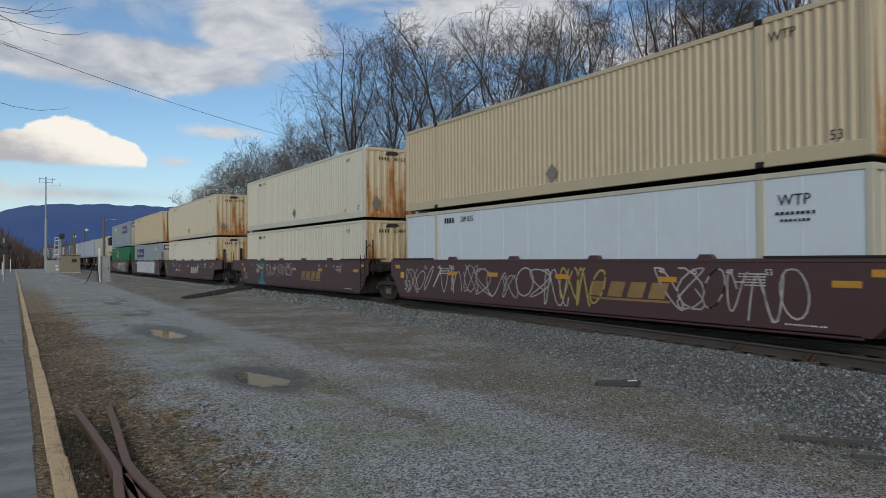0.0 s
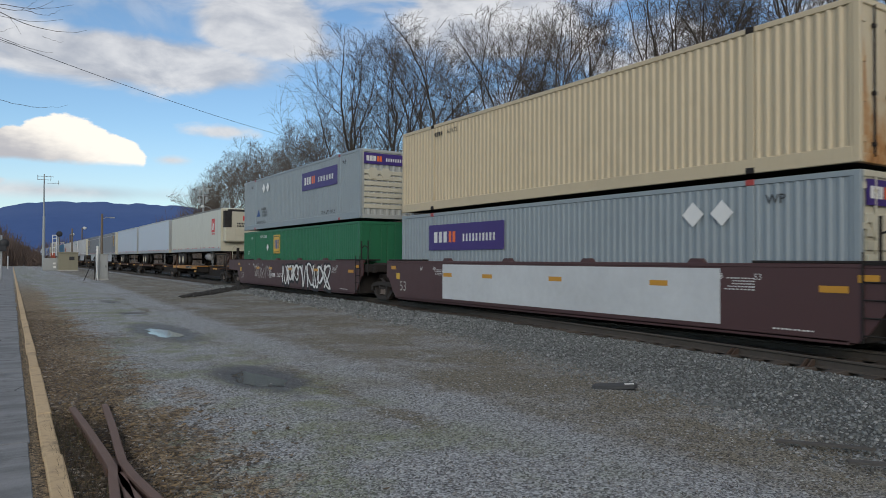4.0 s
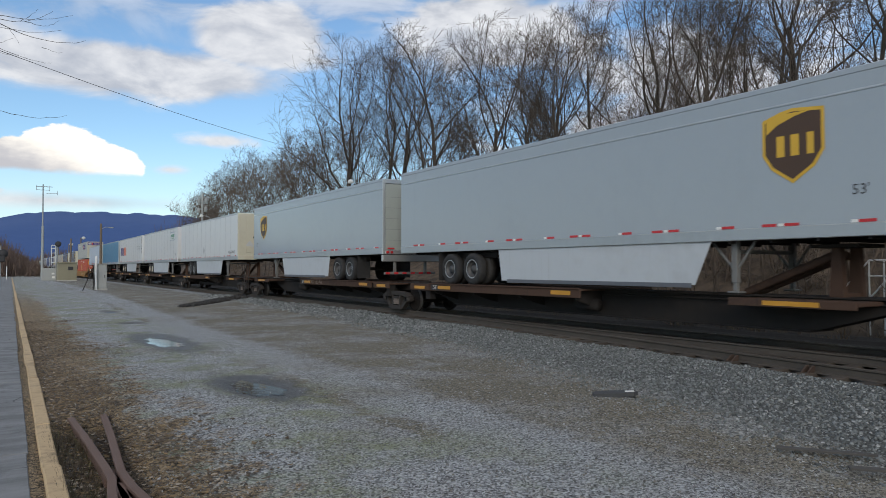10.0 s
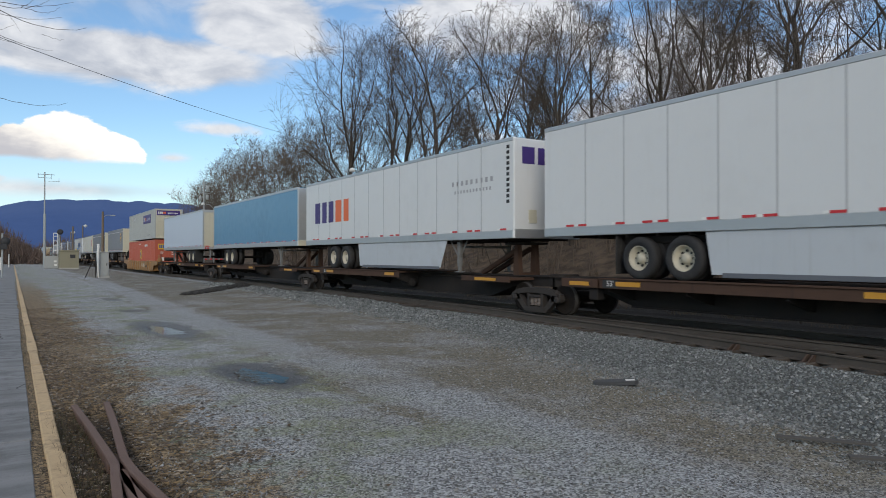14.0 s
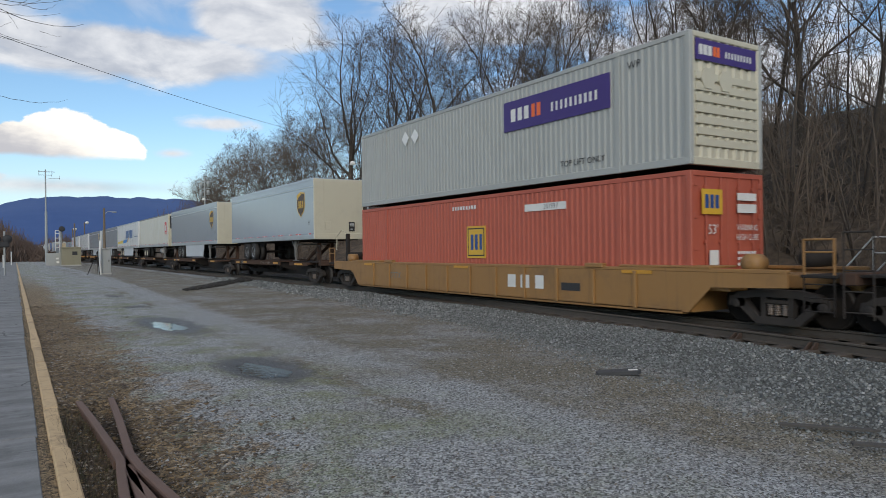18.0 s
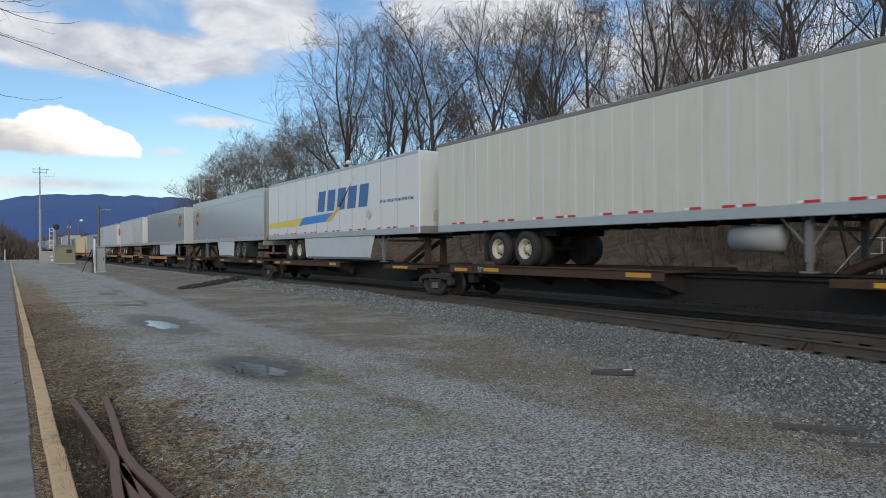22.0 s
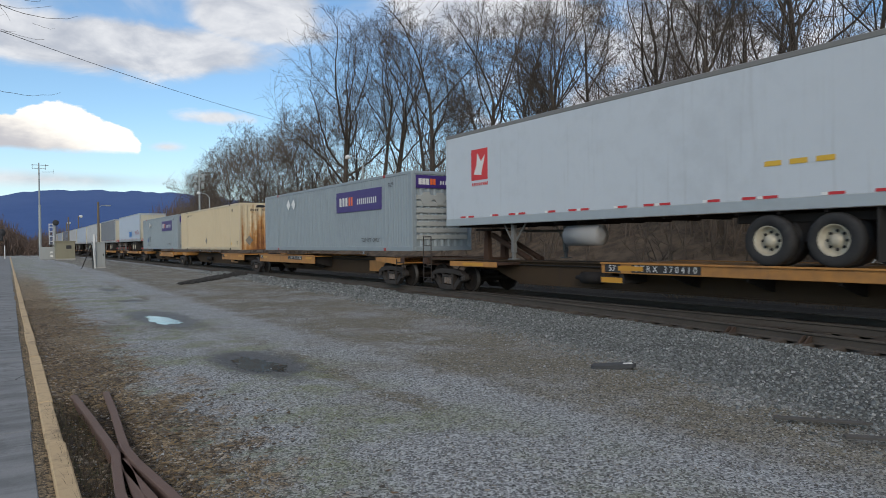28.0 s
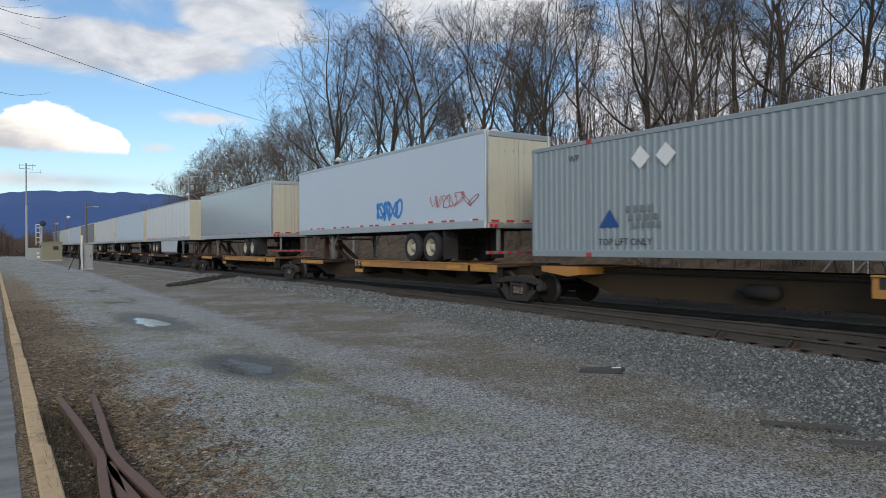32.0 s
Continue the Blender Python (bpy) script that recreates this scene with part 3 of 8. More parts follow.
def make_edge():
    """Paved strip and its pale raised edge, beside the lot."""
    pave = mat("pavement_grey", (0.24, 0.246, 0.25), 0.9, 0, 1.0, 4.5, dirt=0.9, dirt_color=(0.05, 0.053, 0.053), bump=0.008, bump_scale=24, random_tone=0.08)
    N = Nodes(pave.node_tree)
    bsdf = N.nodes["Principled BSDF"]
    old = bsdf.inputs["Base Color"].links[0].from_socket
    pos = N.add("ShaderNodeTexCoord").outputs["Object"]
    sep = N.add("ShaderNodeSeparateXYZ", {"Vector": pos}).outputs
    across = N.add("ShaderNodeCombineXYZ", {0: N.math("MULTIPLY", sep[0], 0.5), 1: N.math("MULTIPLY", sep[1], 2.6), 2: 0.0}).outputs[0]
    band = N.ramp(N.noise(across, 1.0, 5.0, 0.6), 0.35, 0.7)
    col = N.mix(N.math("MULTIPLY", band, 0.55), old, (0.06, 0.064, 0.067))
    crack = N.add("ShaderNodeTexVoronoi", {"Vector": N.mix(0.3, pos, N.add("ShaderNodeTexNoise", {"Vector": pos, "Scale": 1.3, "Detail": 5.0}).outputs["Color"]), "Scale": 0.8})
    crack.feature = "DISTANCE_TO_EDGE"
    line = N.math("SUBTRACT", 1.0, N.ramp(crack.outputs["Distance"], 0.003, 0.009))
    line = N.math("MULTIPLY", line, N.ramp(N.noise(pos, 0.7, 3.0), 0.48, 0.56))
    N.feed(bsdf.inputs["Base Color"], N.mix(N.math("MULTIPLY", line, 0.8), col, (0.018, 0.018, 0.018)))
    conc = mat("edge_concrete", (0.53, 0.385, 0.22), 0.9, 0, 1.0, 9.0, dirt=0.9, dirt_color=(0.13, 0.10, 0.065), bump=0.004, bump_scale=45, random_tone=0.12)
    walkway = thing("pavement", "grey weathered paved strip beside the gravel lot", "pavement", at=Matrix.Translation((0.01, 0, 0)) @ Matrix.Rotation(-0.0088, 4, "Z"))
    walkway["kind"] = "structure"
    rng = random.Random(8)
    y = -14.0
    while y < 150:
        n = 2.4 if y < 40 else 12.0
        part("paving_panel", Geo().box(-3.2, 0.165 + rng.uniform(-0.02, 0.02), y, y + n - 0.012, -0.25, 0.02 + rng.uniform(-0.004, 0.004), 0.008), pave, walkway)
        y += n
    edge = thing("kerb", "pale tan concrete kerb along the paved strip", "kerb", at=Matrix.Translation((0.01, 0, 0)) @ Matrix.Rotation(-0.0088, 4, "Z"))
    edge["kind"] = "structure"
    y = -14.0
    while y < 150:
        n = 1.9 if y < 40 else 9.5
        part("kerb_stone", Geo().box(0.25 + rng.uniform(-0.008, 0.008), 0.39 + rng.uniform(-0.008, 0.008), y, y + n - 0.008, -0.25, 0.04 + rng.uniform(-0.005, 0.005), 0.012), conc, edge)
        y += n


make_edge()

# ---- the train ----
# The train runs towards -y. In a vehicle's own space y = 0 is its leading end, x = -W faces the lot, z is over the railhead.
SPEEDS = [(0, 15.67), (32, 15.41)]


def gone(t):
    """Metres run by the train since the start."""
    total, step = 0.0, 0.05
    n = int(round(t / step))
    for i in range(n):
        total += float(np.interp((i + 0.5) * step, [a for a, _ in SPEEDS], [b for _, b in SPEEDS])) * step
    return total


MOVING = []          # (thing, place of its leading end at the start)


def stretched(s):
    """Place in the train of the vehicle that the plan puts at s."""
    return s + float(np.interp(s, [0, 200, 420, 520, 700], [0.5, 0.8, 2.4, 3.8, 5.5]))


def rolling(name, label, category, s, group=""):
    s = stretched(s)
    ob = thing(name, label, category, group, at=Matrix.Translation((XC, s, LEVEL)))
    MOVING.append((ob, s))
    return ob


def paint(name, color, **more):
    kw = dict(rough=0.5, vary=0.1, grain=2.5, dirt=0.25, dirt_color=tuple(c * 0.55 for c in color))
    kw.update(more)
    return mat(name, color, **kw)


BEIGE = paint("beige_paint", (0.56, 0.465, 0.31), streak=0.35, streak_color=(0.42, 0.34, 0.22))
BEIGE_RUST = "rusting end"


def rusting(z0):
    """Beige end paint with orange-brown rust that has run down and spread from the lower edge of a container that stands at z0."""
    name = "beige_paint_rusting_%d" % round(z0 * 10)
    if name in MATS:
        return MATS[name]
    m = paint(name, (0.61, 0.51, 0.34), streak=0.5, streak_at=(0.5, 0.8), streak_width=3.0, streak_color=(0.38, 0.22, 0.09))
    N = Nodes(m.node_tree)
    bsdf = N.nodes["Principled BSDF"]
    old = bsdf.inputs["Base Color"].links[0].from_socket
    pos = N.add("ShaderNodeTexCoord").outputs["Object"]
    sep = N.add("ShaderNodeSeparateXYZ", {"Vector": pos}).outputs
    up = N.math("SUBTRACT", sep[2], z0)
    column = N.add("ShaderNodeCombineXYZ", {0: N.math("MULTIPLY", sep[0], 2.4), 1: z0, 2: N.math("MULTIPLY", sep[2], 0.28)}).outputs[0]
    run = N.noise(column, 1.0, 3.0, 0.6)
    cloud = N.noise(pos, 3.2, 6.0, 0.7)
    amount = N.math("ADD", N.math("SUBTRACT", N.math("ADD", N.math("MULTIPLY", run, 2.6), N.math("MULTIPLY", cloud, 1.0)), 1.42), N.math("MULTIPLY", up, -0.27))
    col = N.mix(N.ramp(amount, -0.25, 0.35), old, (0.44, 0.21, 0.06))
    col = N.mix(N.ramp(amount, 0.15, 0.75), col, (0.17, 0.065, 0.025))
    N.feed(bsdf.inputs["Base Color"], col)
    return m


PALE = paint("cream_paint", (0.62, 0.595, 0.49), streak=0.25, streak_color=(0.45, 0.37, 0.25))
GREY = paint("grey_container_paint", (0.37, 0.385, 0.37), streak=0.15, streak_color=(0.3, 0.31, 0.3))
LIGHT = paint("pale_blue_paint", (0.66, 0.73, 0.78), streak=0.2, streak_color=(0.5, 0.5, 0.48))
BLUE_GREY = paint("blue_grey_container_paint", (0.265, 0.31, 0.335), streak=0.15, streak_color=(0.24, 0.27, 0.29))
GREEN = paint("green_paint", (0.018, 0.14, 0.065), streak=0.15, streak_color=(0.03, 0.09, 0.05))
RED = paint("orange_red_paint", (0.42, 0.10, 0.06), streak=0.2, streak_color=(0.3, 0.07, 0.05))
MAROON = paint("maroon_paint", (0.078, 0.036, 0.036), dirt=0.4, dirt_color=(0.05, 0.035, 0.033), streak=0.2, streak_color=(0.06, 0.045, 0.04))
YELLOW = paint("rail_yellow", (0.45, 0.205, 0.048), dirt=0.7, dirt_color=(0.16, 0.09, 0.05), streak=0.5, streak_color=(0.1, 0.06, 0.04))
# dirty beam yellow, with the shade under the load put into its colour
YELLOW_DIRTY_SHADED = paint("dirty_shaded_yellow", (0.06, 0.04, 0.024), rough=0.85, spec=0.25, dirt=0.8, dirt_color=(0.05, 0.035, 0.028), streak=0.6, streak_color=(0.05, 0.035, 0.028))
DARK = paint("sooty_steel", (0.026, 0.023, 0.022), rough=0.85, spec=0.25, dirt=0.5, dirt_color=(0.055, 0.042, 0.034), bump=0.003, bump_scale=30)
RUSTY = paint("brown_rusty_steel", (0.078, 0.046, 0.033), rough=0.9, spec=0.25, dirt=0.8, dirt_color=(0.035, 0.026, 0.023), streak=0.6, streak_color=(0.03, 0.024, 0.022))
WHITE = paint("white_panel", (0.66, 0.67, 0.67), rough=0.35, vary=0.13, dirt=0.2, streak=0.15, streak_color=(0.5, 0.48, 0.43))
BLUEWHITE = paint("cool_white_panel", (0.53, 0.595, 0.68), rough=0.42, vary=0.05, dirt=0.04, streak=0.12, streak_color=(0.4, 0.43, 0.46))
SILVER = paint("silver_blue_panel", (0.36, 0.405, 0.445), rough=0.16, dirt=0.15, vary=0.1, streak=0.12, streak_color=(0.3, 0.32, 0.34))
BLUE = paint("blue_panel", (0.10, 0.26, 0.42), rough=0.35, dirt=0.25, streak=0.25, streak_color=(0.08, 0.16, 0.25))
CREAM = paint("cream_end_panel", (0.54, 0.51, 0.40), rough=0.5, dirt=0.3, streak=0.3, streak_color=(0.4, 0.33, 0.22))
ALU = paint("aluminium_trim", (0.52, 0.53, 0.53), rough=0.42, metal=0.7, dirt=0.3, dirt_color=(0.3, 0.3, 0.29))
BLACK = mat("black_rubber", (0.022, 0.022, 0.023), 0.85, 0, 0.3, 8, dirt=0.5, dirt_color=(0.07, 0.065, 0.06))
RIM = paint("rim_paint", (0.50, 0.46, 0.36), rough=0.5, dirt=0.5, dirt_color=(0.15, 0.11, 0.07))
RIM_STEEL = paint("rim_steel", (0.07, 0.07, 0.072), rough=0.55, metal=0.2)
TAPE_RED = mat("tape_red", (0.52, 0.025, 0.03), 0.35, 0, 0.1)
TAPE_WHITE = mat("tape_white", (0.75, 0.75, 0.73), 0.35, 0, 0.1)
SPRAY = mat("faded_white_spray", (0.42, 0.40, 0.37), 0.75, 0, 0.9, 4)
CASTING_RED = paint("dull_red_casting", (0.36, 0.05, 0.045))
REFLECT = mat("orange_reflector", (0.55, 0.27, 0.03), 0.35, 0, 0.15)
STENCIL = mat("black_stencil", (0.03, 0.03, 0.032), 0.7, 0, 0.2)
STENCIL_W = mat("white_stencil", (0.68, 0.68, 0.66), 0.7, 0, 0.25)
PURPLE = mat("purple_panel", (0.05, 0.025, 0.165), 0.45, 0, 0.15)
ORANGE = mat("orange_print", (0.75, 0.14, 0.03), 0.45, 0, 0.1)
GOLD = mat("gold_print", (0.66, 0.40, 0.04), 0.45, 0, 0.1)
BROWN = mat("brown_print", (0.075, 0.04, 0.022), 0.45, 0, 0.1)
NAVY = mat("navy_print", (0.02, 0.07, 0.25), 0.45, 0, 0.1)
SKYBLUE = mat("blue_print", (0.03, 0.22, 0.60), 0.45, 0, 0.1)
LOGO_RED = mat("red_print", (0.62, 0.035, 0.035), 0.45, 0, 0.15)
LOGO_GREEN = mat("green_print", (0.03, 0.26, 0.12), 0.45, 0, 0.1)
# near-black base: shade beneath the cars is put into the wheel colour
STEEL = mat("wheel_steel", (0.02, 0.017, 0.015), 0.9, 0.0, 0.4, 10, dirt=0.4, dirt_color=(0.04, 0.03, 0.024), spec=0.12)
GEAR = paint("gear_grey", (0.17, 0.17, 0.165), rough=0.7)
TREAD = mat("polished_tread", (0.06, 0.056, 0.053), 0.6, 0.6, 0.1)
# grimy casting, its base also lowered to hold the shade beneath the cars
CAST = paint("cast_steel", (0.04, 0.035, 0.032), rough=0.8, dirt=0.6, dirt_color=(0.075, 0.06, 0.05), spec=0.3, bump=0.002, bump_scale=60)

W = 1.30            # half width of containers and trailers


def flat_shape(g, outline, x, eps=0.0):
    """A flat print on the lot side: outline of (y, z)."""
    return g.add([(x - eps, y, z) for y, z in outline], [tuple(range(len(outline)))])


def side_bars(g, y0, y1, z0, z1, n, x, rng, fill=0.72):
    """A row of n bars that stands for lettering on the side."""
    w = (y1 - y0) / n
    for i in range(n):
        a = y0 + i * w
        b = a + w * fill * rng.uniform(0.75, 1.0)
        flat_shape(g, [(a, z0), (b, z0), (b, z1), (a, z1)], x)
    return g


def end_bars(g, x0, x1, z0, z1, n, y, fill=0.72):
    w = (x1 - x0) / n
    for i in range(n):
        a, b = x0 + i * w, x0 + i * w + w * fill
        g.add([(a, y, z0), (b, y, z0), (b, y, z1), (a, y, z1)], [(0, 1, 2, 3)])
    return g


def corrugated(y0, y1, z0, z1, x, depth, pitch, out=-1):
    """A folded steel side panel in the plane x, folds proud towards the outside."""
    g = Geo()
    ys, xs = [], []
    n = max(1, round((y1 - y0) / pitch))
    p = (y1 - y0) / n
    for i in range(n):
        a = y0 + i * p
        for u, d in ((0.0, 0.0), (0.24, 0.0), (0.42, 1.0), (0.82, 1.0)):
            ys.append(a + u * p)
            xs.append(x - out * depth * d)
    ys.append(y1)
    xs.append(x)
    v = [(a, b, z) for z in (z0, z1) for a, b in zip(xs, ys)]
    m = len(ys)
    g.add(v, [(i, i + 1, m + i + 1, m + i) for i in range(m - 1)])
    return g


def corrugated_end(x0, x1, z0, z1, y, depth, pitch):
    g = corrugated(x0, x1, z0, z1, y, depth, pitch)
    g.v = [(b, a, z) for a, b, z in g.v]
    return g


CONT = {}


def container(s, floor, paint_, end_paint=None, L=16.15, H=2.90, label="", doors=False, trim=None, plates=False, group="containers on the train"):
    """A 53-foot domestic container with folded sides, rails, corner posts and lift castings."""
    ob = rolling("shipping_container", label, "container", s, group)
    if floor < 1:
        H = 2.79
    z0, z1 = floor - TOR, floor - TOR + H
    foot = 0.29 if floor > 3 and paint_ is not GREY else 0.17
    end_paint, trim = end_paint or paint_, trim or paint_
    if end_paint is BEIGE_RUST:
        end_paint = rusting(round(z0, 2))
    if plates:
        part("side_panel", Geo().box(-W + 0.025, -W + 0.05, 0.14, L - 0.14, z0 + 0.17, z1 - 0.11), paint_, ob)
        n = 14
        for i in range(1, n):
            y = 0.14 + i * (L - 0.28) / n
            part("seam_strip", Geo().box(-W + 0.015, -W + 0.026, y - 0.03, y + 0.03, z0 + 0.17, z1 - 0.11, 0.004), paint_, ob)
    else:
        part("side_panel", corrugated(0.14, L - 0.14, z0 + foot, z1 - 0.11, -W + 0.008, 0.024 if paint_ in (GREY, BLUE_GREY, RED, GREEN) else 0.036, 0.198), paint_, ob)
    part("side_panel", Geo().box(W - 0.045, W - 0.012, 0.14, L - 0.14, z0 + 0.17, z1 - 0.11), paint_, ob)
    part("roof", Geo().box(-W + 0.06, W - 0.06, 0.06, L - 0.06, z1 - 0.05, z1 - 0.012), paint_, ob)
    part("floor_frame", Geo().box(-W + 0.07, W - 0.07, 0.08, L - 0.08, z0 + 0.03, z0 + 0.16), DARK, ob)
    for x in (-1, 1):
        a, b = sorted((x * W, x * (W - 0.07)))
        part("top_rail", Geo().box(a, b, 0.12, L - 0.12, z1 - 0.11, z1, 0.01), trim, ob)
        part("bottom_rail", Geo().box(a, b, 0.12, L - 0.12, z0, z0 + foot, 0.012), trim, ob)
        for y in (0.0, L - 0.14):
            part("corner_post", Geo().box(*sorted((x * W, x * (W - 0.12))), y, y + 0.14, z0, z1, 0.015), trim, ob)
        if x < 0:
            for y in (2.0, L - 2.2):
                post = part("lift_post", Geo().box(-W - 0.004, -W + 0.08, y, y + 0.17, z0 + 0.01, z1 - 0.005, 0.012), trim, ob)
                part("corner_casting", Geo().box(-W - 0.012, -W + 0.1, y - 0.01, y + 0.18, z1 - 0.12, z1 + 0.006, 0.012), DARK if paint_ is BEIGE else (CASTING_RED if paint_ is BLUE_GREY else trim), post)
                part("corner_casting", Geo().box(-W - 0.012, -W + 0.1, y - 0.01, y + 0.18, z0 - 0.004, z0 + 0.12, 0.012), DARK if paint_ is BEIGE else (CASTING_RED if paint_ is BLUE_GREY else trim), post)
    if doors:
        for k, (x0, x1) in enumerate(((-W + 0.13, -0.01), (0.01, W - 0.13))):
            leaf = Geo().box(x0, x1, 0.03, 0.07, z0 + 0.17, z1 - 0.11, 0.01)
            d = part("door", leaf, end_paint, ob)
            for u in (0.3, 0.75):
                x = x0 + (x1 - x0) * u
                rod = Geo().tube((x, -0.015, z0 + 0.12), (x, -0.015, z1 - 0.1), 0.018, 6)
                for z in (z0 + 0.3, z0 + 1.2, z0 + 2.4):
                    rod.box(x - 0.05, x + 0.05, -0.03, 0.02, z, z + 0.07, 0.006)
                part("lock_rod", rod, DARK if paint_ is BEIGE else end_paint, d)
            for i in range(4):
                z = z0 + 0.35 + i * 0.7
                xh = x0 if k == 0 else x1
                part("hinge", Geo().box(xh - 0.06, xh + 0.06, -0.01, 0.03, z, z + 0.12, 0.006), end_paint, d)
    else:
        part("end_wall", corrugated_end(-W + 0.12, W - 0.12, z0 + 0.17, z1 - 0.11, 0.015, 0.04, 0.31), end_paint, ob)
    part("header", Geo().box(-W + 0.12, W - 0.12, 0.0, 0.10, z1 - 0.12, z1, 0.01), end_paint, ob)
    part("sill", Geo().box(-W + 0.12, W - 0.12, 0.0, 0.12, z0, z0 + 0.17, 0.01), end_paint, ob)
    part("end_wall", Geo().box(-W + 0.12, W - 0.12, L - 0.06, L - 0.02, z0 + 0.02, z1 - 0.02), end_paint, ob)
    CONT[ob] = (z0, z1, L)
    return ob


XS = -W - 0.006      # plane of prints on the lot side


def diamond(ob, y, z, r, material, name="placard"):
    g = Geo()
    g.add([(XS - 0.024, y + r, z), (XS - 0.024, y, z + r), (XS - 0.024, y - r, z), (XS - 0.024, y, z - r)], [(0, 1, 2, 3)])
    return part(name, g, material, ob)


def unit_number(ob, text, y, z, size=0.26, material=None, bars=0):
    """Stencilled number on the side; bars ahead of it stand for a brand's letters."""
    material = material or STENCIL
    if text:
        lettering("number", text, size, material, ob, on_side(XS, y, z), 0.9)
    if bars:
        g = Geo()
        side_bars(g, y - 0.0, y + bars * size * 0.62, z - size * 0.34, z + size * 0.34, bars, XS, random.Random(1))
        for i, (a, b, c) in enumerate(g.v):
            g.v[i] = (a, b + size * 0.36 * len(text) + 0.12, c)
        part("lettering_strip", g, material, ob)


def beige_marks(ob, num):
    z0, z1, L = CONT[ob]
    part("yellow_label", Geo().box(XS - 0.002, XS + 0.004, 1.72, 1.95, z0 + 0.33, z0 + 0.45), GOLD, ob)
    end_mark = Geo()
    end_mark.add([(-0.72, -0.014, z0 + 0.28), (-0.47, -0.014, z0 + 0.58), (-0.72, -0.014, z0 + 0.88), (-0.97, -0.014, z0 + 0.58)], [(0, 1, 2, 3)])
    part("placard_holder", end_mark, mat("grey_placard", (0.22, 0.2, 0.17), 0.6), ob)
    lettering("lift_mark", "WP", 0.26, STENCIL, ob, on_side(XS, 1.55, z1 - 0.42))
    lettering("length_mark", "53'", 0.26, STENCIL, ob, on_side(XS, 0.55, z0 + 0.42))
    unit_number(ob, num, L - 3.3, z1 - 0.34, 0.2, bars=4)
    diamond(ob, 8.05, z0 + 0.62, 0.24, mat("grey_placard", (0.22, 0.2, 0.17), 0.6), "placard_holder")
    g = Geo().prism([(-0.32, z1 - 0.28), (0.2, z1 - 0.28), (0.34, z1 - 0.2), (0.2, z1 - 0.13), (-0.2, z1 - 0.13)], 1, -0.012, 0.0)
    part("emblem", g, STENCIL, ob, "dark painted emblem")
    e = Geo()
    end_bars(e, -0.62, -0.08, z1 - 0.51, z1 - 0.37, 4, -0.006, 0.5)
    part("lettering_strip", e, STENCIL, ob)
    lettering("number", num, 0.22, STENCIL, ob, on_end(0.42, -0.006, z1 - 0.44))


def purple_sign_panel(ob, y0, y1, z0, z1, end=True):
    """Purple sign panel with white and orange shapes in place of a brand's letters."""
    sign = part("sign_panel", Geo().box(XS - 0.012, XS + 0.01, y0, y1, z0, z1), PURPLE, ob, "dark purple sign panel")
    L, H = y1 - y0, z1 - z0
    rng = random.Random(4)
    g = side_bars(Geo(), y1 - L * 0.27, y1 - L * 0.06, z0 + H * 0.3, z0 + H * 0.72, 3, XS - 0.016, rng, 0.85)
    part("white_print", g, STENCIL_W, sign)
    g = side_bars(Geo(), y1 - L * 0.39, y1 - L * 0.28, z0 + H * 0.3, z0 + H * 0.72, 2, XS - 0.016, rng, 0.85)
    part("orange_print", g, ORANGE, sign)
    g = side_bars(Geo(), y0 + L * 0.1, y1 - L * 0.47, z0 + H * 0.32, z0 + H * 0.6, 10, XS - 0.016, rng, 0.55)
    part("thin_white_print", g, STENCIL_W, sign)
    if end:
        zt = CONT[ob][1]
        e = part("sign_panel", Geo().box(-W + 0.18, W - 0.25, -0.02, 0.0, zt - 0.62, zt - 0.16), PURPLE, ob, "dark purple sign panel")
        part("white_print", end_bars(Geo(), -W + 0.28, -W + 0.75, zt - 0.5, zt - 0.28, 3, -0.024, 0.85), STENCIL_W, e)
        part("orange_print", end_bars(Geo(), -W + 0.77, -W + 1.02, zt - 0.5, zt - 0.28, 2, -0.024, 0.85), ORANGE, e)
        part("thin_white_print", end_bars(Geo(), -0.1, W - 0.4, zt - 0.48, zt - 0.34, 9, -0.024, 0.5), STENCIL_W, e)


def purple_sign_marks(ob, low=True, turned=False):
    """Purple sign, notices and white placards; turned: the sign is at the trailing end."""
    z0, z1, L = CONT[ob]
    purple_sign_panel(ob, *((10.0, 14.2) if turned else (2.3, 6.5)), z1 - 1.28, z1 - 0.42)
    lettering("lift_mark", "WP", 0.26, STENCIL, ob, on_side(XS, 1.55, z1 - 0.42))
    lettering("notice", "TOP LIFT ONLY", 0.23, STENCIL, ob, on_side(XS, 3.3, z0 + 0.42))
    for y in (2.7, 3.4) if turned else (L - 3.75, L - 4.45):
        diamond(ob, y, z1 - 0.62, 0.27, TAPE_WHITE)
    rib = Geo().box(-W + 0.2, W - 0.2, -0.012, 0.03, 0.0, 0.17, 0.01).mesh("end_rib")
    rib.materials.append(CREAM if low else GREY)
    for i in range(7):
        part("end_rib", rib, None, ob, at=Matrix.Translation((0, 0, z0 + 0.42 + i * 0.24)))
    for x in (-0.7, -0.1):
        part("hexagon_plate", Geo().lathe([(-0.03, 0.26), (0.0, 0.26)], (x, 0.0, z1 - 1.0), 1, 6, False), CREAM if low else GREY, ob)


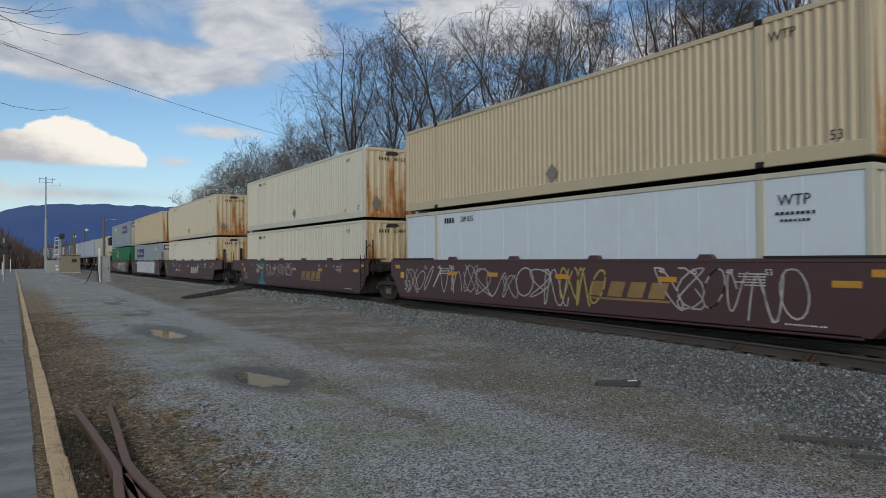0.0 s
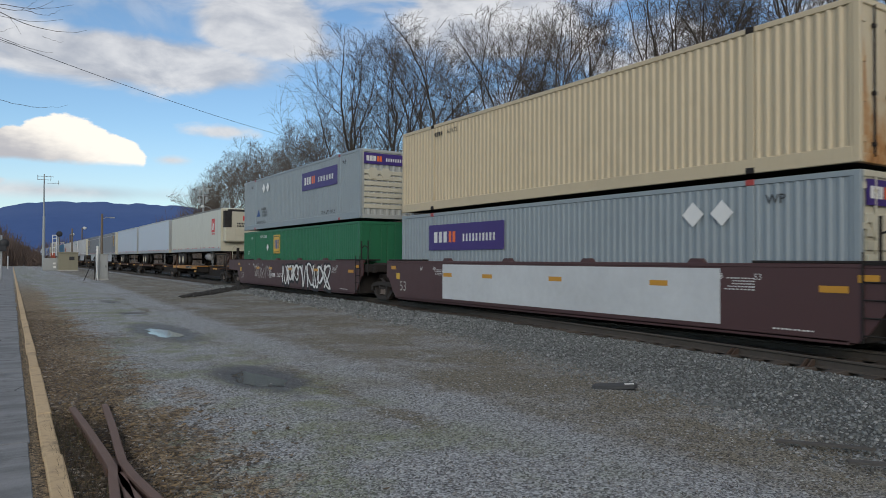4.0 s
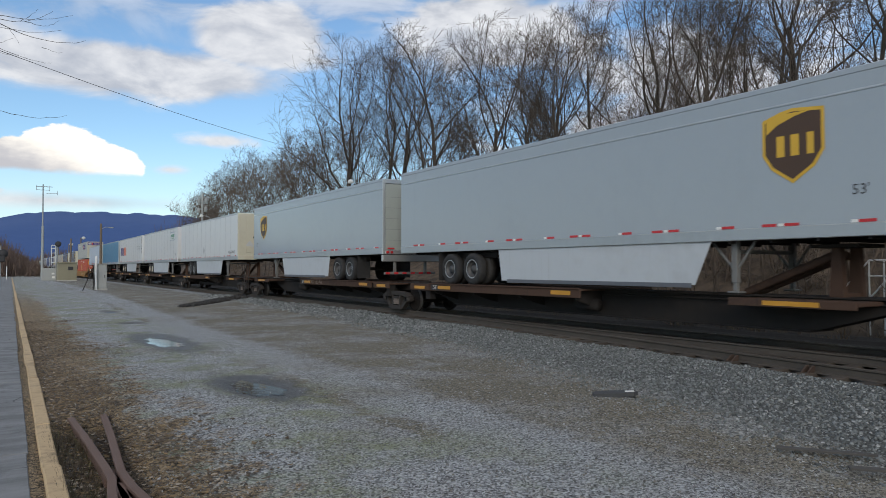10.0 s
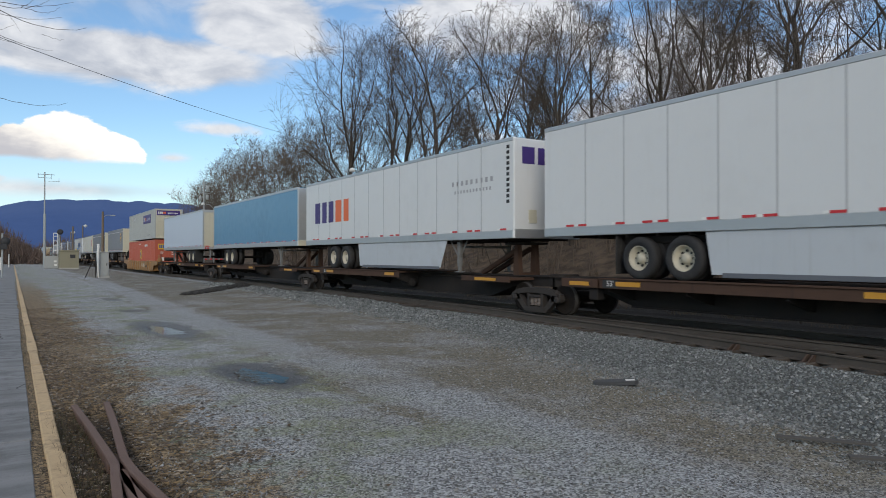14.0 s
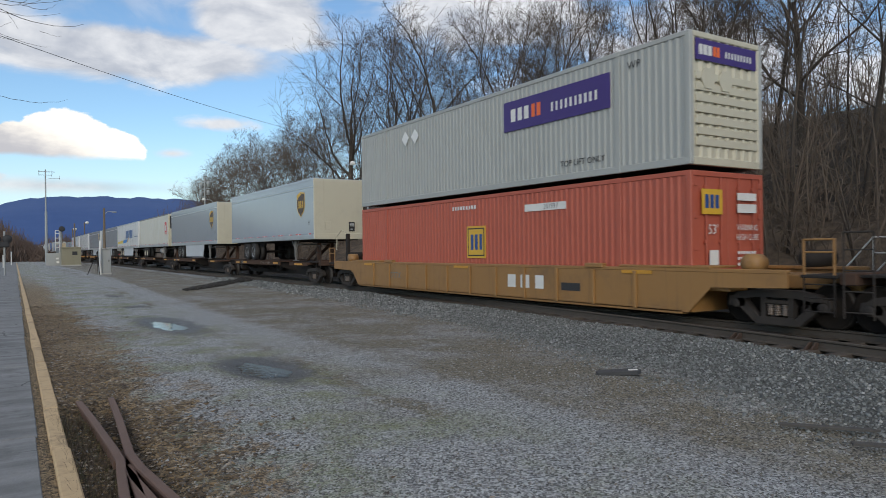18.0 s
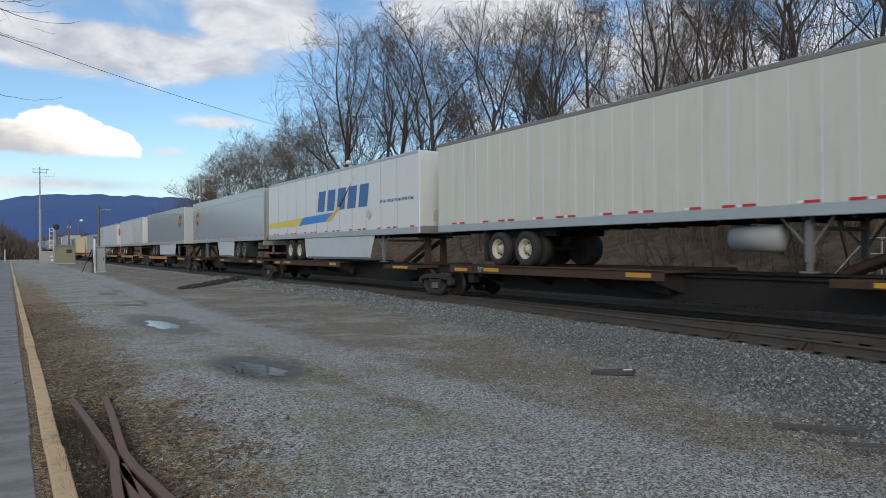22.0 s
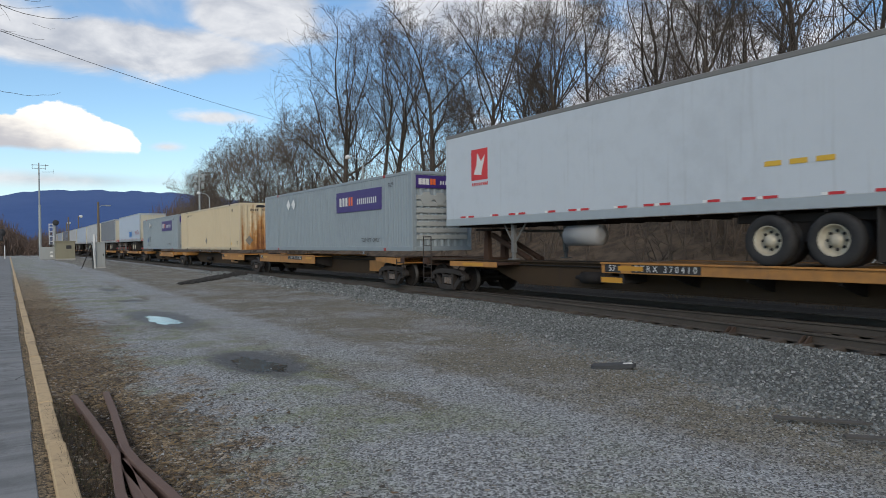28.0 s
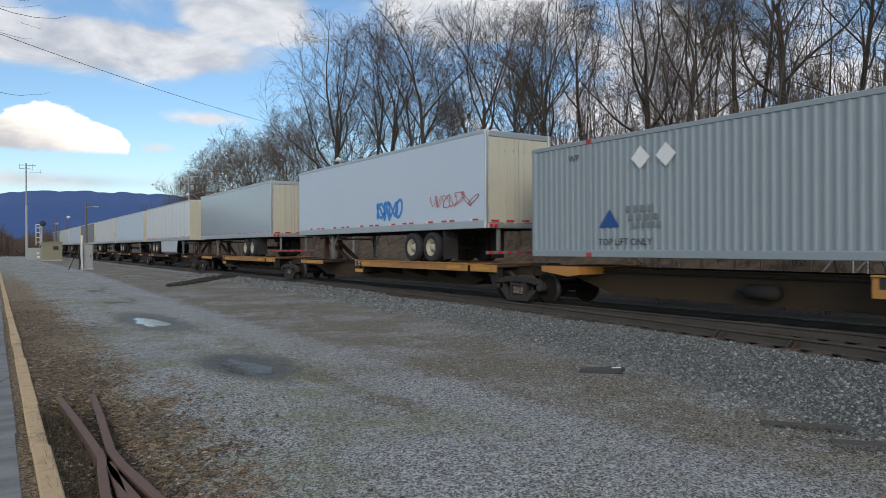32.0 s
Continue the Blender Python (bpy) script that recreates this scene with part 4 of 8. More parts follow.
def rail_marks(ob):
    """Blue triangle emblem and notices at the trailing end."""
    z0, z1, L = CONT[ob]
    y = L - 3.0
    flat = Geo()
    flat_shape(flat, [(y + 0.55, z0 + 0.72), (y - 0.1, z0 + 0.72), (y + 0.2, z0 + 1.15)], XS)
    part("emblem", flat, NAVY, ob, "dark blue triangular emblem")
    part("lettering_strip", side_bars(side_bars(side_bars(Geo(), y - 1.1, y - 0.2, z0 + 1.05, z0 + 1.2, 4, XS, random.Random(2)), y - 1.2, y - 0.3, z0 + 0.86, z0 + 1.0, 4, XS, random.Random(3)), y - 1.3, y - 0.4, z0 + 0.68, z0 + 0.82, 6, XS, random.Random(4)), mat("faded_dark_print", (0.17, 0.19, 0.20), 0.7), ob)
    lettering("notice", "TOP LIFT ONLY", 0.23, STENCIL, ob, on_side(XS, y - 0.25, z0 + 0.36))
    lettering("lift_mark", "WP", 0.24, STENCIL, ob, on_side(XS, L - 1.6, z1 - 0.42))


# ---- trucks under the rail cars ----
def build_truck_meshes():
    side = Geo()
    x0, x1 = -1.12, -0.95
    for s in (-1, 1):
        side.prism([(s * 0.68, 0.36), (s * 1.02, 0.36), (s * 1.05, 0.42), (s * 1.02, 0.56), (s * 0.8, 0.60), (s * 0.66, 0.56)], 0, x0, x1)
        side.prism([(s * 0.74, 0.54), (s * 0.92, 0.54), (s * 0.86, 0.40), (s * 0.46, 0.05), (s * 0.30, 0.05), (s * 0.33, 0.13)], 0, x0, x1)
        side.prism([(s * 0.23, 0.1), (s * 0.32, 0.1), (s * 0.34, 0.6), (s * 0.23, 0.6)], 0, x0, x1)
        side.lathe([(-1.14, 0.04), (-1.14, 0.085), (-1.10, 0.10), (-0.95, 0.10)], (0, s * 0.89, 0.42), 0, 12)
    side.prism([(-0.98, 0.52), (-0.72, 0.52), (-0.36, 0.57), (0.36, 0.57), (0.72, 0.52), (0.98, 0.52), (0.82, 0.65), (0.4, 0.72), (-0.4, 0.72), (-0.82, 0.65)], 0, x0 - 0.02, x1)
    side.prism([(-0.44, 0.04), (0.44, 0.04), (0.36, 0.19), (-0.36, 0.19)], 0, x0 - 0.03, x1)
    side.box(x0 - 0.03, x1, -0.24, 0.24, 0.44, 0.52, 0.015)
    prof = [(0.22, 0.05)]
    for i in range(6):
        z = 0.225 + i * 0.036
        prof += [(z, 0.052), (z + 0.009, 0.068), (z + 0.02, 0.068), (z + 0.029, 0.052)]
    spring = Geo().lathe(prof, (x0 + 0.05, 0.0, 0.0), 2, 10)
    wheel = Geo()
    for s in (-1, 1):
        c = s * HALF_GAUGE
        prof = [(c + s * 0.075, 0.12), (c + s * 0.06, 0.14), (c + s * 0.02, 0.30), (c + s * 0.066, 0.36), (c + s * 0.07, 0.415), (c - s * 0.035, 0.425), (c - s * 0.05, 0.448), (c - s * 0.066, 0.448), (c - s * 0.07, 0.36), (c - s * 0.03, 0.30), (c - s * 0.03, 0.14), (c - s * 0.09, 0.12)]
        wheel.lathe(prof, (0, 0, 0), 0, 28)
    wheel.tube((-1.0, 0, 0), (1.0, 0, 0), 0.075, 12)
    bol = Geo().box(-1.0, 1.0, -0.2, 0.2, 0.36, 0.6, 0.03).lathe([(0.6, 0.2), (0.72, 0.2)], (0, 0, 0), 2, 16)
    brake = Geo().box(-0.9, 0.9, 0.34, 0.40, 0.28, 0.42, 0.01).box(-0.9, 0.9, -0.40, -0.34, 0.28, 0.42, 0.01)
    out = []
    for name, g, m in (("side_frame", side, CAST), ("spring", spring, mat("spring_steel", (0.17, 0.14, 0.12), 0.6, 0.3, 0.3, 20)), ("wheelset", wheel, STEEL), ("bolster", bol, DARK), ("brake_beam", brake, DARK)):
        me = g.mesh(name)
        me.materials.append(m)
        out.append(me)
    frame_far = side.mesh("side_frame")
    frame_far.transform(Matrix.Rotation(math.pi, 4, "Z"))
    frame_far.materials.append(CAST)
    # bright tread on the wheels
    me = out[2]
    me.materials.append(TREAD)
    for p in me.polygons:
        c = p.center
        r = math.hypot(c.y, c.z)
        if 0.413 < r < 0.424:
            p.material_index = 1
    return out + [frame_far]


SIDE_FRAME, SPRINGS, WHEELSET, BOLSTER, BRAKE, SIDE_FRAME_FAR = build_truck_meshes()
WHEELSETS = []       # (wheelset, its place along the truck)


def truck(parent, y):
    t = part("truck", BOLSTER, None, parent, "sooty cast-steel two-axle truck, darkened for shade", at=Matrix.Translation((0, y, 0)))
    part("side_frame", SIDE_FRAME, None, t)
    part("side_frame", SIDE_FRAME_FAR, None, t)
    for q in (-0.15, 0.0, 0.15):
        part("spring", SPRINGS, None, t, at=Matrix.Translation((0, q, 0)))
    part("brake_beam", BRAKE, None, t)
    for s in (-0.89, 0.89):
        w = part("wheelset", WHEELSET, None, t, "steel wheels with polished treads", at=Matrix.Translation((0, s, 0.42)))
        WHEELSETS.append((w, s))
    return t


def coupler(ob, y, way):
    g = Geo().box(-0.1, 0.1, min(y, y + way * 0.75), max(y, y + way * 0.75), 0.76, 0.92, 0.02).box(-0.14, 0.14, min(y + way * 0.7, y + way), max(y + way * 0.7, y + way), 0.72, 0.98, 0.04)
    part("coupler", g, RUSTY, ob)
    part("air_hose", Geo().pipe([(0.3, y, 0.75), (0.32, y + way * 0.3, 0.5), (0.25, y + way * 0.7, 0.45), (0.15, y + way * 0.95, 0.55)], 0.025, 6), BLACK, ob)


def ladder(ob, x, y0, y1, z0, z1, n, material, name="ladder"):
    g = Geo().tube((x, y0, z0), (x, y0, z1), 0.016, 6).tube((x, y1, z0), (x, y1, z1), 0.016, 6)
    for i in range(n):
        z = z0 + (z1 - z0) * (i + 0.3) / n
        g.tube((x, y0, z), (x, y1, z), 0.014, 6)
    part(name, g, material, ob)


def reflector(ob, y0, y1, z0, z1, x):
    part("reflector", Geo().box(x - 0.006, x, y0, y1, z0, z1), REFLECT, ob)


def scrawl(ob, y0, y1, z0, z1, x, material, seed, loops=9, width=0.035, name="graffiti"):
    """Sprayed loops on a car side, as flat ribbons."""
    rng = random.Random(seed)
    g = Geo()
    for k in range(loops):
        cy = y0 + (y1 - y0) * (k + 0.5) / loops
        ry, rz = (y1 - y0) / loops * rng.uniform(0.45, 0.75), (z1 - z0) * rng.uniform(0.3, 0.5)
        cz = (z0 + z1) / 2 + rng.uniform(-0.1, 0.1) * (z1 - z0)
        a, b, ph, sp = rng.choice((1, 2, 3)), rng.choice((2, 3)), rng.uniform(0, 6), rng.uniform(0.6, 1.0)
        pts = []
        for i in range(26):
            w = i / 25 * 6.28 * sp
            pts.append((cy + ry * math.sin(a * w + ph), min(z1, max(z0, cz + rz * math.cos(b * w)))))
        for p, q in zip(pts, pts[1:]):
            d = Vector((q[0] - p[0], q[1] - p[1]))
            if d.length < 1e-4:
                continue
            n = Vector((-d.y, d.x)).normalized() * width / 2
            e = d.normalized() * width * 0.3
            flat_shape(g, [(p[0] - e.x + n.x, p[1] - e.y + n.y), (q[0] + e.x + n.x, q[1] + e.y + n.y), (q[0] + e.x - n.x, q[1] + e.y - n.y), (p[0] - e.x - n.x, p[1] - e.y - n.y)], x - 0.0002 * (len(g.f) % 7))
    return part(name, g, material, ob)


def well_car(s, L, front_truck, rear_truck, front_end, rear_end, marks, yellow=False):
    """One unit of a double-stack well car round a container of length L whose leading end is at s. front_end, rear_end: 'joint' or 'coupler'."""
    m = paint("weathered_yellow", (0.31, 0.165, 0.055), dirt=0.65, dirt_color=(0.13, 0.08, 0.045), streak=0.45, streak_color=(0.08, 0.055, 0.04)) if yellow else MAROON
    top, low, xo = (1.29, 0.40, 1.50) if yellow else (1.72, 0.42, 1.52)
    top, low = top - TOR, low - TOR
    ob = rolling("well_car", "yellow rusty ribbed well car carrying two stacked containers" if yellow else "maroon steel well car with white stencils and graffiti", "railway wagon", s)
    a = front_truck - s - 0.45 if front_end == "coupler" else -0.75
    b = rear_truck - s + 0.5 if rear_end == "coupler" else L + 0.75
    deep = 0.34 if yellow else 0.6
    for sx in (-1, 1):
        x0, x1 = sorted((sx * xo, sx * (xo - 0.05)))
        outline = [(a, top), (b, top), (b, top - deep + 0.05), (L + 0.6, top - deep), (L + 0.25, low + 0.2), (L + 0.05, low), (-0.05, low), (-0.25, low + 0.2), (-0.6, top - deep), (a, top - deep + 0.05)]
        part("side_sill", Geo().prism(outline, 0, x0, x1), m, ob)
        c0, c1 = sorted((sx * (xo + 0.01), sx * (xo - 0.13)))
        part("top_chord", Geo().box(c0, c1, a, b, top - 0.03, top + 0.05, 0.012), m, ob)
        part("bottom_chord", Geo().box(*sorted((sx * xo, sx * (xo - 0.2))), 0.1, L - 0.1, low - 0.05, low + 0.04, 0.012), m, ob)
    rib = Geo().box(-xo - 0.05, -xo, -0.05, 0.05, low, top - 0.03, 0.008).mesh("rib") if yellow else None
    if yellow:
        rib.materials.append(m)
        for i in range(11):
            y = 1.4 + i * (L - 2.8) / 10
            part("rib", rib, None, ob, at=Matrix.Translation((0, y, 0)))
    else:
        clip = Geo().prism([(-0.2, 0), (0.2, 0), (0.12, 0.09), (-0.12, 0.09)], 0, -xo - 0.0, -xo + 0.14).mesh("guide")
        clip.materials.append(m)
        for y in (3.2, 6.4, 9.6, 12.8):
            part("container_guide", clip, None, ob, at=Matrix.Translation((0, y, top + 0.05)))
    for q0, q1 in ((0.2, 1.3), (L - 1.3, L - 0.2), (L / 2 - 0.4, L / 2 + 0.4)):
        part("floor_beam", Geo().box(-xo + 0.1, xo - 0.1, q0, q1, low - 0.04, low + 0.04), DARK, ob)
    for end, ty, way, y in (("front", front_truck - s, -1, 0.0), ("rear", rear_truck - s, 1, L)):
        kind = front_end if end == "front" else rear_end
        deck_end = ty + way * (1.3 if kind == "coupler" else 0.1)
        y0, y1 = sorted((y + way * 0.3, deck_end))
        part("end_platform", Geo().box(-0.55, 0.55, y0, y1, 0.72, 1.0, 0.02).box(-xo + 0.12, xo - 0.12, *sorted((y + way * 0.2, y + way * 0.95)), top - 0.42, top - 0.1, 0.02), m if yellow else DARK, ob)
        part("bulkhead", Geo().box(-xo + 0.06, xo - 0.06, *sorted((y + way * 0.06, y + way * 0.1)), low, top - 0.1), m if yellow else DARK, ob)
        part("cover_plate", Geo().box(-xo - 0.012, -xo + 0.9, *sorted((y - way * 1.9, y + way * 0.6)), top + 0.05, top + 0.10, 0.01), m if yellow else DARK, ob)
        if kind == "coupler":
            truck(ob, ty)
            coupler(ob, deck_end, way)
            lx = -xo + 0.12
            ys = sorted((ty + way * 0.7, ty + way * 1.25))
            part("end_step_deck", Geo().box(-xo + 0.08, xo - 0.08, *sorted((ty + way * 0.65, ty + way * 1.3)), 0.98, 1.04, 0.01), DARK, ob)
            ladder(ob, lx, ys[0], ys[1], 0.3, 1.04, 3, DARK)
            for q in ys:
                part("grab_post", Geo().tube((lx, q, 1.0), (lx, q, 1.7 if yellow else 2.05), 0.022, 6), m, ob)
            if end == "rear" or not yellow:
                rail_pts = [(-xo + 0.3, ty - way * 0.2, 1.0), (-xo + 0.3, ty - way * 0.2, 2.35), (-xo + 0.3, ty + way * 0.35, 2.45), (-xo + 0.3, ty + way * 0.85, 2.2), (-xo + 0.3, ty + way * 0.9, 1.6)]
                part("handrail", Geo().pipe(rail_pts, 0.02, 6), CREAM, ob)
                part("post", Geo().box(-xo + 0.28, -xo + 0.42, ty - way * 0.2 - 0.08, ty - way * 0.2 + 0.08, 1.0, 2.3, 0.01), DARK, ob)
            tank = Geo().lathe([(-0.45, 0.05), (-0.42, 0.17), (0.42, 0.17), (0.45, 0.05)], (-0.35, ty + way * 0.4, 1.32), 0, 14)
            part("brake_reservoir", tank, DARK, ob)
            if yellow:
                part("brake_housing", Geo().lathe([(-0.2, 0.06), (-0.18, 0.2), (0.18, 0.2), (0.2, 0.06)], (-xo + 0.45, ty - way * 0.5, 1.22), 0, 14), m, ob, "yellow brake housing")
                part("guard_rail", Geo().pipe([(lx, ys[0], 1.45), (lx, ys[1], 1.45)], 0.02, 6).pipe([(lx, ys[0], 1.68), (lx, ys[1], 1.68)], 0.02, 6), m, ob)
                part("roller_bracket", Geo().box(-xo - 0.05, -xo + 0.12, *sorted((y - way * 3.0, y - way * 2.4)), top + 0.02, top + 0.13, 0.015), m, ob)
            if not yellow:
                part("brake_wheel", Geo().lathe([(-0.02, 0.22), (0.02, 0.22), (0.02, 0.19), (-0.02, 0.19)], (-xo + 0.1, y + way * 0.85, 1.5), 0, 20).box(-xo + 0.08, -xo + 0.12, y + way * 0.85 - 0.2, y + way * 0.85 + 0.2, 1.485, 1.515).box(-xo + 0.08, -xo + 0.12, y + way * 0.85 - 0.015, y + way * 0.85 + 0.015, 1.3, 1.7), DARK, ob)
        else:
            if end == "rear":
                truck(ob, ty)
            elif not yellow:
                lx = -xo + 0.14
                for q in (-0.35, -0.95):
                    part("grab_post", Geo().tube((lx, q, 0.95), (lx, q, 2.35), 0.028, 6), DARK, ob)
                part("handrail", Geo().pipe([(lx, -0.95, 2.05), (lx, -0.65, 2.15), (lx, -0.35, 2.05)], 0.02, 6), DARK, ob)
                ladder(ob, -xo - 0.03, -0.55, -0.15, 0.25, 1.75, 5, DARK)
                part("brake_reservoir", Geo().lathe([(-0.5, 0.05), (-0.46, 0.16), (0.46, 0.16), (0.5, 0.05)], (-0.5, -0.75, 1.3), 0, 14), DARK, ob)
                part("brake_lever", Geo().box(-1.2, -1.05, -1.15, -0.5, 1.05, 1.3, 0.02), DARK, ob)
    # marks
    xp = -xo - 0.004
    if not yellow:
        lettering("length_mark", "53", 0.5, SPRAY, ob, on_side(xp, L - 0.5, low + 0.42))
        bars = Geo()
        rng = random.Random(int(s))
        for yy, n in ((2.2, 5), (L - 2.9, 4)):
            for i in range(n):
                side_bars(bars, yy - 0.35, yy + rng.uniform(0.05, 0.35), top - 0.26 - i * 0.055, top - 0.235 - i * 0.055, 8, xp, rng)
        side_bars(bars, 0.7, 1.5, low + 0.12, low + 0.15, 10, xp, rng)
        part("small_print", bars, STENCIL_W, ob)
        for k, txt in enumerate(("40", "45", "48", "53")):
            lettering("length_mark", txt, 0.17, STENCIL_W, ob, on_side(xp, L - 4.3 + k * 1.05 * 0.8, top - 0.22))
            lettering("length_mark", txt, 0.17, STENCIL_W, ob, on_side(xp, 4.3 - k * 1.05 * 0.8, top - 0.22))
        for y in (0.1, 3.9, L / 2 - 0.8, L / 2 + 2.2, L - 3.7):
            reflector(ob, y, y + 0.5, top - 0.46, top - 0.34, xp)
        for y in (-0.4, L + 0.05):
            reflector(ob, y, y + 0.34, top - 0.27, top - 0.14, xp)
        part("yellow_placard", Geo().box(xp - 0.004, xp, L - 0.25, L, top - 0.62, top - 0.4), GOLD, ob)
        if "logo" in marks:
            g = Geo()
            y = 3.9
            for i in range(4):
                c = y + 2.2 - i * 0.62
                flat_shape(g, [(c, low + 0.46), (c + 0.46, low + 0.46), (c + 0.32, low + 0.82), (c - 0.14, low + 0.82)], xp)
                flat_shape(g, [(c + 0.02, low + 0.46), (c + 0.2, low + 0.46), (c + 0.06, low + 0.82), (c - 0.12, low + 0.82)], xp - 0.001)
            flat_shape(g, [(y + 0.2, low + 0.38), (y + 2.75, low + 0.38), (y + 2.72, low + 0.43), (y + 0.18, low + 0.43)], xp)
            part("emblem", g, mat("faded_gold_print", (0.30, 0.185, 0.07), 0.7, 0, 0.5, 6) if "gold" in marks else SPRAY, ob, "slanted pale emblem bars")
        if marks.get("number"):
            lettering("car_number", marks["number"], 0.27, STENCIL_W, ob, on_side(xp, L - marks["number_y"], low + 0.55))
            part("lettering_strip", side_bars(Geo(), L - marks["number_y"] + 0.7, L - marks["number_y"] + 1.45, low + 0.46, low + 0.64, 4, xp, random.Random(2)), STENCIL_W, ob)
        if "tags" in marks:
            for args in marks["tags"]:
                scrawl(ob, *args)
    else:
        for y in (0.9, L / 2, L - 1.5):
            reflector(ob, y, y + 0.9, top - 0.1, top - 0.02, xp - 0.012)
        lettering("car_number", "DTTX", 0.3, mat("faded_dark_print", (0.17, 0.19, 0.20), 0.7), ob, on_side(xp - 0.002, L - 3.2, low + 0.45))
        part("lettering_strip", side_bars(Geo(), 4.6, 6.4, low + 0.3, low + 0.66, 3, xp, random.Random(3)), STENCIL_W, ob)
        part("stencil_plate", Geo().box(xp - 0.003, xp, 3.2, 3.9, low + 0.3, low + 0.5), STENCIL, ob)
    return ob


BOX_DECKS = {454.0: (9.0, 17.0), 474.7: (-0.9, 3.9), 492.0: (1.5, 7.5)}     # side decks of the units that carry containers


def spine_car(s, L, front_truck, rear_truck, front_end, rear_end, wheels_at_rear, yellow=False, number="", rear_join=True, box=False):
    """One unit of an articulated spine car under a trailer (or container) of length L whose leading end is at s."""
    m = YELLOW_DIRTY_SHADED if yellow else DARK
    plat = YELLOW if yellow or s in (109.3,) else RUSTY
    ob = rolling("spine_car", "yellow spine car under a container, its beam dirty and painted shade-dark" if box else ("yellow worn spine car with a tyre platform" if yellow else "dark sooty spine car with a rusty tyre platform"), "railway wagon", s)
    f, r = front_truck - s, rear_truck - s
    beam = [(f - 0.1, 1.0), (r + 0.1, 1.0), (r + 0.1, 0.72), (r - 1.6, 0.72), (r - 2.9, 0.34), (f + 2.9, 0.34), (f + 1.6, 0.72), (f - 0.1, 0.72)]
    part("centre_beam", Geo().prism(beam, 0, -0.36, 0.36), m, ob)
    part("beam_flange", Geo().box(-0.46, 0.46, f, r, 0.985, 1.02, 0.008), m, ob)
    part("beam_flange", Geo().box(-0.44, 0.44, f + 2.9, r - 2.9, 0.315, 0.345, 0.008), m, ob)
    dt = 1.27 - TOR
    if box:
        spans = [BOX_DECKS[s]]
    else:
        spans = [(L - 9.4, L - 2.1)] if wheels_at_rear else [(0.9, 8.6)]
    for p0, p1 in spans:
        deck = part("tyre_platform", Geo().box(-W - 0.02, W + 0.02, p0, p1, dt - 0.06, dt - 0.01, 0.008), plat, ob, "yellow tyre platform" if plat is YELLOW else "rusty tyre platform")
        part("platform_edge", Geo().box(-W - 0.05, -W - 0.005, p0, p1, dt - (0.38 if box else 0.24), dt + 0.02, 0.01).box(-W - 0.09, -W - 0.005, p0, p1, dt - 0.02, dt + 0.02, 0.006), plat, deck)
        part("platform_edge", Geo().box(W + 0.005, W + 0.05, p0, p1, dt - 0.24, dt + 0.02, 0.01), plat, deck)
        gus = Geo()
        for sx in (-1, 1):
            gus.prism([(sx * (W - 0.02), dt - 0.07), (sx * 0.36, dt - 0.07), (sx * 0.36, dt - 0.55), (sx * 0.6, dt - 0.5), (sx * (W - 0.02), dt - 0.3)], 1, -0.03, 0.03)
        gus.box(-0.4, 0.4, -0.03, 0.03, dt - 0.12, dt - 0.07)
        gus = gus.mesh("bracket")
        gus.materials.append(DARK)
        n = max(3, int((p1 - p0) / 1.5))
        for i in range(n):
            y = p0 + 0.25 + i * (p1 - p0 - 0.5) / (n - 1)
            part("bracket", gus, None, deck, at=Matrix.Translation((0, y, 0)))
        for y in (p0 + 0.35, p1 - 1.3):
            reflector(ob, y, y + 0.75, dt - 0.17, dt - 0.06, -W - 0.052)
        if number:
            nc = p0 + 2.55 if wheels_at_rear or box else p1 - 1.9
            if plat is YELLOW:
                part("number_panel", Geo().box(-W - 0.054, -W - 0.05, nc - 0.95, nc + 0.95, dt - 0.21, dt - 0.03), STENCIL, ob)
            lettering("car_number", number.replace("", " ").strip(), 0.21, STENCIL_W if plat is YELLOW else mat("faded_stencil", (0.26, 0.22, 0.19), 0.8, 0, 0.8, 12), ob, on_side(-W - 0.057, nc, dt - 0.12), 0.95)
        part("length_panel", Geo().box(-W - 0.054, -W - 0.05, p1 - 0.62, p1 - 0.12, dt - 0.22, dt - 0.02), STENCIL, ob)
        lettering("length_mark", "53'", 0.2, STENCIL_W, ob, on_side(-W - 0.057, p1 - 0.37, dt - 0.12))
    if not box:
        e0, e1 = (L - 2.0, L - 0.7) if wheels_at_rear else (-0.5, 0.8)
        deck = part("end_ledge", Geo().box(-W + 0.05, W - 0.05, e0, e1, dt - 0.1, dt - 0.04, 0.008), RUSTY, ob, "rusty end ledge")
        part("ledge_edge", Geo().box(-W, -W + 0.05, e0, e1, dt - 0.24, dt - 0.02, 0.01), plat, deck)
        part("ledge_bracket", Geo().box(-W + 0.1, -W + 0.35, e0 + 0.1, e0 + 0.4, dt - 0.55, dt - 0.1, 0.02), DARK, deck)
        reflector(ob, e0 + 0.3, e0 + 1.0, dt - 0.19, dt - 0.09, -W - 0.003)
        q0 = spans[0][0] if wheels_at_rear else spans[0][1] - 0.7
    if not box and plat is YELLOW:
        hang = part("hanging_bracket", Geo().box(-W - 0.03, -W + 0.02, q0, q0 + 0.78, dt - 0.49, dt - 0.32, 0.01).box(-W - 0.02, -W + 0.02, q0 + 0.02, q0 + 0.14, dt - 0.35, dt - 0.1, 0.01).box(-W - 0.02, -W + 0.02, q0 + 0.62, q0 + 0.74, dt - 0.35, dt - 0.1, 0.01).box(-W + 0.03, -0.4, q0 + 0.1, q0 + 0.2, dt - 0.48, dt - 0.1, 0.01), DARK, ob)
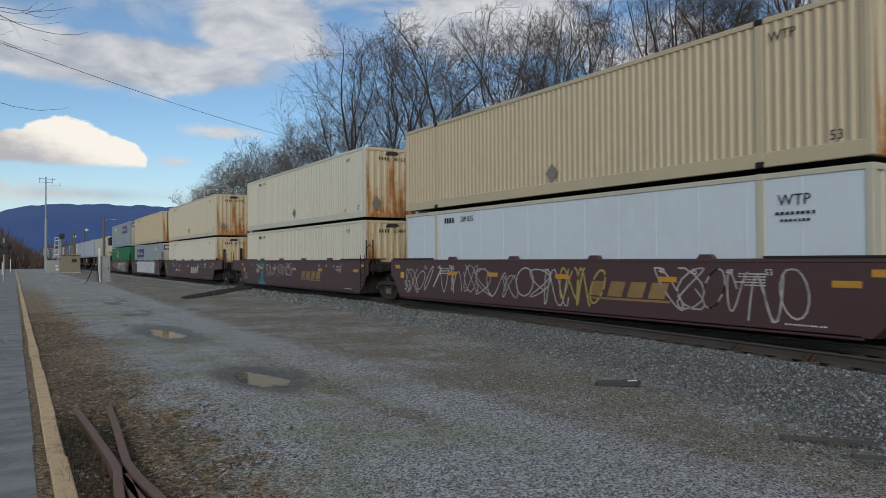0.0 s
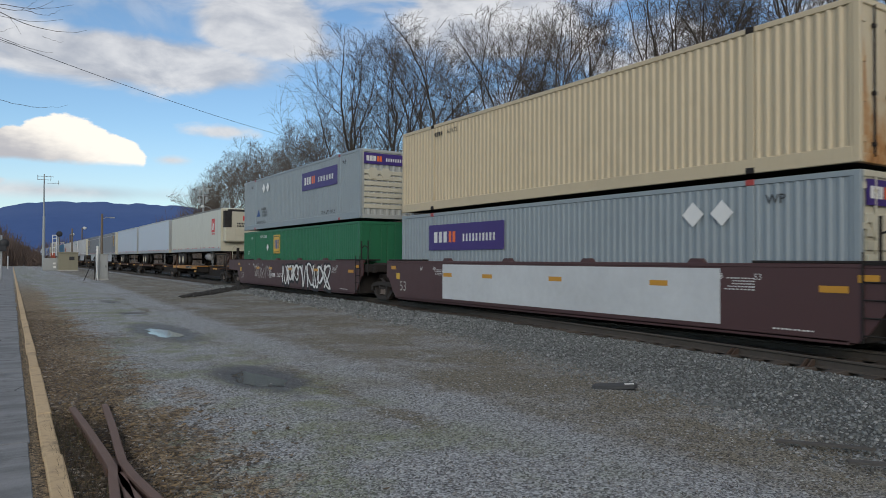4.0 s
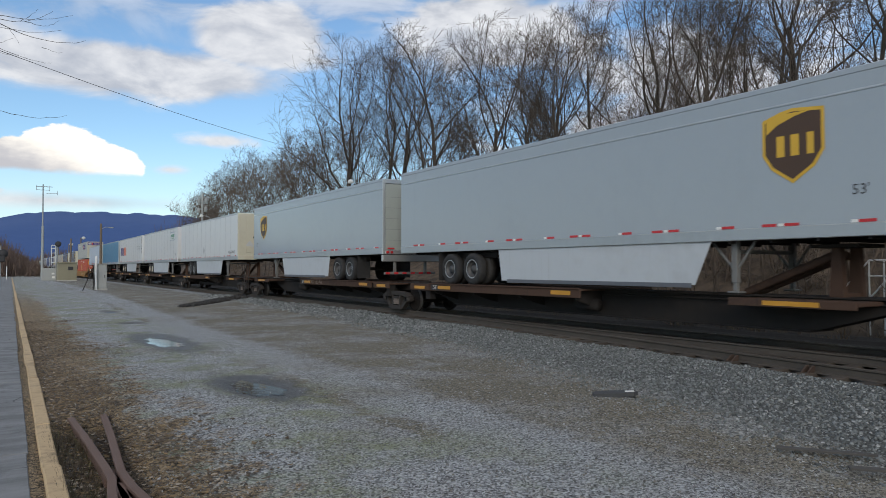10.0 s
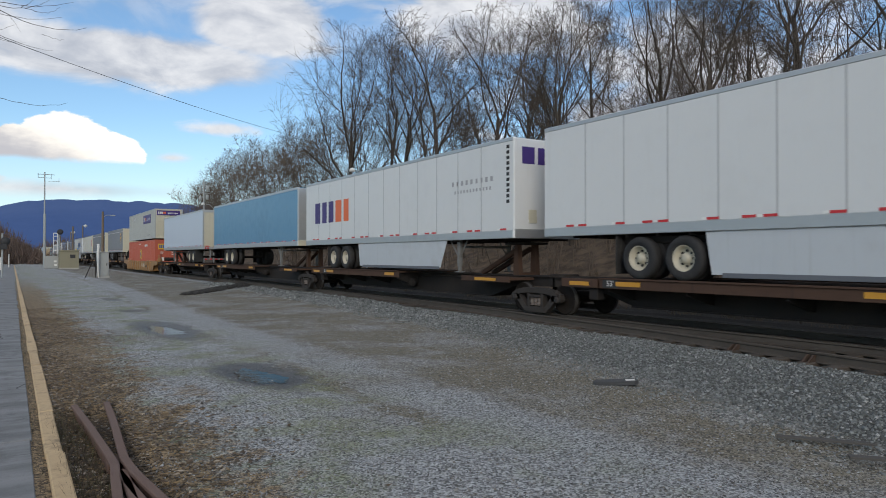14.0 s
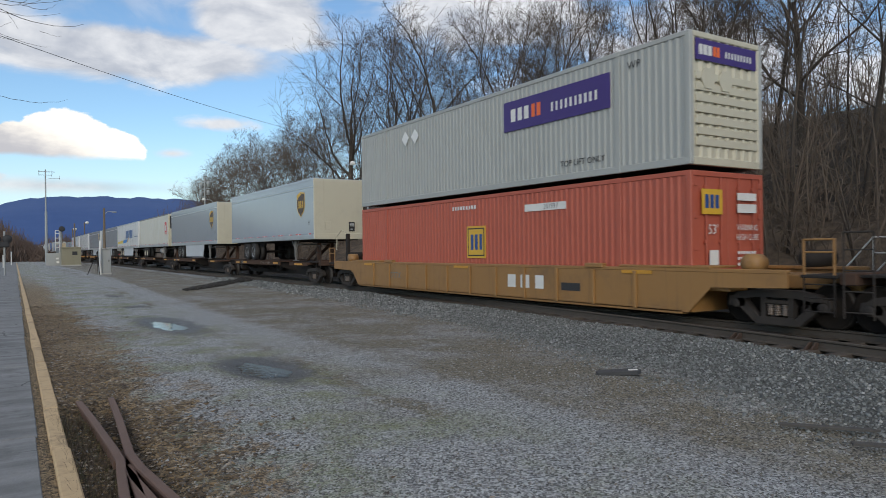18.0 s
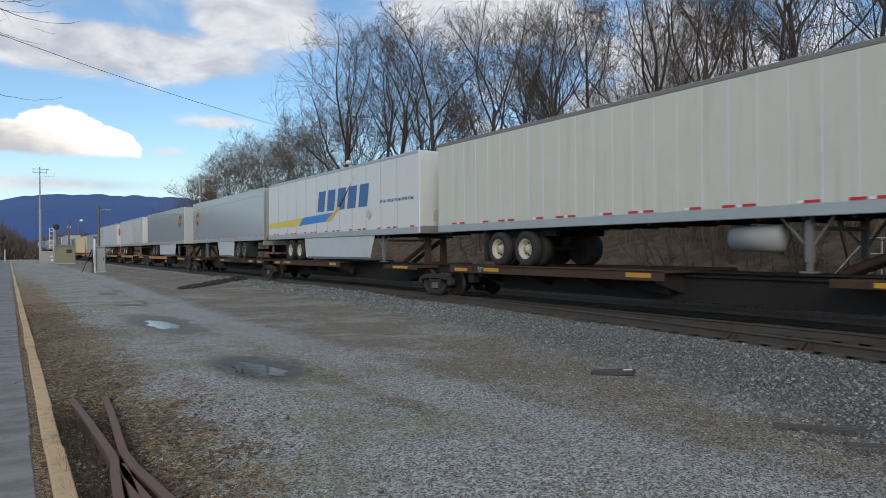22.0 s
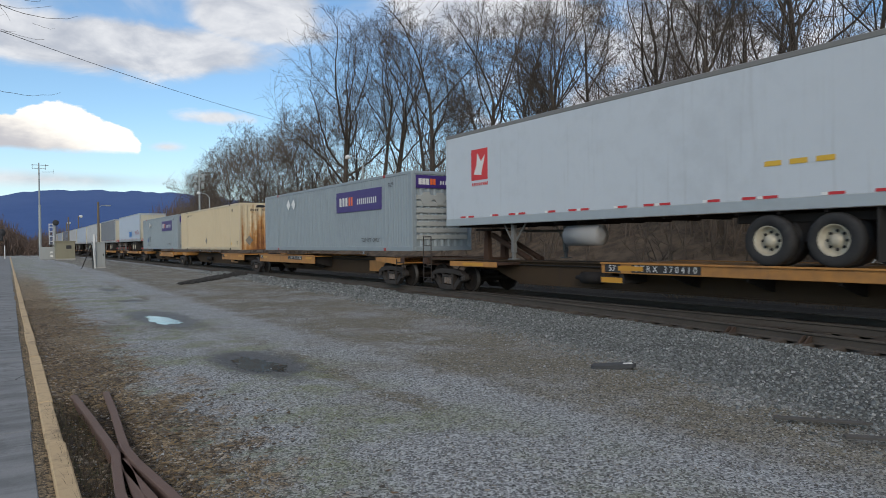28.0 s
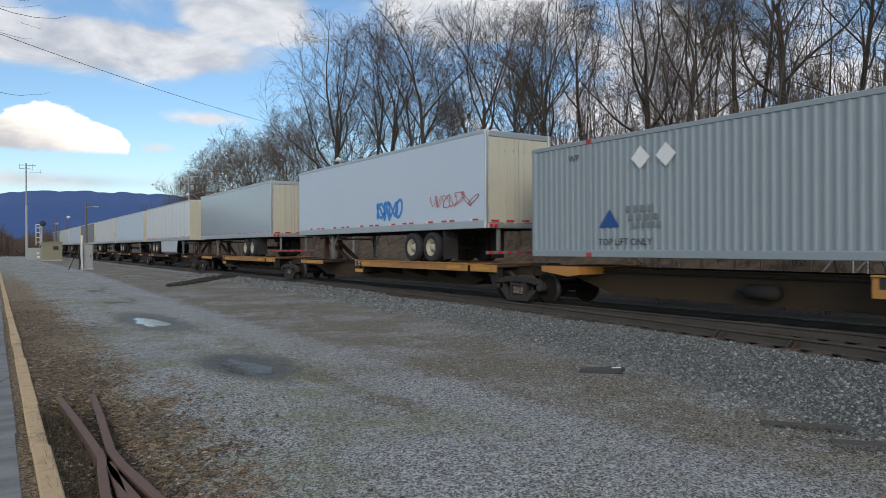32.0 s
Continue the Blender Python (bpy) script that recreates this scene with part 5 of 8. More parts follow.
        part("reflector", Geo().box(-W - 0.037, -W - 0.03, q0 + 0.05, q0 + 0.72, dt - 0.47, dt - 0.34), REFLECT, hang)
    if not box:
        ky, way = (1.0, 1) if wheels_at_rear else (L - 1.0, -1)
        hz = 2.30 - TOR
        hitch = part("hitch_stand", Geo().prism([(ky - 0.14, 1.0), (ky + 0.14, 1.0), (ky + 0.08, hz - 0.1), (ky - 0.08, hz - 0.1)], 0, -0.42, -0.26).prism([(ky - 0.14, 1.0), (ky + 0.14, 1.0), (ky + 0.08, hz - 0.1), (ky - 0.08, hz - 0.1)], 0, 0.26, 0.42).box(-0.42, 0.42, ky - 0.12, ky + 0.12, 1.0, 1.1), RUSTY, ob)
        part("hitch_plate", Geo().box(-0.5, 0.5, ky - 0.45, ky + 0.45, hz - 0.12, hz - 0.05, 0.01), DARK, hitch)
        a, b = Vector((0, ky + way * 0.1, hz - 0.25)), Vector((0, ky + way * 2.0, 1.05))
        for sx in (-0.22, 0.22):
            part("hitch_strut", Geo().tube(a + Vector((sx, 0, 0)), b + Vector((sx, 0, 0)), 0.09, 6), RUSTY, hitch)
        y0, y1 = sorted((ky - way * 0.8, ky + way * 1.7))
        led = part("side_ledge", Geo().box(-W + 0.02, -0.36, y0, y1, dt - 0.16, dt - 0.08, 0.01), RUSTY, ob)
        part("ledge_edge", Geo().box(-W - 0.01, -W + 0.03, y0, y1, dt - 0.22, dt - 0.06, 0.008), plat if yellow else RUSTY, led)
        reflector(ob, (y0 + y1) / 2 - 0.6, (y0 + y1) / 2 + 0.5, dt - 0.19, dt - 0.10, -W - 0.012)
    if box:
        for y0, y1 in ((0.6, 2.9), (L - 1.6, L - 0.2)):
            part("container_support", Geo().prism([(y0, dt + 0.0), (y1, dt + 0.0), (y1, dt - 0.14), (y0 + 0.4, dt - 0.26), (y0, dt - 0.2)], 0, -W + 0.02, W - 0.02), plat, ob, "yellow cross support under the container")
        part("web_panel", Geo().box(-0.4, -0.37, 3.6, 5.2, 0.42, 0.9, 0.01), plat, ob, "yellow-brown patch of the beam")
    cy = L * 0.45 if wheels_at_rear else L * 0.62
    part("brake_cylinder", Geo().lathe([(-0.4, 0.06), (-0.36, 0.16), (0.3, 0.16), (0.34, 0.08), (0.55, 0.05)], (-0.62, cy, 0.62), 1, 12), DARK, ob)
    part("brake_pipe", Geo().tube((-0.42, f + 1, 0.9), (-0.42, r - 1, 0.9), 0.022, 6), DARK, ob)
    for kind, ty, way in ((front_end, f, -1), (rear_end, r, 1)):
        if kind == "coupler":
            truck(ob, ty)
            part("end_sill", Geo().box(-W, W, *sorted((ty + way * 1.0, ty + way * 1.3)), 0.86, 1.08, 0.02), RUSTY, ob)
            part("end_deck", Geo().box(-W + 0.1, W - 0.1, *sorted((ty - way * 0.6, ty + way * 1.2)), 1.0, 1.05, 0.01), m, ob)
            coupler(ob, ty + way * 1.3, way)
            ys = sorted((ty + way * 0.72, ty + way * 1.22))
            ladder(ob, -W, ys[0], ys[1], 0.28, 1.0 if box else 1.75, 4, CAST)
            if not box:
                part("grab_iron", Geo().pipe([(-W, ys[0], 1.05), (-W, ys[0], 1.8), (-W, ys[1], 1.8), (-W, ys[1], 1.05)], 0.018, 6), CAST, ob)
        elif way > 0:
            truck(ob, ty)
            part("joint_casting", Geo().box(-0.3, 0.3, ty - 0.35, ty + 0.35, 0.7, 1.08, 0.05), DARK, ob)
    return ob


TANK = paint("tank_grey", (0.30, 0.30, 0.30), rough=0.6)
SKIRT = paint("pale_skirt", (0.50, 0.53, 0.56), rough=0.4, dirt=0.35, dirt_color=(0.3, 0.3, 0.29), streak=0.3, streak_color=(0.33, 0.33, 0.32))
LIP = paint("dark_grey_roof_rail", (0.20, 0.20, 0.19), rough=0.6)


def road_wheel(parent, x, y, z, rim, r=0.50, out=-1):
    """A dual trailer wheel pair, seen from the lot side."""
    tyre = Geo().lathe([(x + out * 0.0, 0.28), (x + out * 0.0, 0.44), (x + out * 0.03, r - 0.015), (x + out * 0.07, r), (x + out * 0.20, r), (x + out * 0.24, r - 0.02), (x + out * 0.265, 0.43), (x + out * 0.255, 0.295), (x + out * 0.2, 0.28)], (0, y, z), 0, 24, True, False)
    t = part("tyre", tyre, BLACK, parent)
    hub = Geo().lathe([(x + out * 0.245, 0.30), (x + out * 0.255, 0.275), (x + out * 0.16, 0.262), (x + out * 0.11, 0.22), (x + out * 0.10, 0.13), (x + out * 0.20, 0.11), (x + out * 0.215, 0.03), (x + out * 0.216, 0.001)], (0, y, z), 0, 20, True, False)
    part("rim", hub, rim, t)
    if rim is RIM_STEEL:
        part("rim_lip", Geo().lathe([(x + out * 0.25, 0.302), (x + out * 0.262, 0.29), (x + out * 0.25, 0.27)], (0, y, z), 0, 24, True, False), ALU, t)
    nuts = Geo()
    for i in range(8):
        w = i * math.pi / 4
        nuts.tube((x + out * 0.10, y + 0.17 * math.cos(w), z + 0.17 * math.sin(w)), (x + out * 0.135, y + 0.17 * math.cos(w), z + 0.17 * math.sin(w)), 0.03, 6)
    tagged(part("wheel_disc_detail", nuts, BLACK, t), kind="stuff")
    return t


def trailer(s, rear, nose_first=True, panel=None, end=None, seams=0.0, skirt=None, label="", top=5.28, floor=2.34, reefer=False, rim=None, grooves=0, seam_tone=0.44, tape=True, rail_lip=None, axles=None, far=False, group="trailers on the train"):
    """A highway semi-trailer. Leading end at s, trailing end at rear; nose_first: its nose leads, its wheels trail."""
    L = rear - s
    panel, rim = panel or WHITE, rim or RIM
    end = end or panel
    ob = rolling("semi_trailer", label, "trailer", s, group)
    z0, z1 = floor - TOR, top - TOR
    body = Geo()
    c = 0.05
    body.prism([(-W, z0 + 0.22), (-W, z1 - c), (-W + c, z1), (W - c, z1), (W, z1 - c), (W, z0 + 0.22)], 1, 0.03, L - 0.03)
    part("body", body, panel, ob)
    lip = rail_lip or ALU
    for x in (-1, 1):
        part("top_rail", Geo().box(*sorted((x * (W + 0.012), x * (W - 0.06))), 0.02, L - 0.02, z1 - 0.10, z1 + 0.012, 0.012), lip, ob)
        rail_ = part("bottom_rail", Geo().box(*sorted((x * (W + 0.014), x * (W - 0.05))), 0.02, L - 0.02, z0, z0 + 0.24, 0.014), ALU, ob)
        if x < 0 and not far:
            riv = Geo()
            n = int(L / 0.26)
            for i in range(n):
                y = 0.2 + i * 0.26
                riv.box(-W - 0.019, -W - 0.013, y - 0.014, y + 0.014, z0 + 0.03, z0 + 0.058)
            tagged(part("rivets", riv, ALU, rail_), kind="stuff")
    if seams and not far:
        n = int((L - 0.6) / seams)
        line = Geo().box(-W - 0.006, -W + 0.002, -0.022, 0.022, z0 + 0.24, z1 - 0.10, 0.002).mesh("seam")
        line.materials.append(mat("seam_line_%d" % round(seam_tone * 100), (seam_tone, seam_tone * 1.02, seam_tone * 1.04), 0.5))
        for i in range(1, n):
            part("seam_strip", line, None, ob, at=Matrix.Translation((0, 0.3 + i * (L - 0.6) / n, 0)))
    if grooves:
        part("folded_side", corrugated(0.2, L - 0.2, z0 + 0.24, z1 - 0.1, -W - 0.05, 0.045, (L - 0.4) / grooves), panel, ob)
    # underframe
    fl = Geo().box(-W + 0.1, W - 0.1, 0.06, L - 0.06, z0 + 0.04, z0 + 0.2)
    n = int(L / 0.9)
    for i in range(n):
        y = 0.5 + i * 0.9
        fl.box(-W + 0.06, W - 0.06, y - 0.03, y + 0.03, z0 - 0.05, z0 + 0.05)
    part("floor_frame", fl, DARK, ob)
    if axles is None:
        a = L - 4.55 if nose_first else 3.05
        axles = (a, a + 1.25)
    deck = 1.275 - TOR
    zc = deck + 0.50
    mid = sum(axles) / 2
    part("suspension", Geo().box(-0.95, -0.75, mid - 1.5, mid + 1.5, z0 - 0.22, z0 - 0.04, 0.02).box(0.75, 0.95, mid - 1.5, mid + 1.5, z0 - 0.22, z0 - 0.04, 0.02).tube((-1.0, axles[0], zc), (1.0, axles[0], zc), 0.07, 8).tube((-1.0, axles[1], zc), (1.0, axles[1], zc), 0.07, 8).box(-0.9, -0.8, mid - 0.5, mid + 0.5, zc - 0.05, z0 - 0.1, 0.02), DARK, ob)
    for a in axles:
        for x, out in ((-W + 0.26, -1), (-W + 0.62, -1), (W - 0.26, 1)):
            if x == -W + 0.62:
                part("tyre", Geo().lathe([(x, 0.3), (x, 0.48), (x + 0.05, 0.5), (x - 0.2, 0.5), (x - 0.25, 0.48), (x - 0.25, 0.3)], (0, a, zc), 0, 20), BLACK, ob)
            elif out < 0:
                road_wheel(ob, x, a, zc, rim)
            else:
                part("tyre", Geo().lathe([(x - 0.25, 0.1), (x - 0.25, 0.48), (x - 0.2, 0.5), (x + 0.2, 0.5), (x + 0.25, 0.48), (x + 0.25, 0.1)], (0, a, zc), 0, 20), BLACK, ob)
    way = 1 if nose_first else -1
    tail = L if nose_first else 0.0
    fy = mid + way * 1.35
    part("mud_flap", Geo().box(-W + 0.04, -W + 0.62, fy - 0.01, fy + 0.01, deck + 0.12, z0 + 0.02), BLACK, ob)
    part("mud_flap", Geo().box(W - 0.62, W - 0.04, fy - 0.01, fy + 0.01, deck + 0.12, z0 + 0.02), BLACK, ob)
    # landing gear
    gy = 3.2 if nose_first else L - 3.2
    gear = part("landing_gear", Geo().box(-W + 0.25, W - 0.25, gy - 0.04, gy + 0.04, z0 - 0.25, z0 - 0.17, 0.01), GEAR, ob)
    for x in (-W + 0.28, W - 0.28):
        part("leg", Geo().box(x - 0.065, x + 0.065, gy - 0.065, gy + 0.065, deck + 0.22, z0 + 0.02, 0.01).box(x - 0.045, x + 0.045, gy - 0.045, gy + 0.045, deck + 0.05, deck + 0.25, 0.006).box(x - 0.13, x + 0.13, gy - 0.13, gy + 0.13, deck + 0.01, deck + 0.05, 0.01), GEAR, gear)
        part("brace", Geo().tube((x, gy, deck + 0.45), (x, gy + way * 0.55, z0), 0.03, 6).tube((x, gy, deck + 0.45), (x, gy - way * 0.45, z0), 0.03, 6), GEAR, gear)
    if skirt:
        k0, k1 = skirt
        sl = 0.35
        part("side_skirt", Geo().prism([(k0, z0 + 0.01), (k1, z0 + 0.01), (k1 - (sl if not nose_first else 0.15), deck + 0.16), (k0 + (sl if nose_first else 0.15) * 1.2, deck + 0.16)], 0, -W + 0.03, -W + 0.05), SKIRT, ob, "pale aerodynamic side skirt")
        part("skirt_edge", Geo().box(-W + 0.025, -W + 0.055, k0 + 0.5, k1 - 0.4, deck + 0.10, deck + 0.20, 0.004), mat("grey_rubber", (0.12, 0.13, 0.15), 0.7), ob)
    # tape along the rail
    if tape and not far:
        pieces = []
        for m in (TAPE_RED, TAPE_WHITE):
            w = 0.3 if m is TAPE_RED else 0.12
            g = flat_shape(Geo(), [(0, z0 + 0.245), (w, z0 + 0.245), (w, z0 + 0.30), (0, z0 + 0.30)], -W - 0.008).mesh("reflective_tape")
            g.materials.append(m)
            pieces.append(g)
        n = int(L / 1.3)
        for i in range(n):
            y = 0.35 + i * (L - 0.7) / n
            part("reflective_tape", pieces[0], None, ob, at=Matrix.Translation((0, y, 0)))
            part("reflective_tape", pieces[1], None, ob, at=Matrix.Translation((0, y + 0.3, 0)))
            if i % 2:
                part("reflective_tape", pieces[0], None, ob, at=Matrix.Translation((0, y + 0.45, 0)))
    # leading end
    if nose_first:
        nose = part("nose_panel", Geo().box(-W + 0.06, W - 0.06, -0.005, 0.04, z0 + 0.1, z1 - 0.03, 0.01), end, ob)
        for x in (-W, W - 0.12):
            part("corner_post", Geo().box(x, x + 0.12, -0.012, 0.12, z0 + 0.02, z1, 0.03), end, ob)
        part("nose_sill", Geo().box(-W + 0.02, W - 0.02, -0.02, 0.03, z0, z0 + 0.28, 0.012), CREAM if end is not WHITE else ALU, ob)
        if reefer:
            u = part("refrigeration_unit", Geo().box(-W + 0.14, W - 0.12, -0.52, -0.01, z1 - 2.3, z1 - 0.05, 0.07), CREAM, ob, "white refrigeration unit")
            part("grille", Geo().box(-W + 0.12, -W + 0.6, -0.535, -0.1, z1 - 1.35, z1 - 0.2, 0.03).box(-W + 0.3, W - 0.25, -0.53, -0.4, z1 - 0.26, z1 - 0.1, 0.02), BLACK, u)
            slats = Geo()
            for i in range(12):
                slats.box(-W + 0.11, -W + 0.62, -0.545, -0.15, z1 - 1.28 + i * 0.09, z1 - 1.262 + i * 0.09)
            part("grille_louvre", slats, DARK, u)
            part("emblem", Geo().box(0.05, 0.35, -0.53, -0.52, z1 - 0.85, z1 - 0.55), LOGO_RED, u)
            part("lettering_strip", end_bars(end_bars(Geo(), -0.35, 0.75, z1 - 1.12, z1 - 1.0, 10, -0.527), -0.35, 0.75, z1 - 1.3, z1 - 1.18, 11, -0.527), STENCIL, u)
            part("access_panel", Geo().box(-0.45, 0.95, -0.535, -0.5, z1 - 1.9, z1 - 1.4, 0.01), CREAM, u)
            part("fuel_tank", Geo().lathe([(-0.55, 0.1), (-0.52, 0.27), (0.52, 0.27), (0.55, 0.1)], (-W + 0.4, gy + 1.1, z0 - 0.38), 1, 18), TANK, ob)
        else:
            box_ = part("connection_box", Geo().box(-0.75, -0.45, -0.03, 0.0, z0 + 0.45, z0 + 0.85, 0.01), CREAM, nose)
            part("connection_box", Geo().box(0.5, 0.82, -0.03, 0.0, z0 + 0.38, z0 + 0.85, 0.01), STENCIL, nose)
            part("coupling_head", Geo().box(0.56, 0.76, -0.05, -0.028, z0 + 0.62, z0 + 0.78, 0.01).box(0.58, 0.7, -0.045, -0.028, z0 + 0.45, z0 + 0.52, 0.01), ALU, nose)
            part("box_frame", Geo().box(0.46, 0.86, -0.022, 0.0, z0 + 0.34, z0 + 0.89, 0.006), CREAM, nose)
    else:
        part("door_frame", Geo().box(-W + 0.0, -W + 0.1, -0.02, 0.06, z0, z1, 0.012).box(W - 0.1, W, -0.02, 0.06, z0, z1, 0.012).box(-W + 0.1, W - 0.1, -0.02, 0.06, z1 - 0.18, z1, 0.012).box(-W + 0.1, W - 0.1, -0.02, 0.06, z0, z0 + 0.16, 0.012), ALU, ob)
        for k, (x0, x1) in enumerate(((-W + 0.11, -0.008), (0.008, W - 0.11))):
            d = part("door", Geo().box(x0, x1, 0.0, 0.04, z0 + 0.17, z1 - 0.19, 0.008), end, ob)
            if end is not ROLL_DOOR:
                for u in (0.55, 0.85) if k == 0 else (0.15, 0.45):
                    x = x0 + (x1 - x0) * u
                    part("lock_rod", Geo().tube((x, -0.02, z0 + 0.1), (x, -0.02, z1 - 0.15), 0.016, 6).box(x - 0.04, x + 0.04, -0.035, 0.01, z0 + 0.8, z0 + 0.86, 0.004).box(x - 0.04, x + 0.04, -0.035, 0.01, z1 - 0.6, z1 - 0.54, 0.004), ALU, d)
                for z in (z0 + 0.5, z0 + 1.2, z0 + 1.9, z0 + 2.5):
                    xh = x0 if k == 0 else x1
                    part("hinge", Geo().box(xh - 0.05, xh + 0.05, -0.02, 0.01, z, z + 0.08, 0.005), ALU, d)
        if end is ROLL_DOOR:
            for i in range(5):
                part("door_seam", Geo().box(-W + 0.12, W - 0.12, -0.006, 0.002, z0 + 0.55 + i * 0.42, z0 + 0.56 + i * 0.42), mat("seam_grey", (0.22, 0.24, 0.23), 0.6), ob)
            part("yellow_label", Geo().box(0.62, 0.95, -0.008, 0.0, z0 + 0.68, z0 + 1.02), GOLD, ob)
            part("bumper", Geo().box(-W, W, 0.0, 0.15, z0 - 0.28, z0 - 0.02, 0.02), ALU, ob)
        red = Geo()
        for i in range(4):
            end_bars(red, -W + 0.2 + i * 0.6, -W + 0.5 + i * 0.6, z0 + 0.2, z0 + 0.26, 1, -0.024, 1.0)
        part("reflective_tape", red, TAPE_RED, ob)
        g = part("underride_guard", Geo().box(-W + 0.15, W - 0.15, 0.1, 0.2, deck + 0.28, deck + 0.38, 0.01).box(-0.75, -0.65, 0.1, 0.2, deck + 0.3, z0 + 0.02, 0.008).box(0.65, 0.75, 0.1, 0.2, deck + 0.3, z0 + 0.02, 0.008), GEAR, ob)
        tp = Geo()
        end_bars(tp, -W + 0.18, W - 0.18, deck + 0.29, deck + 0.37, 6, 0.096, 0.5)
        part("reflective_tape", tp, TAPE_RED, g)
        for x in (-W + 0.2, -W + 0.38, W - 0.38, W - 0.2):
            part("tail_light", Geo().lathe([(-0.035, 0.05), (0.0, 0.06)], (x, -0.02, z0 + 0.08), 1, 10), TAPE_RED, ob)
    CONT[ob] = (z0, z1, L)
    return ob


def shield(ob, y, z, h):
    """Brown and gold shield emblem."""
    w = h * 0.42
    def outline(k):
        return [(y - w * k, z + h * 0.42 * k), (y - w * k, z - h * 0.12 * k), (y - w * 0.7 * k, z - h * 0.32 * k), (y, z - h * 0.52 * k), (y + w * 0.7 * k, z - h * 0.32 * k), (y + w * k, z - h * 0.12 * k), (y + w * k, z + h * 0.36 * k), (y + w * 0.4 * k, z + h * 0.44 * k), (y, z + h * 0.47 * k)]
    e = part("shield_emblem", flat_shape(Geo(), outline(1.0), -W - 0.012), GOLD, ob, "gold and brown shield emblem")
    part("shield_field", flat_shape(Geo(), outline(0.9), -W - 0.015), BROWN, e)
    g = Geo()
    flat_shape(g, [(y + w * 0.86, z + h * 0.16), (y + w * 0.86, z + h * 0.34), (y + w * 0.3, z + h * 0.41), (y - w * 0.6, z + h * 0.40), (y - w * 0.1, z + h * 0.36), (y + w * 0.5, z + h * 0.27)], -W - 0.018)
    part("shield_curve", g, GOLD, e)
    part("gold_print", side_bars(Geo(), y - w * 0.68, y + w * 0.72, z - h * 0.16, z + h * 0.12, 3, -W - 0.018, random.Random(1), 0.6), GOLD, e)


def red_logo(ob, y, z, size):
    e = part("emblem", flat_shape(Geo(), [(y - size * 0.45, z - size * 0.5), (y + size * 0.45, z - size * 0.5), (y + size * 0.45, z + size * 0.5), (y - size * 0.45, z + size * 0.5)], -W - 0.008), LOGO_RED, ob, "square red emblem")
    g = flat_shape(Geo(), [(y + size * 0.3, z - size * 0.3), (y - size * 0.1, z - size * 0.35), (y - size * 0.32, z + size * 0.3), (y - size * 0.1, z + size * 0.1), (y + size * 0.1, z + size * 0.38), (y + size * 0.15, z)], -W - 0.011)
    part("white_shape", g, STENCIL_W, e)
    part("lettering_strip", side_bars(Geo(), y - size * 0.45, y + size * 0.45, z - size * 0.68, z - size * 0.58, 9, -W - 0.008, random.Random(2)), LOGO_RED, ob)


WELLS = ((5.4, 3.3, 23.3), (25.0, 23.3, 43.1), (48.7, 46.6, 66.5), (68.1, 66.5, 86.1), (87.8, 86.1, 105.9))


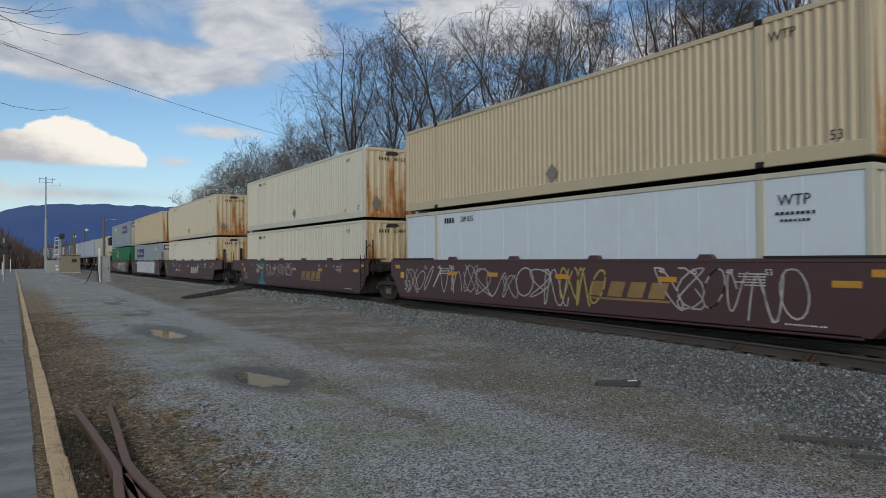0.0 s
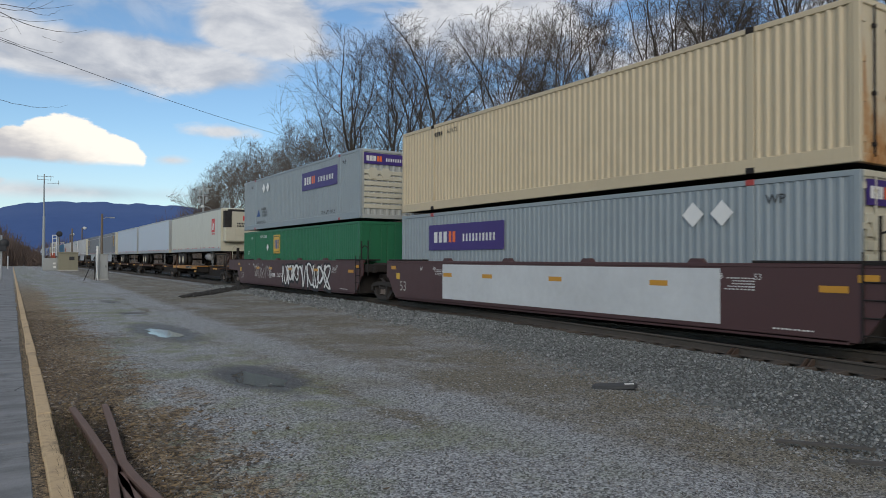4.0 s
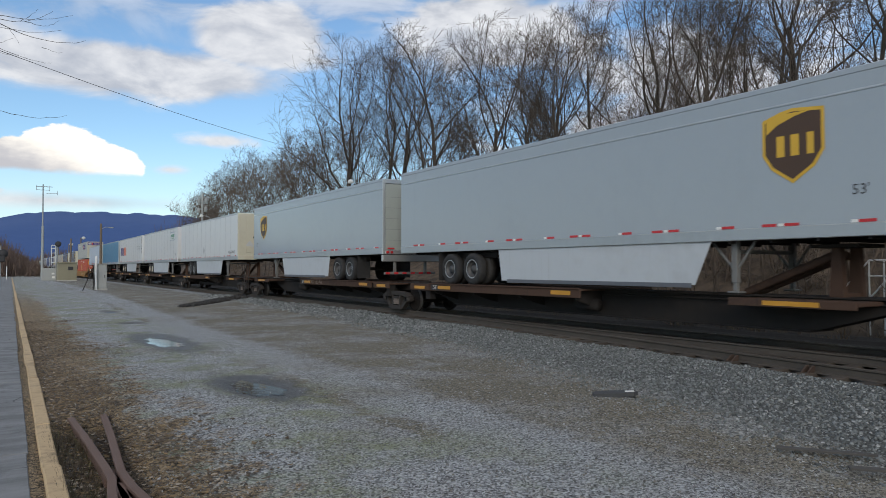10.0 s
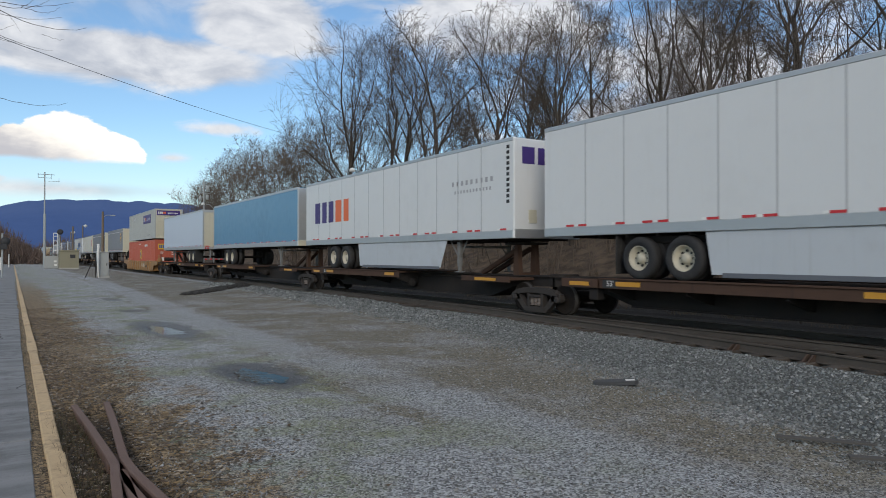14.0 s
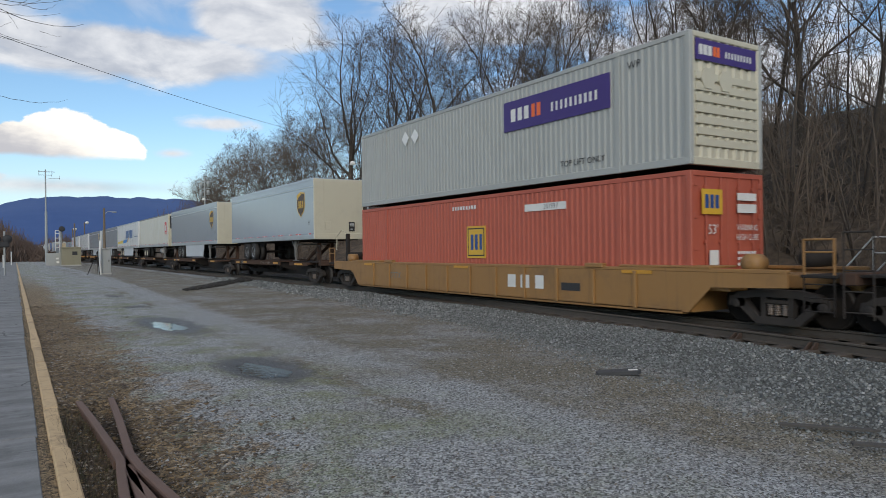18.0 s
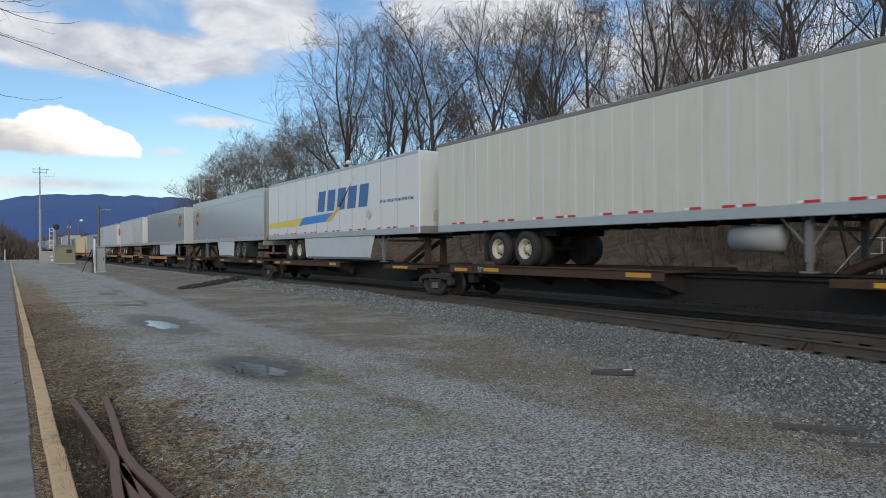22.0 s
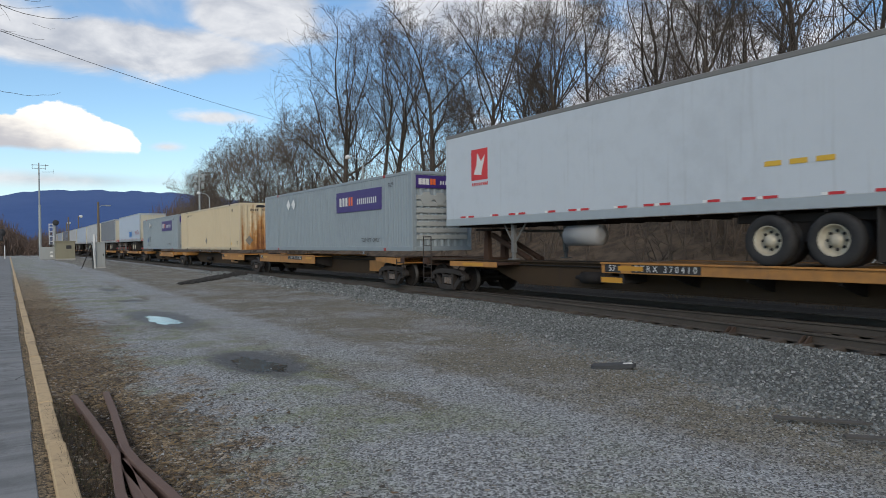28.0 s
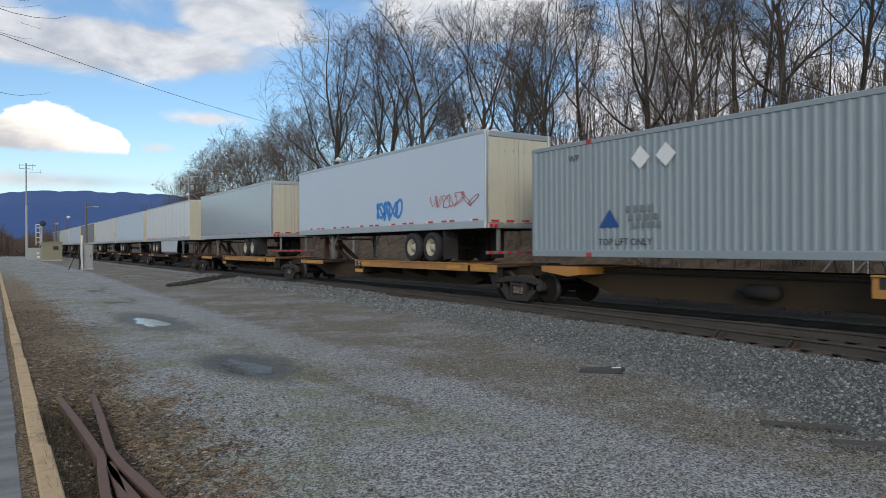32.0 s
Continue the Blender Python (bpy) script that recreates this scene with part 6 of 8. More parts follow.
def make_stacks():
    c = container(5.4, 0.62, LIGHT, CREAM, label="pale blue-white plated steel container in the well, streaked", trim=CREAM, plates=True)
    lettering("lift_mark", "WTP", 0.3, STENCIL, c, on_side(XS, 1.4, CONT[c][1] - 0.55))
    unit_number(c, "289 835", 12.2, CONT[c][1] - 0.35, 0.25, bars=4)
    part("lettering_strip", side_bars(side_bars(Geo(), 1.0, 1.8, CONT[c][1] - 0.82, CONT[c][1] - 0.76, 8, XS, random.Random(1)), 1.1, 1.7, CONT[c][1] - 0.95, CONT[c][1] - 0.9, 7, XS, random.Random(2)), STENCIL, c)
    c = container(5.4, 3.535, BEIGE, BEIGE_RUST, label="beige folded steel container on top, dirty and streaked", trim=BEIGE)
    lettering("lift_mark", "WTP", 0.26, STENCIL, c, on_side(XS, 1.6, CONT[c][1] - 0.42))
    lettering("length_mark", "53", 0.26, STENCIL, c, on_side(XS, 0.6, CONT[c][0] + 0.42))
    diamond(c, 8.1, CONT[c][0] + 0.55, 0.26, mat("grey_placard", (0.22, 0.2, 0.17), 0.6), "placard_holder")
    for s, low, high in ((25.0, ("604847", PALE), ("803625", PALE)), (48.7, ("612912", PALE), ("613981", paint("ivory_paint", (0.61, 0.55, 0.41), streak=0.35, streak_color=(0.40, 0.34, 0.23))))):
        for floor, (num, p) in ((0.62, low), (3.535, high)):
            ob = container(s, floor, p, BEIGE_RUST, label="cream folded steel container with rusty stained end" + (", stacked" if floor > 1 else ", in the well"))
            beige_marks(ob, num)
    c = container(68.1, 0.62, BLUE_GREY, CREAM, label="blue-grey folded steel container with a purple sign panel", doors=True)
    purple_sign_marks(c, True, True)
    c = container(68.1, 3.535, BEIGE, BEIGE_RUST, label="beige folded steel container with door rods on its end", doors=True)
    unit_number(c, "601672", 12.8, CONT[c][1] - 0.36, 0.22, bars=4)
    c = container(87.8, 0.62, GREEN, GREEN, label="dark green folded steel container with yellow panel", doors=True)
    z0, z1, L = CONT[c]
    lettering("number", "EMHU 276855", 0.2, STENCIL_W, c, on_side(XS, L - 3.7, z1 - 0.34))
    lettering("lift_mark", "WTP", 0.2, STENCIL_W, c, on_side(XS, L - 1.6, z1 - 0.4))
    lettering("length_mark", "53'", 0.28, STENCIL_W, c, on_side(XS, L - 1.0, z0 + 1.55))
    diamond(c, L - 4.5, z0 + 1.85, 0.2, TAPE_WHITE)
    yellow_sign(c, 10.2, z0 + 2.0, 1.0)
    c = container(87.8, 3.535, BLUE_GREY, GREY, label="blue-grey folded steel container with purple panel, stacked on green", doors=False)
    purple_sign_marks(c)
    rail_marks(c)
    names = ({"logo": 1, "gold": 1, "tags": ((1.0, 4.4, 0.35, 1.35, -1.524, SPRAY, 1, 6, 0.034), (7.4, 12.0, 0.35, 1.4, -1.524, SPRAY, 2, 7, 0.034), (6.0, 7.5, 0.4, 1.4, -1.525, mat("faded_yellow_spray", (0.40, 0.32, 0.08), 0.7), 3, 3, 0.05), (12.2, 15.6, 0.4, 1.35, -1.524, SPRAY, 4, 6, 0.034))},
             {"logo": 1, "gold": 1, "tags": ((8.0, 11.8, 0.7, 1.4, -1.524, SPRAY, 5, 6, 0.03),)},
             {"logo": 1, "number": "256275", "number_y": 5.4, "tags": ()},
             {"number": "", "tags": ()},
             {"number": "256275", "number_y": 7.0, "tags": ((2.5, 8.5, 0.22, 1.42, -1.5222, STENCIL, 8, 9, 0.26), (2.5, 8.5, 0.3, 1.4, -1.524, STENCIL_W, 8, 9, 0.09), (10.4, 13.2, 0.55, 1.25, -1.524, SPRAY, 9, 9, 0.035))})
    for i, (s, a, b) in enumerate(WELLS):
        ob = well_car(s, 16.15, a, b, "coupler" if i in (0, 2) else "joint", "coupler" if i in (1, 4) else "joint", names[i])
        if i == 1:
            teal = part("teal_tag", flat_shape(Geo(), [(13.05, 1.42), (12.2, 1.42), (12.23, 1.2), (12.46, 0.98), (12.52, 0.62), (12.05, 0.32), (12.0, 0.22), (13.4, 0.22), (13.3, 0.34), (12.8, 0.62), (12.83, 0.95), (13.02, 1.15)], -1.524), mat("teal_spray", (0.035, 0.24, 0.25), 0.6, 0, 0.4, 5), ob, "teal sprayed cup-shaped tag")
            for cy, cz, r in ((12.65, 1.12, 0.17), (12.68, 0.5, 0.1)):
                part("tag_ring", Geo().lathe([(-1.5265, r), (-1.5265, r * 0.72)], (0, cy, cz), 0, 18, False, False), STENCIL, teal)
            part("tag_line", flat_shape(flat_shape(Geo(), [(12.98, 1.36), (12.26, 1.36), (12.26, 1.33), (12.98, 1.33)], -1.5265), [(13.22, 0.3), (12.66, 0.6), (12.12, 0.3), (12.12, 0.27), (12.66, 0.56), (13.22, 0.27)], -1.5265), STENCIL, teal)
            scrawl(ob, 13.15, 13.7, 0.85, 1.05, -1.524, SPRAY, 14, 4, 0.025)
        if i == 3:
            part("fresh_paint_patch", Geo().box(-1.528, -1.522, 2.6, 13.0, 0.32, 1.44), mat("pale_primer", (0.55, 0.57, 0.58), 0.7, 0, 0.2), ob, "pale grey painted-over patch")


def yellow_sign(ob, y, z, size):
    e = part("sign_panel", Geo().box(XS - 0.01, XS + 0.01, y - size / 2, y + size / 2, z - size * 0.5, z + size * 0.5), GOLD, ob, "yellow sign panel")
    part("sign_field", Geo().box(XS - 0.013, XS, y - size * 0.44, y + size * 0.44, z - size * 0.44, z + size * 0.44), STENCIL, e)
    part("sign_inner", Geo().box(XS - 0.016, XS, y - size * 0.4, y + size * 0.4, z - size * 0.4, z + size * 0.4), GOLD, e)
    part("dark_print", side_bars(Geo(), y - size * 0.34, y + size * 0.36, z - size * 0.24, z + size * 0.24, 3, XS - 0.019, random.Random(3), 0.75), NAVY, e)


ROLL_DOOR = paint("grey_green_roll_door", (0.34, 0.37, 0.345), rough=0.55)
NOSE_GREY = paint("pale_grey_nose", (0.50, 0.52, 0.52), rough=0.5)


def make_trailers():
    # T1 to T5, one five-unit spine car
    t = trailer(109.3, 125.4, True, paint("ivory_panel", (0.60, 0.595, 0.52), rough=0.4, vary=0.16, dirt=0.25, streak=0.5, streak_at=(0.5, 0.8), streak_width=4.0, streak_color=(0.42, 0.40, 0.33)), CREAM, 0.0, reefer=True, label="white refrigerated trailer with a red square emblem", rail_lip=LIP)
    red_logo(t, 2.0, 4.15 - TOR, 0.95)
    trailer(126.6, 142.8, True, BLUEWHITE, ALU, label="plain cool-white trailer with an aluminium nose")
    trailer(144.0, 158.7, True, BLUEWHITE, ALU, label="plain cool-white trailer, shorter, with an aluminium nose")
    for s, r, nose, y, sk, h, lab in ((161.0, 177.8, True, 1.8, (3.6, 10.9), 1.5, "grey trailer with a gold shield emblem and white skirt"), (179.2, 195.4, False, 14.4, (5.2, 11.4), 1.42, "grey trailer seen from its doors, with a gold shield emblem"),
                                      (310.15, 324.3, True, 1.7, None, 1.35, "short grey trailer with a gold shield emblem"), (327.8, 343.5, True, 1.55, (3.9, 10.1), 1.35, "grey trailer with a gold shield emblem and white skirt"),
                                      (378.45, 395.1, False, 15.25, (5.85, 9.75), 1.35, "grey trailer with closed grey doors and a gold shield emblem"), (397.95, 414.2, True, 1.57, (3.3, 10.25), 1.35, "grey trailer with a gold shield emblem and pale skirt")):
        t = trailer(s, r, nose, SILVER, ROLL_DOOR if not nose else (NOSE_GREY if s > 390 else CREAM), skirt=sk, label=lab, rim=RIM_STEEL, rail_lip=SILVER, axles=(3.7, 4.95) if s == 378.45 else None)
        shield(t, y, (4.12 if s < 390 else 4.2) - TOR, h * 0.95)
        part("side_moulding", Geo().box(-W - 0.012, -W + 0.01, 0.1, r - s - 0.1, 5.28 - TOR - 0.42, 5.28 - TOR - 0.38, 0.004), ALU, t)
        lettering("length_mark", "53'", 0.26, STENCIL, t, on_side(XS, 0.6 if nose else r - s - 0.7, 3.15 - TOR))
        if s > 390:
            lettering("number", "181387", 0.16, STENCIL, t, on_end(0.1, -0.012, 4.95 - TOR))
    for i, (s, r) in enumerate(((198.6, 214.7), (216.0, 232.0), (233.2, 249.4))):
        t = trailer(s, r, True, WHITE, CREAM if i == 0 else WHITE, 1.22, skirt=(3.6, 10.9 if i < 2 else 10.4), rim=RIM_STEEL if i == 0 else RIM, label=("white plate trailer with seams, skirt and black numbers", "white plate trailer with a framed green emblem", "white plate trailer with large purple and orange shapes")[i])
        z0, z1, L = CONT[t]
        if i == 0:
            lettering("number", "MEGZ-268615", 0.24, STENCIL, t, on_side(XS, 1.4, z0 + 0.5))
            diamond(t, 8.45, z0 + 0.75, 0.3, mat("pale_placard", (0.48, 0.49, 0.49), 0.5))
            lettering("number", "MEGZ", 0.2, STENCIL, t, on_end(0.75, -0.01, z1 - 0.45))
            lettering("number", "268615", 0.2, STENCIL, t, on_end(0.75, -0.01, z1 - 0.68))
            e = Geo()
            e.add([(-0.55, -0.024, z0 + 0.62), (-0.3, -0.024, z0 + 0.92), (-0.55, -0.024, z0 + 1.22), (-0.8, -0.024, z0 + 0.92)], [(0, 1, 2, 3)])
            part("placard", e, mat("pale_placard", (0.48, 0.49, 0.49), 0.5), t)
            part("label_strip", Geo().box(-0.35, 0.15, -0.01, 0.0, z0 + 1.35, z0 + 1.47), STENCIL, t)
        elif i == 1:
            fr = part("framed_emblem", Geo().box(XS - 0.004, XS, 1.0, 2.9, z1 - 1.05, z1 - 0.35), NAVY, t, "framed green and white emblem")
            part("emblem_field", Geo().box(XS - 0.007, XS, 1.03, 2.87, z1 - 1.02, z1 - 0.38), WHITE, fr)
            part("green_print", side_bars(Geo(), 1.25, 2.7, z1 - 0.78, z1 - 0.55, 7, XS - 0.01, random.Random(5), 0.8), LOGO_GREEN, fr)
            part("lettering_strip", side_bars(Geo(), 1.4, 2.3, z1 - 0.92, z1 - 0.86, 10, XS - 0.01, random.Random(6)), LOGO_GREEN, fr)
            lettering("length_mark", "53'", 0.26, STENCIL, t, on_side(XS, 0.75, z0 + 0.65))
        else:
            g = side_bars(Geo(), 12.9, 15.2, z0 + 1.0, z0 + 1.95, 3, XS, random.Random(7), 0.85)
            part("purple_print", g, PURPLE, t)
            part("orange_print", side_bars(Geo(), 11.3, 12.8, z0 + 1.0, z0 + 1.95, 2, XS, random.Random(8), 0.85), ORANGE, t)
            part("lettering_strip", side_bars(side_bars(Geo(), 1.0, 3.4, z0 + 1.75, z0 + 1.9, 9, XS, random.Random(2), 0.5), 1.1, 3.2, z0 + 1.5, z0 + 1.6, 12, XS, random.Random(2), 0.5), mat("grey_print", (0.35, 0.35, 0.36), 0.5), t)
            col = Geo()
            for k in range(11):
                flat_shape(col, [(0.2, z1 - 0.3 - k * 0.16), (0.34, z1 - 0.3 - k * 0.16), (0.34, z1 - 0.2 - k * 0.16), (0.2, z1 - 0.2 - k * 0.16)], XS)
            part("lettering_strip", col, STENCIL, t)
            part("purple_print", end_bars(Geo(), -W + 0.3, W - 0.5, z1 - 0.75, z1 - 0.25, 3, -0.012, 0.8), PURPLE, t)
    trailer(250.4, 266.7, True, BLUE, ALU, label="plain worn blue trailer with an aluminium nose")
    trailer(269.85, 284.4, False, BLUEWHITE, CREAM, label="plain cool-white trailer with cream doors and red tape")
    t = trailer(344.8, 360.5, True, MATS["ivory_panel"], CREAM, 0.61, reefer=True, label="white refrigerated trailer with fine seams and a red square emblem", rail_lip=LIP, seam_tone=0.6)
    red_logo(t, 1.15, 4.1 - TOR, 0.95)
    t = trailer(361.6, 377.7, True, WHITE, WHITE, 1.22, skirt=(3.5, 10.9), label="white trailer with slanted blue shapes and a yellow and blue stripe")
    z0, z1, L = CONT[t]
    for k in range(5):
        y = 9.2 - k * 1.08
        part("blue_shape", flat_shape(Geo(), [(y, z0 + 1.18), (y - 0.8, z0 + 1.18), (y - 1.0, z0 + 2.1), (y - 0.2, z0 + 2.1)], XS - 0.004), mat("swoosh_blue", (0.03, 0.12, 0.33), 0.4), t, "slanted dark blue shape")
    part("yellow_stripe", flat_shape(Geo(), [(L - 0.05, z0 + 0.62), (11.6, z0 + 0.62), (11.0, z0 + 1.0), (L - 0.05, z0 + 0.86)], XS - 0.001), mat("yellow_print", (0.72, 0.55, 0.08), 0.45), t)
    part("blue_stripe", flat_shape(Geo(), [(11.6, z0 + 0.62), (8.2, z0 + 0.72), (7.0, z0 + 1.1), (11.0, z0 + 1.0)], XS - 0.002), SKYBLUE, t)
    part("gold_tail", flat_shape(Geo(), [(8.3, z0 + 0.70), (7.7, z0 + 0.70), (6.6, z0 + 1.3), (6.9, z0 + 1.3)], XS - 0.006), GOLD, t)
    part("dark_blade", flat_shape(Geo(), [(6.9, z0 + 1.3), (6.6, z0 + 1.3), (5.1, z0 + 2.6), (5.6, z0 + 2.2)], XS - 0.006), STENCIL, t)
    part("lettering_strip", side_bars(Geo(), 0.4, 3.0, z0 + 1.24, z0 + 1.35, 24, XS, random.Random(2), 0.6), NAVY, t)
    diamond(t, 3.9, z0 + 0.85, 0.24, mat("pale_placard", (0.48, 0.49, 0.49), 0.5))
    trailer(416.6, 432.5, True, WHITE, WHITE, 0.62, label="white panelled trailer with dark upright seams", seam_tone=0.09)
    t = trailer(436.4, 452.0, False, paint("worn_white_panel", (0.55, 0.59, 0.63), rough=0.4, dirt=0.3, streak=0.45, streak_color=(0.36, 0.37, 0.37), streak_width=9.0), WHITE, 0.0, rail_lip=LIP, label="white trailer with red square emblems on side and doors")
    red_logo(t, 13.7, 4.2 - TOR, 0.95)
    for y in (3.0, 3.5, 4.0):
        part("yellow_label", Geo().box(XS - 0.004, XS, y, y + 0.34, 3.2 - TOR, 3.3 - TOR), GOLD, t)
    part("emblem", Geo().box(-0.95, -0.3, -0.03, -0.02, 3.75 - TOR, 4.65 - TOR), LOGO_RED, t, "square red emblem")
    part("fuel_tank", Geo().lathe([(-0.6, 0.1), (-0.57, 0.27), (0.57, 0.27), (0.6, 0.1)], (-W + 0.4, 9.6, 2.34 - TOR - 0.38), 1, 18), TANK, t)
    t = trailer(510.0, 524.6, False, BLUEWHITE, CREAM, label="faded blue-white trailer with graffiti and yellowed doors")
    scrawl(t, 4.9, 6.7, 2.8 - TOR, 3.5 - TOR, -W - 0.01, SKYBLUE, 21, 4, 0.11)
    scrawl(t, 0.4, 3.0, 3.05 - TOR, 3.5 - TOR, -W - 0.01, mat("faded_red_spray", (0.45, 0.16, 0.16), 0.6), 22, 7, 0.03)
    trailer(528.3, 542.3, False, SILVER, CREAM, label="grey trailer with a yellow placard")
    trailer(545.2, 561.4, True, WHITE, CREAM, 1.22, skirt=(4, 10), label="white trailer with skirt and cream nose")
    for k in range(6):
        s = 562.7 + k * 17.3
        trailer(s, s + 16.1, True, (BLUEWHITE, WHITE, SILVER)[k % 3], CREAM, label=("cool-white", "white", "grey")[k % 3] + " trailer far back in the train", far=True, top=5.25)


def make_spines():
    groups = (
        ((109.3, 125.4, 1), (126.6, 142.8, 1), (144.0, 158.7, 1), (161.5, 177.8, 1), (179.2, 195.4, 0)),
        ((198.6, 214.7, 1), (216.0, 232.0, 1), (233.2, 249.4, 1), (250.4, 266.7, 1), (269.85, 284.4, 0)),
        ((310.9, 324.3, 1), (327.8, 343.5, 1), (344.8, 360.5, 1), (361.6, 377.7, 1), (379.1, 395.1, 0)),
        ((397.95, 414.2, 1), (416.6, 432.5, 1), (436.4, 452.0, 0)),
        ((454.0, 470.15, 2), (474.7, 490.8, 2), (492.0, 508.0, 2), (510.0, 524.6, 0), (528.3, 542.3, 0)),
        ((545.2, 561.4, 1), (562.7, 578.8, 1), (580.0, 596.1, 1), (597.3, 613.4, 1), (614.6, 630.7, 1), (631.9, 648.0, 1), (649.2, 665.3, 1)),
    )
    numbers = {109.3: "TTAX 653796", 379.1: "TTAX 553684", 436.4: "TTRX 370410", 179.2: "TTAX 653796", 269.85: "TTAX 353037", 310.9: "TTAX 653684", 454.0: "TTRX 558700"}
    for gi, units in enumerate(groups):
        for i, (s, r, kind) in enumerate(units):
            first, last = i == 0, i == len(units) - 1
            a = (s + 1.9 if kind == 2 else s - 0.25) if first else (units[i - 1][1] + s) / 2
            b = r + 0.25 if last else (r + units[i + 1][0]) / 2
            spine_car(s, r - s, a, b, "coupler" if first else "joint", "coupler" if last else "joint", kind == 1, yellow=gi in (3, 4), number=numbers.get(s, ""), box=kind == 2)


def make_boxes():
    c = container(454.0, 1.52, BLUE_GREY, BLUE_GREY, label="blue-grey folded steel container with a purple sign panel")
    purple_sign_marks(c, False)
    c = container(474.7, 1.52, BEIGE, BEIGE_RUST, label="beige folded steel container with rust-stained end")
    beige_marks(c, "604248")
    c = container(492.0, 1.52, BLUE_GREY, BLUE_GREY, label="blue-grey folded steel container with purple sign panel and white placards")
    purple_sign_marks(c, False)
    rail_marks(c)
    c = container(288.9, 0.66, RED, RED, L=16.15, label="orange-red folded steel container in a yellow well car", doors=True)
    z0, z1, L = CONT[c]
    yellow_sign(c, 8.0, z0 + 1.35, 1.0)
    part("number_panel", Geo().box(XS - 0.004, XS, 3.9, 5.6, z1 - 0.62, z1 - 0.42), STENCIL_W, c)
    lettering("number", "201997", 0.2, STENCIL, c, on_side(XS - 0.008, 4.5, z1 - 0.52))
    part("lettering_strip", side_bars(Geo(), 8.0, 9.4, z1 - 0.4, z1 - 0.28, 9, XS, random.Random(2)), STENCIL_W, c)
    e = part("sign_panel", Geo().box(-1.0, -0.3, -0.05, -0.04, z1 - 0.95, z1 - 0.4), GOLD, c, "yellow sign panel")
    part("dark_print", end_bars(Geo(), -0.9, -0.38, z1 - 0.82, z1 - 0.52, 3, -0.054), NAVY, e)
    part("number_panel", Geo().box(0.25, 0.95, -0.05, -0.04, z1 - 0.62, z1 - 0.45).box(0.25, 0.95, -0.05, -0.04, z1 - 0.9, z1 - 0.7), STENCIL_W, c)
    lettering("length_mark", "53'", 0.3, STENCIL_W, c, on_end(-0.62, -0.045, z0 + 1.5))
    for k, txt in enumerate(("WARNING", "HIGH CUBE")):
        lettering("notice", txt, 0.19, STENCIL_W, c, on_end(0.62, -0.045, z0 + 1.55 - k * 0.22), 0.85)
    part("lettering_strip", end_bars(end_bars(end_bars(Geo(), 0.25, 0.95, z0 + 0.95, z0 + 1.02, 7, -0.045), 0.25, 0.95, z0 + 0.82, z0 + 0.89, 8, -0.045), 0.25, 0.9, z0 + 0.69, z0 + 0.76, 7, -0.045), STENCIL_W, c)
    part("label_plate", Geo().box(-0.75, -0.45, -0.05, -0.04, z0 + 0.72, z0 + 1.05), STENCIL_W, c)
    c = container(288.9, 3.575, GREY, CREAM, L=16.15, label="grey folded steel container stacked on an orange-red one")
    purple_sign_marks(c)
    well_car(288.9, 16.15, 287.1, 307.0, "coupler", "coupler", {}, yellow=True)


make_stacks()
make_trailers()
make_boxes()
make_spines()

# ---- trees ----
BARK = mat("bark", (0.07, 0.057, 0.046), 0.95, 0, 0.5, 6, bump=0.01, bump_scale=14)
BRUSH = mat("brush_stems", (0.145, 0.115, 0.09), 0.95, 0, 0.6, 1.5)
FINE = mat("fine_twig_bark", (0.135, 0.108, 0.085), 0.95, 0, 0.3, 3)
TWIG = mat("twig_bark", (0.085, 0.067, 0.052), 0.95, 0, 0.3, 3)


def limb_maker(rng):
    def limb(geo, p, d, length, r, r_end, segs, n, curl, up):
        pts = [(p.copy(), r)]
        q, w = p.copy(), d.normalized()
        for i in range(segs):
            w = (w + Vector((rng.uniform(-1, 1), rng.uniform(-1, 1), rng.uniform(-1, 1))) * curl + Vector((0, 0, up))).normalized()
            q = q + w * (length / segs)
            pts.append((q.copy(), r + (r_end - r) * (i + 1) / segs))
        for i in range(segs):
            geo.tube(pts[i][0], pts[i + 1][0], pts[i][1], n, pts[i + 1][1], caps=False, smooth=n > 3)
        return pts
    return limb


def along(pts, u):
    k = min(len(pts) - 2, int(u * (len(pts) - 1)))
    f = u * (len(pts) - 1) - k
    return pts[k][0].lerp(pts[k + 1][0], f), (pts[k + 1][0] - pts[k][0]).normalized(), pts[k][1] + (pts[k + 1][1] - pts[k][1]) * f


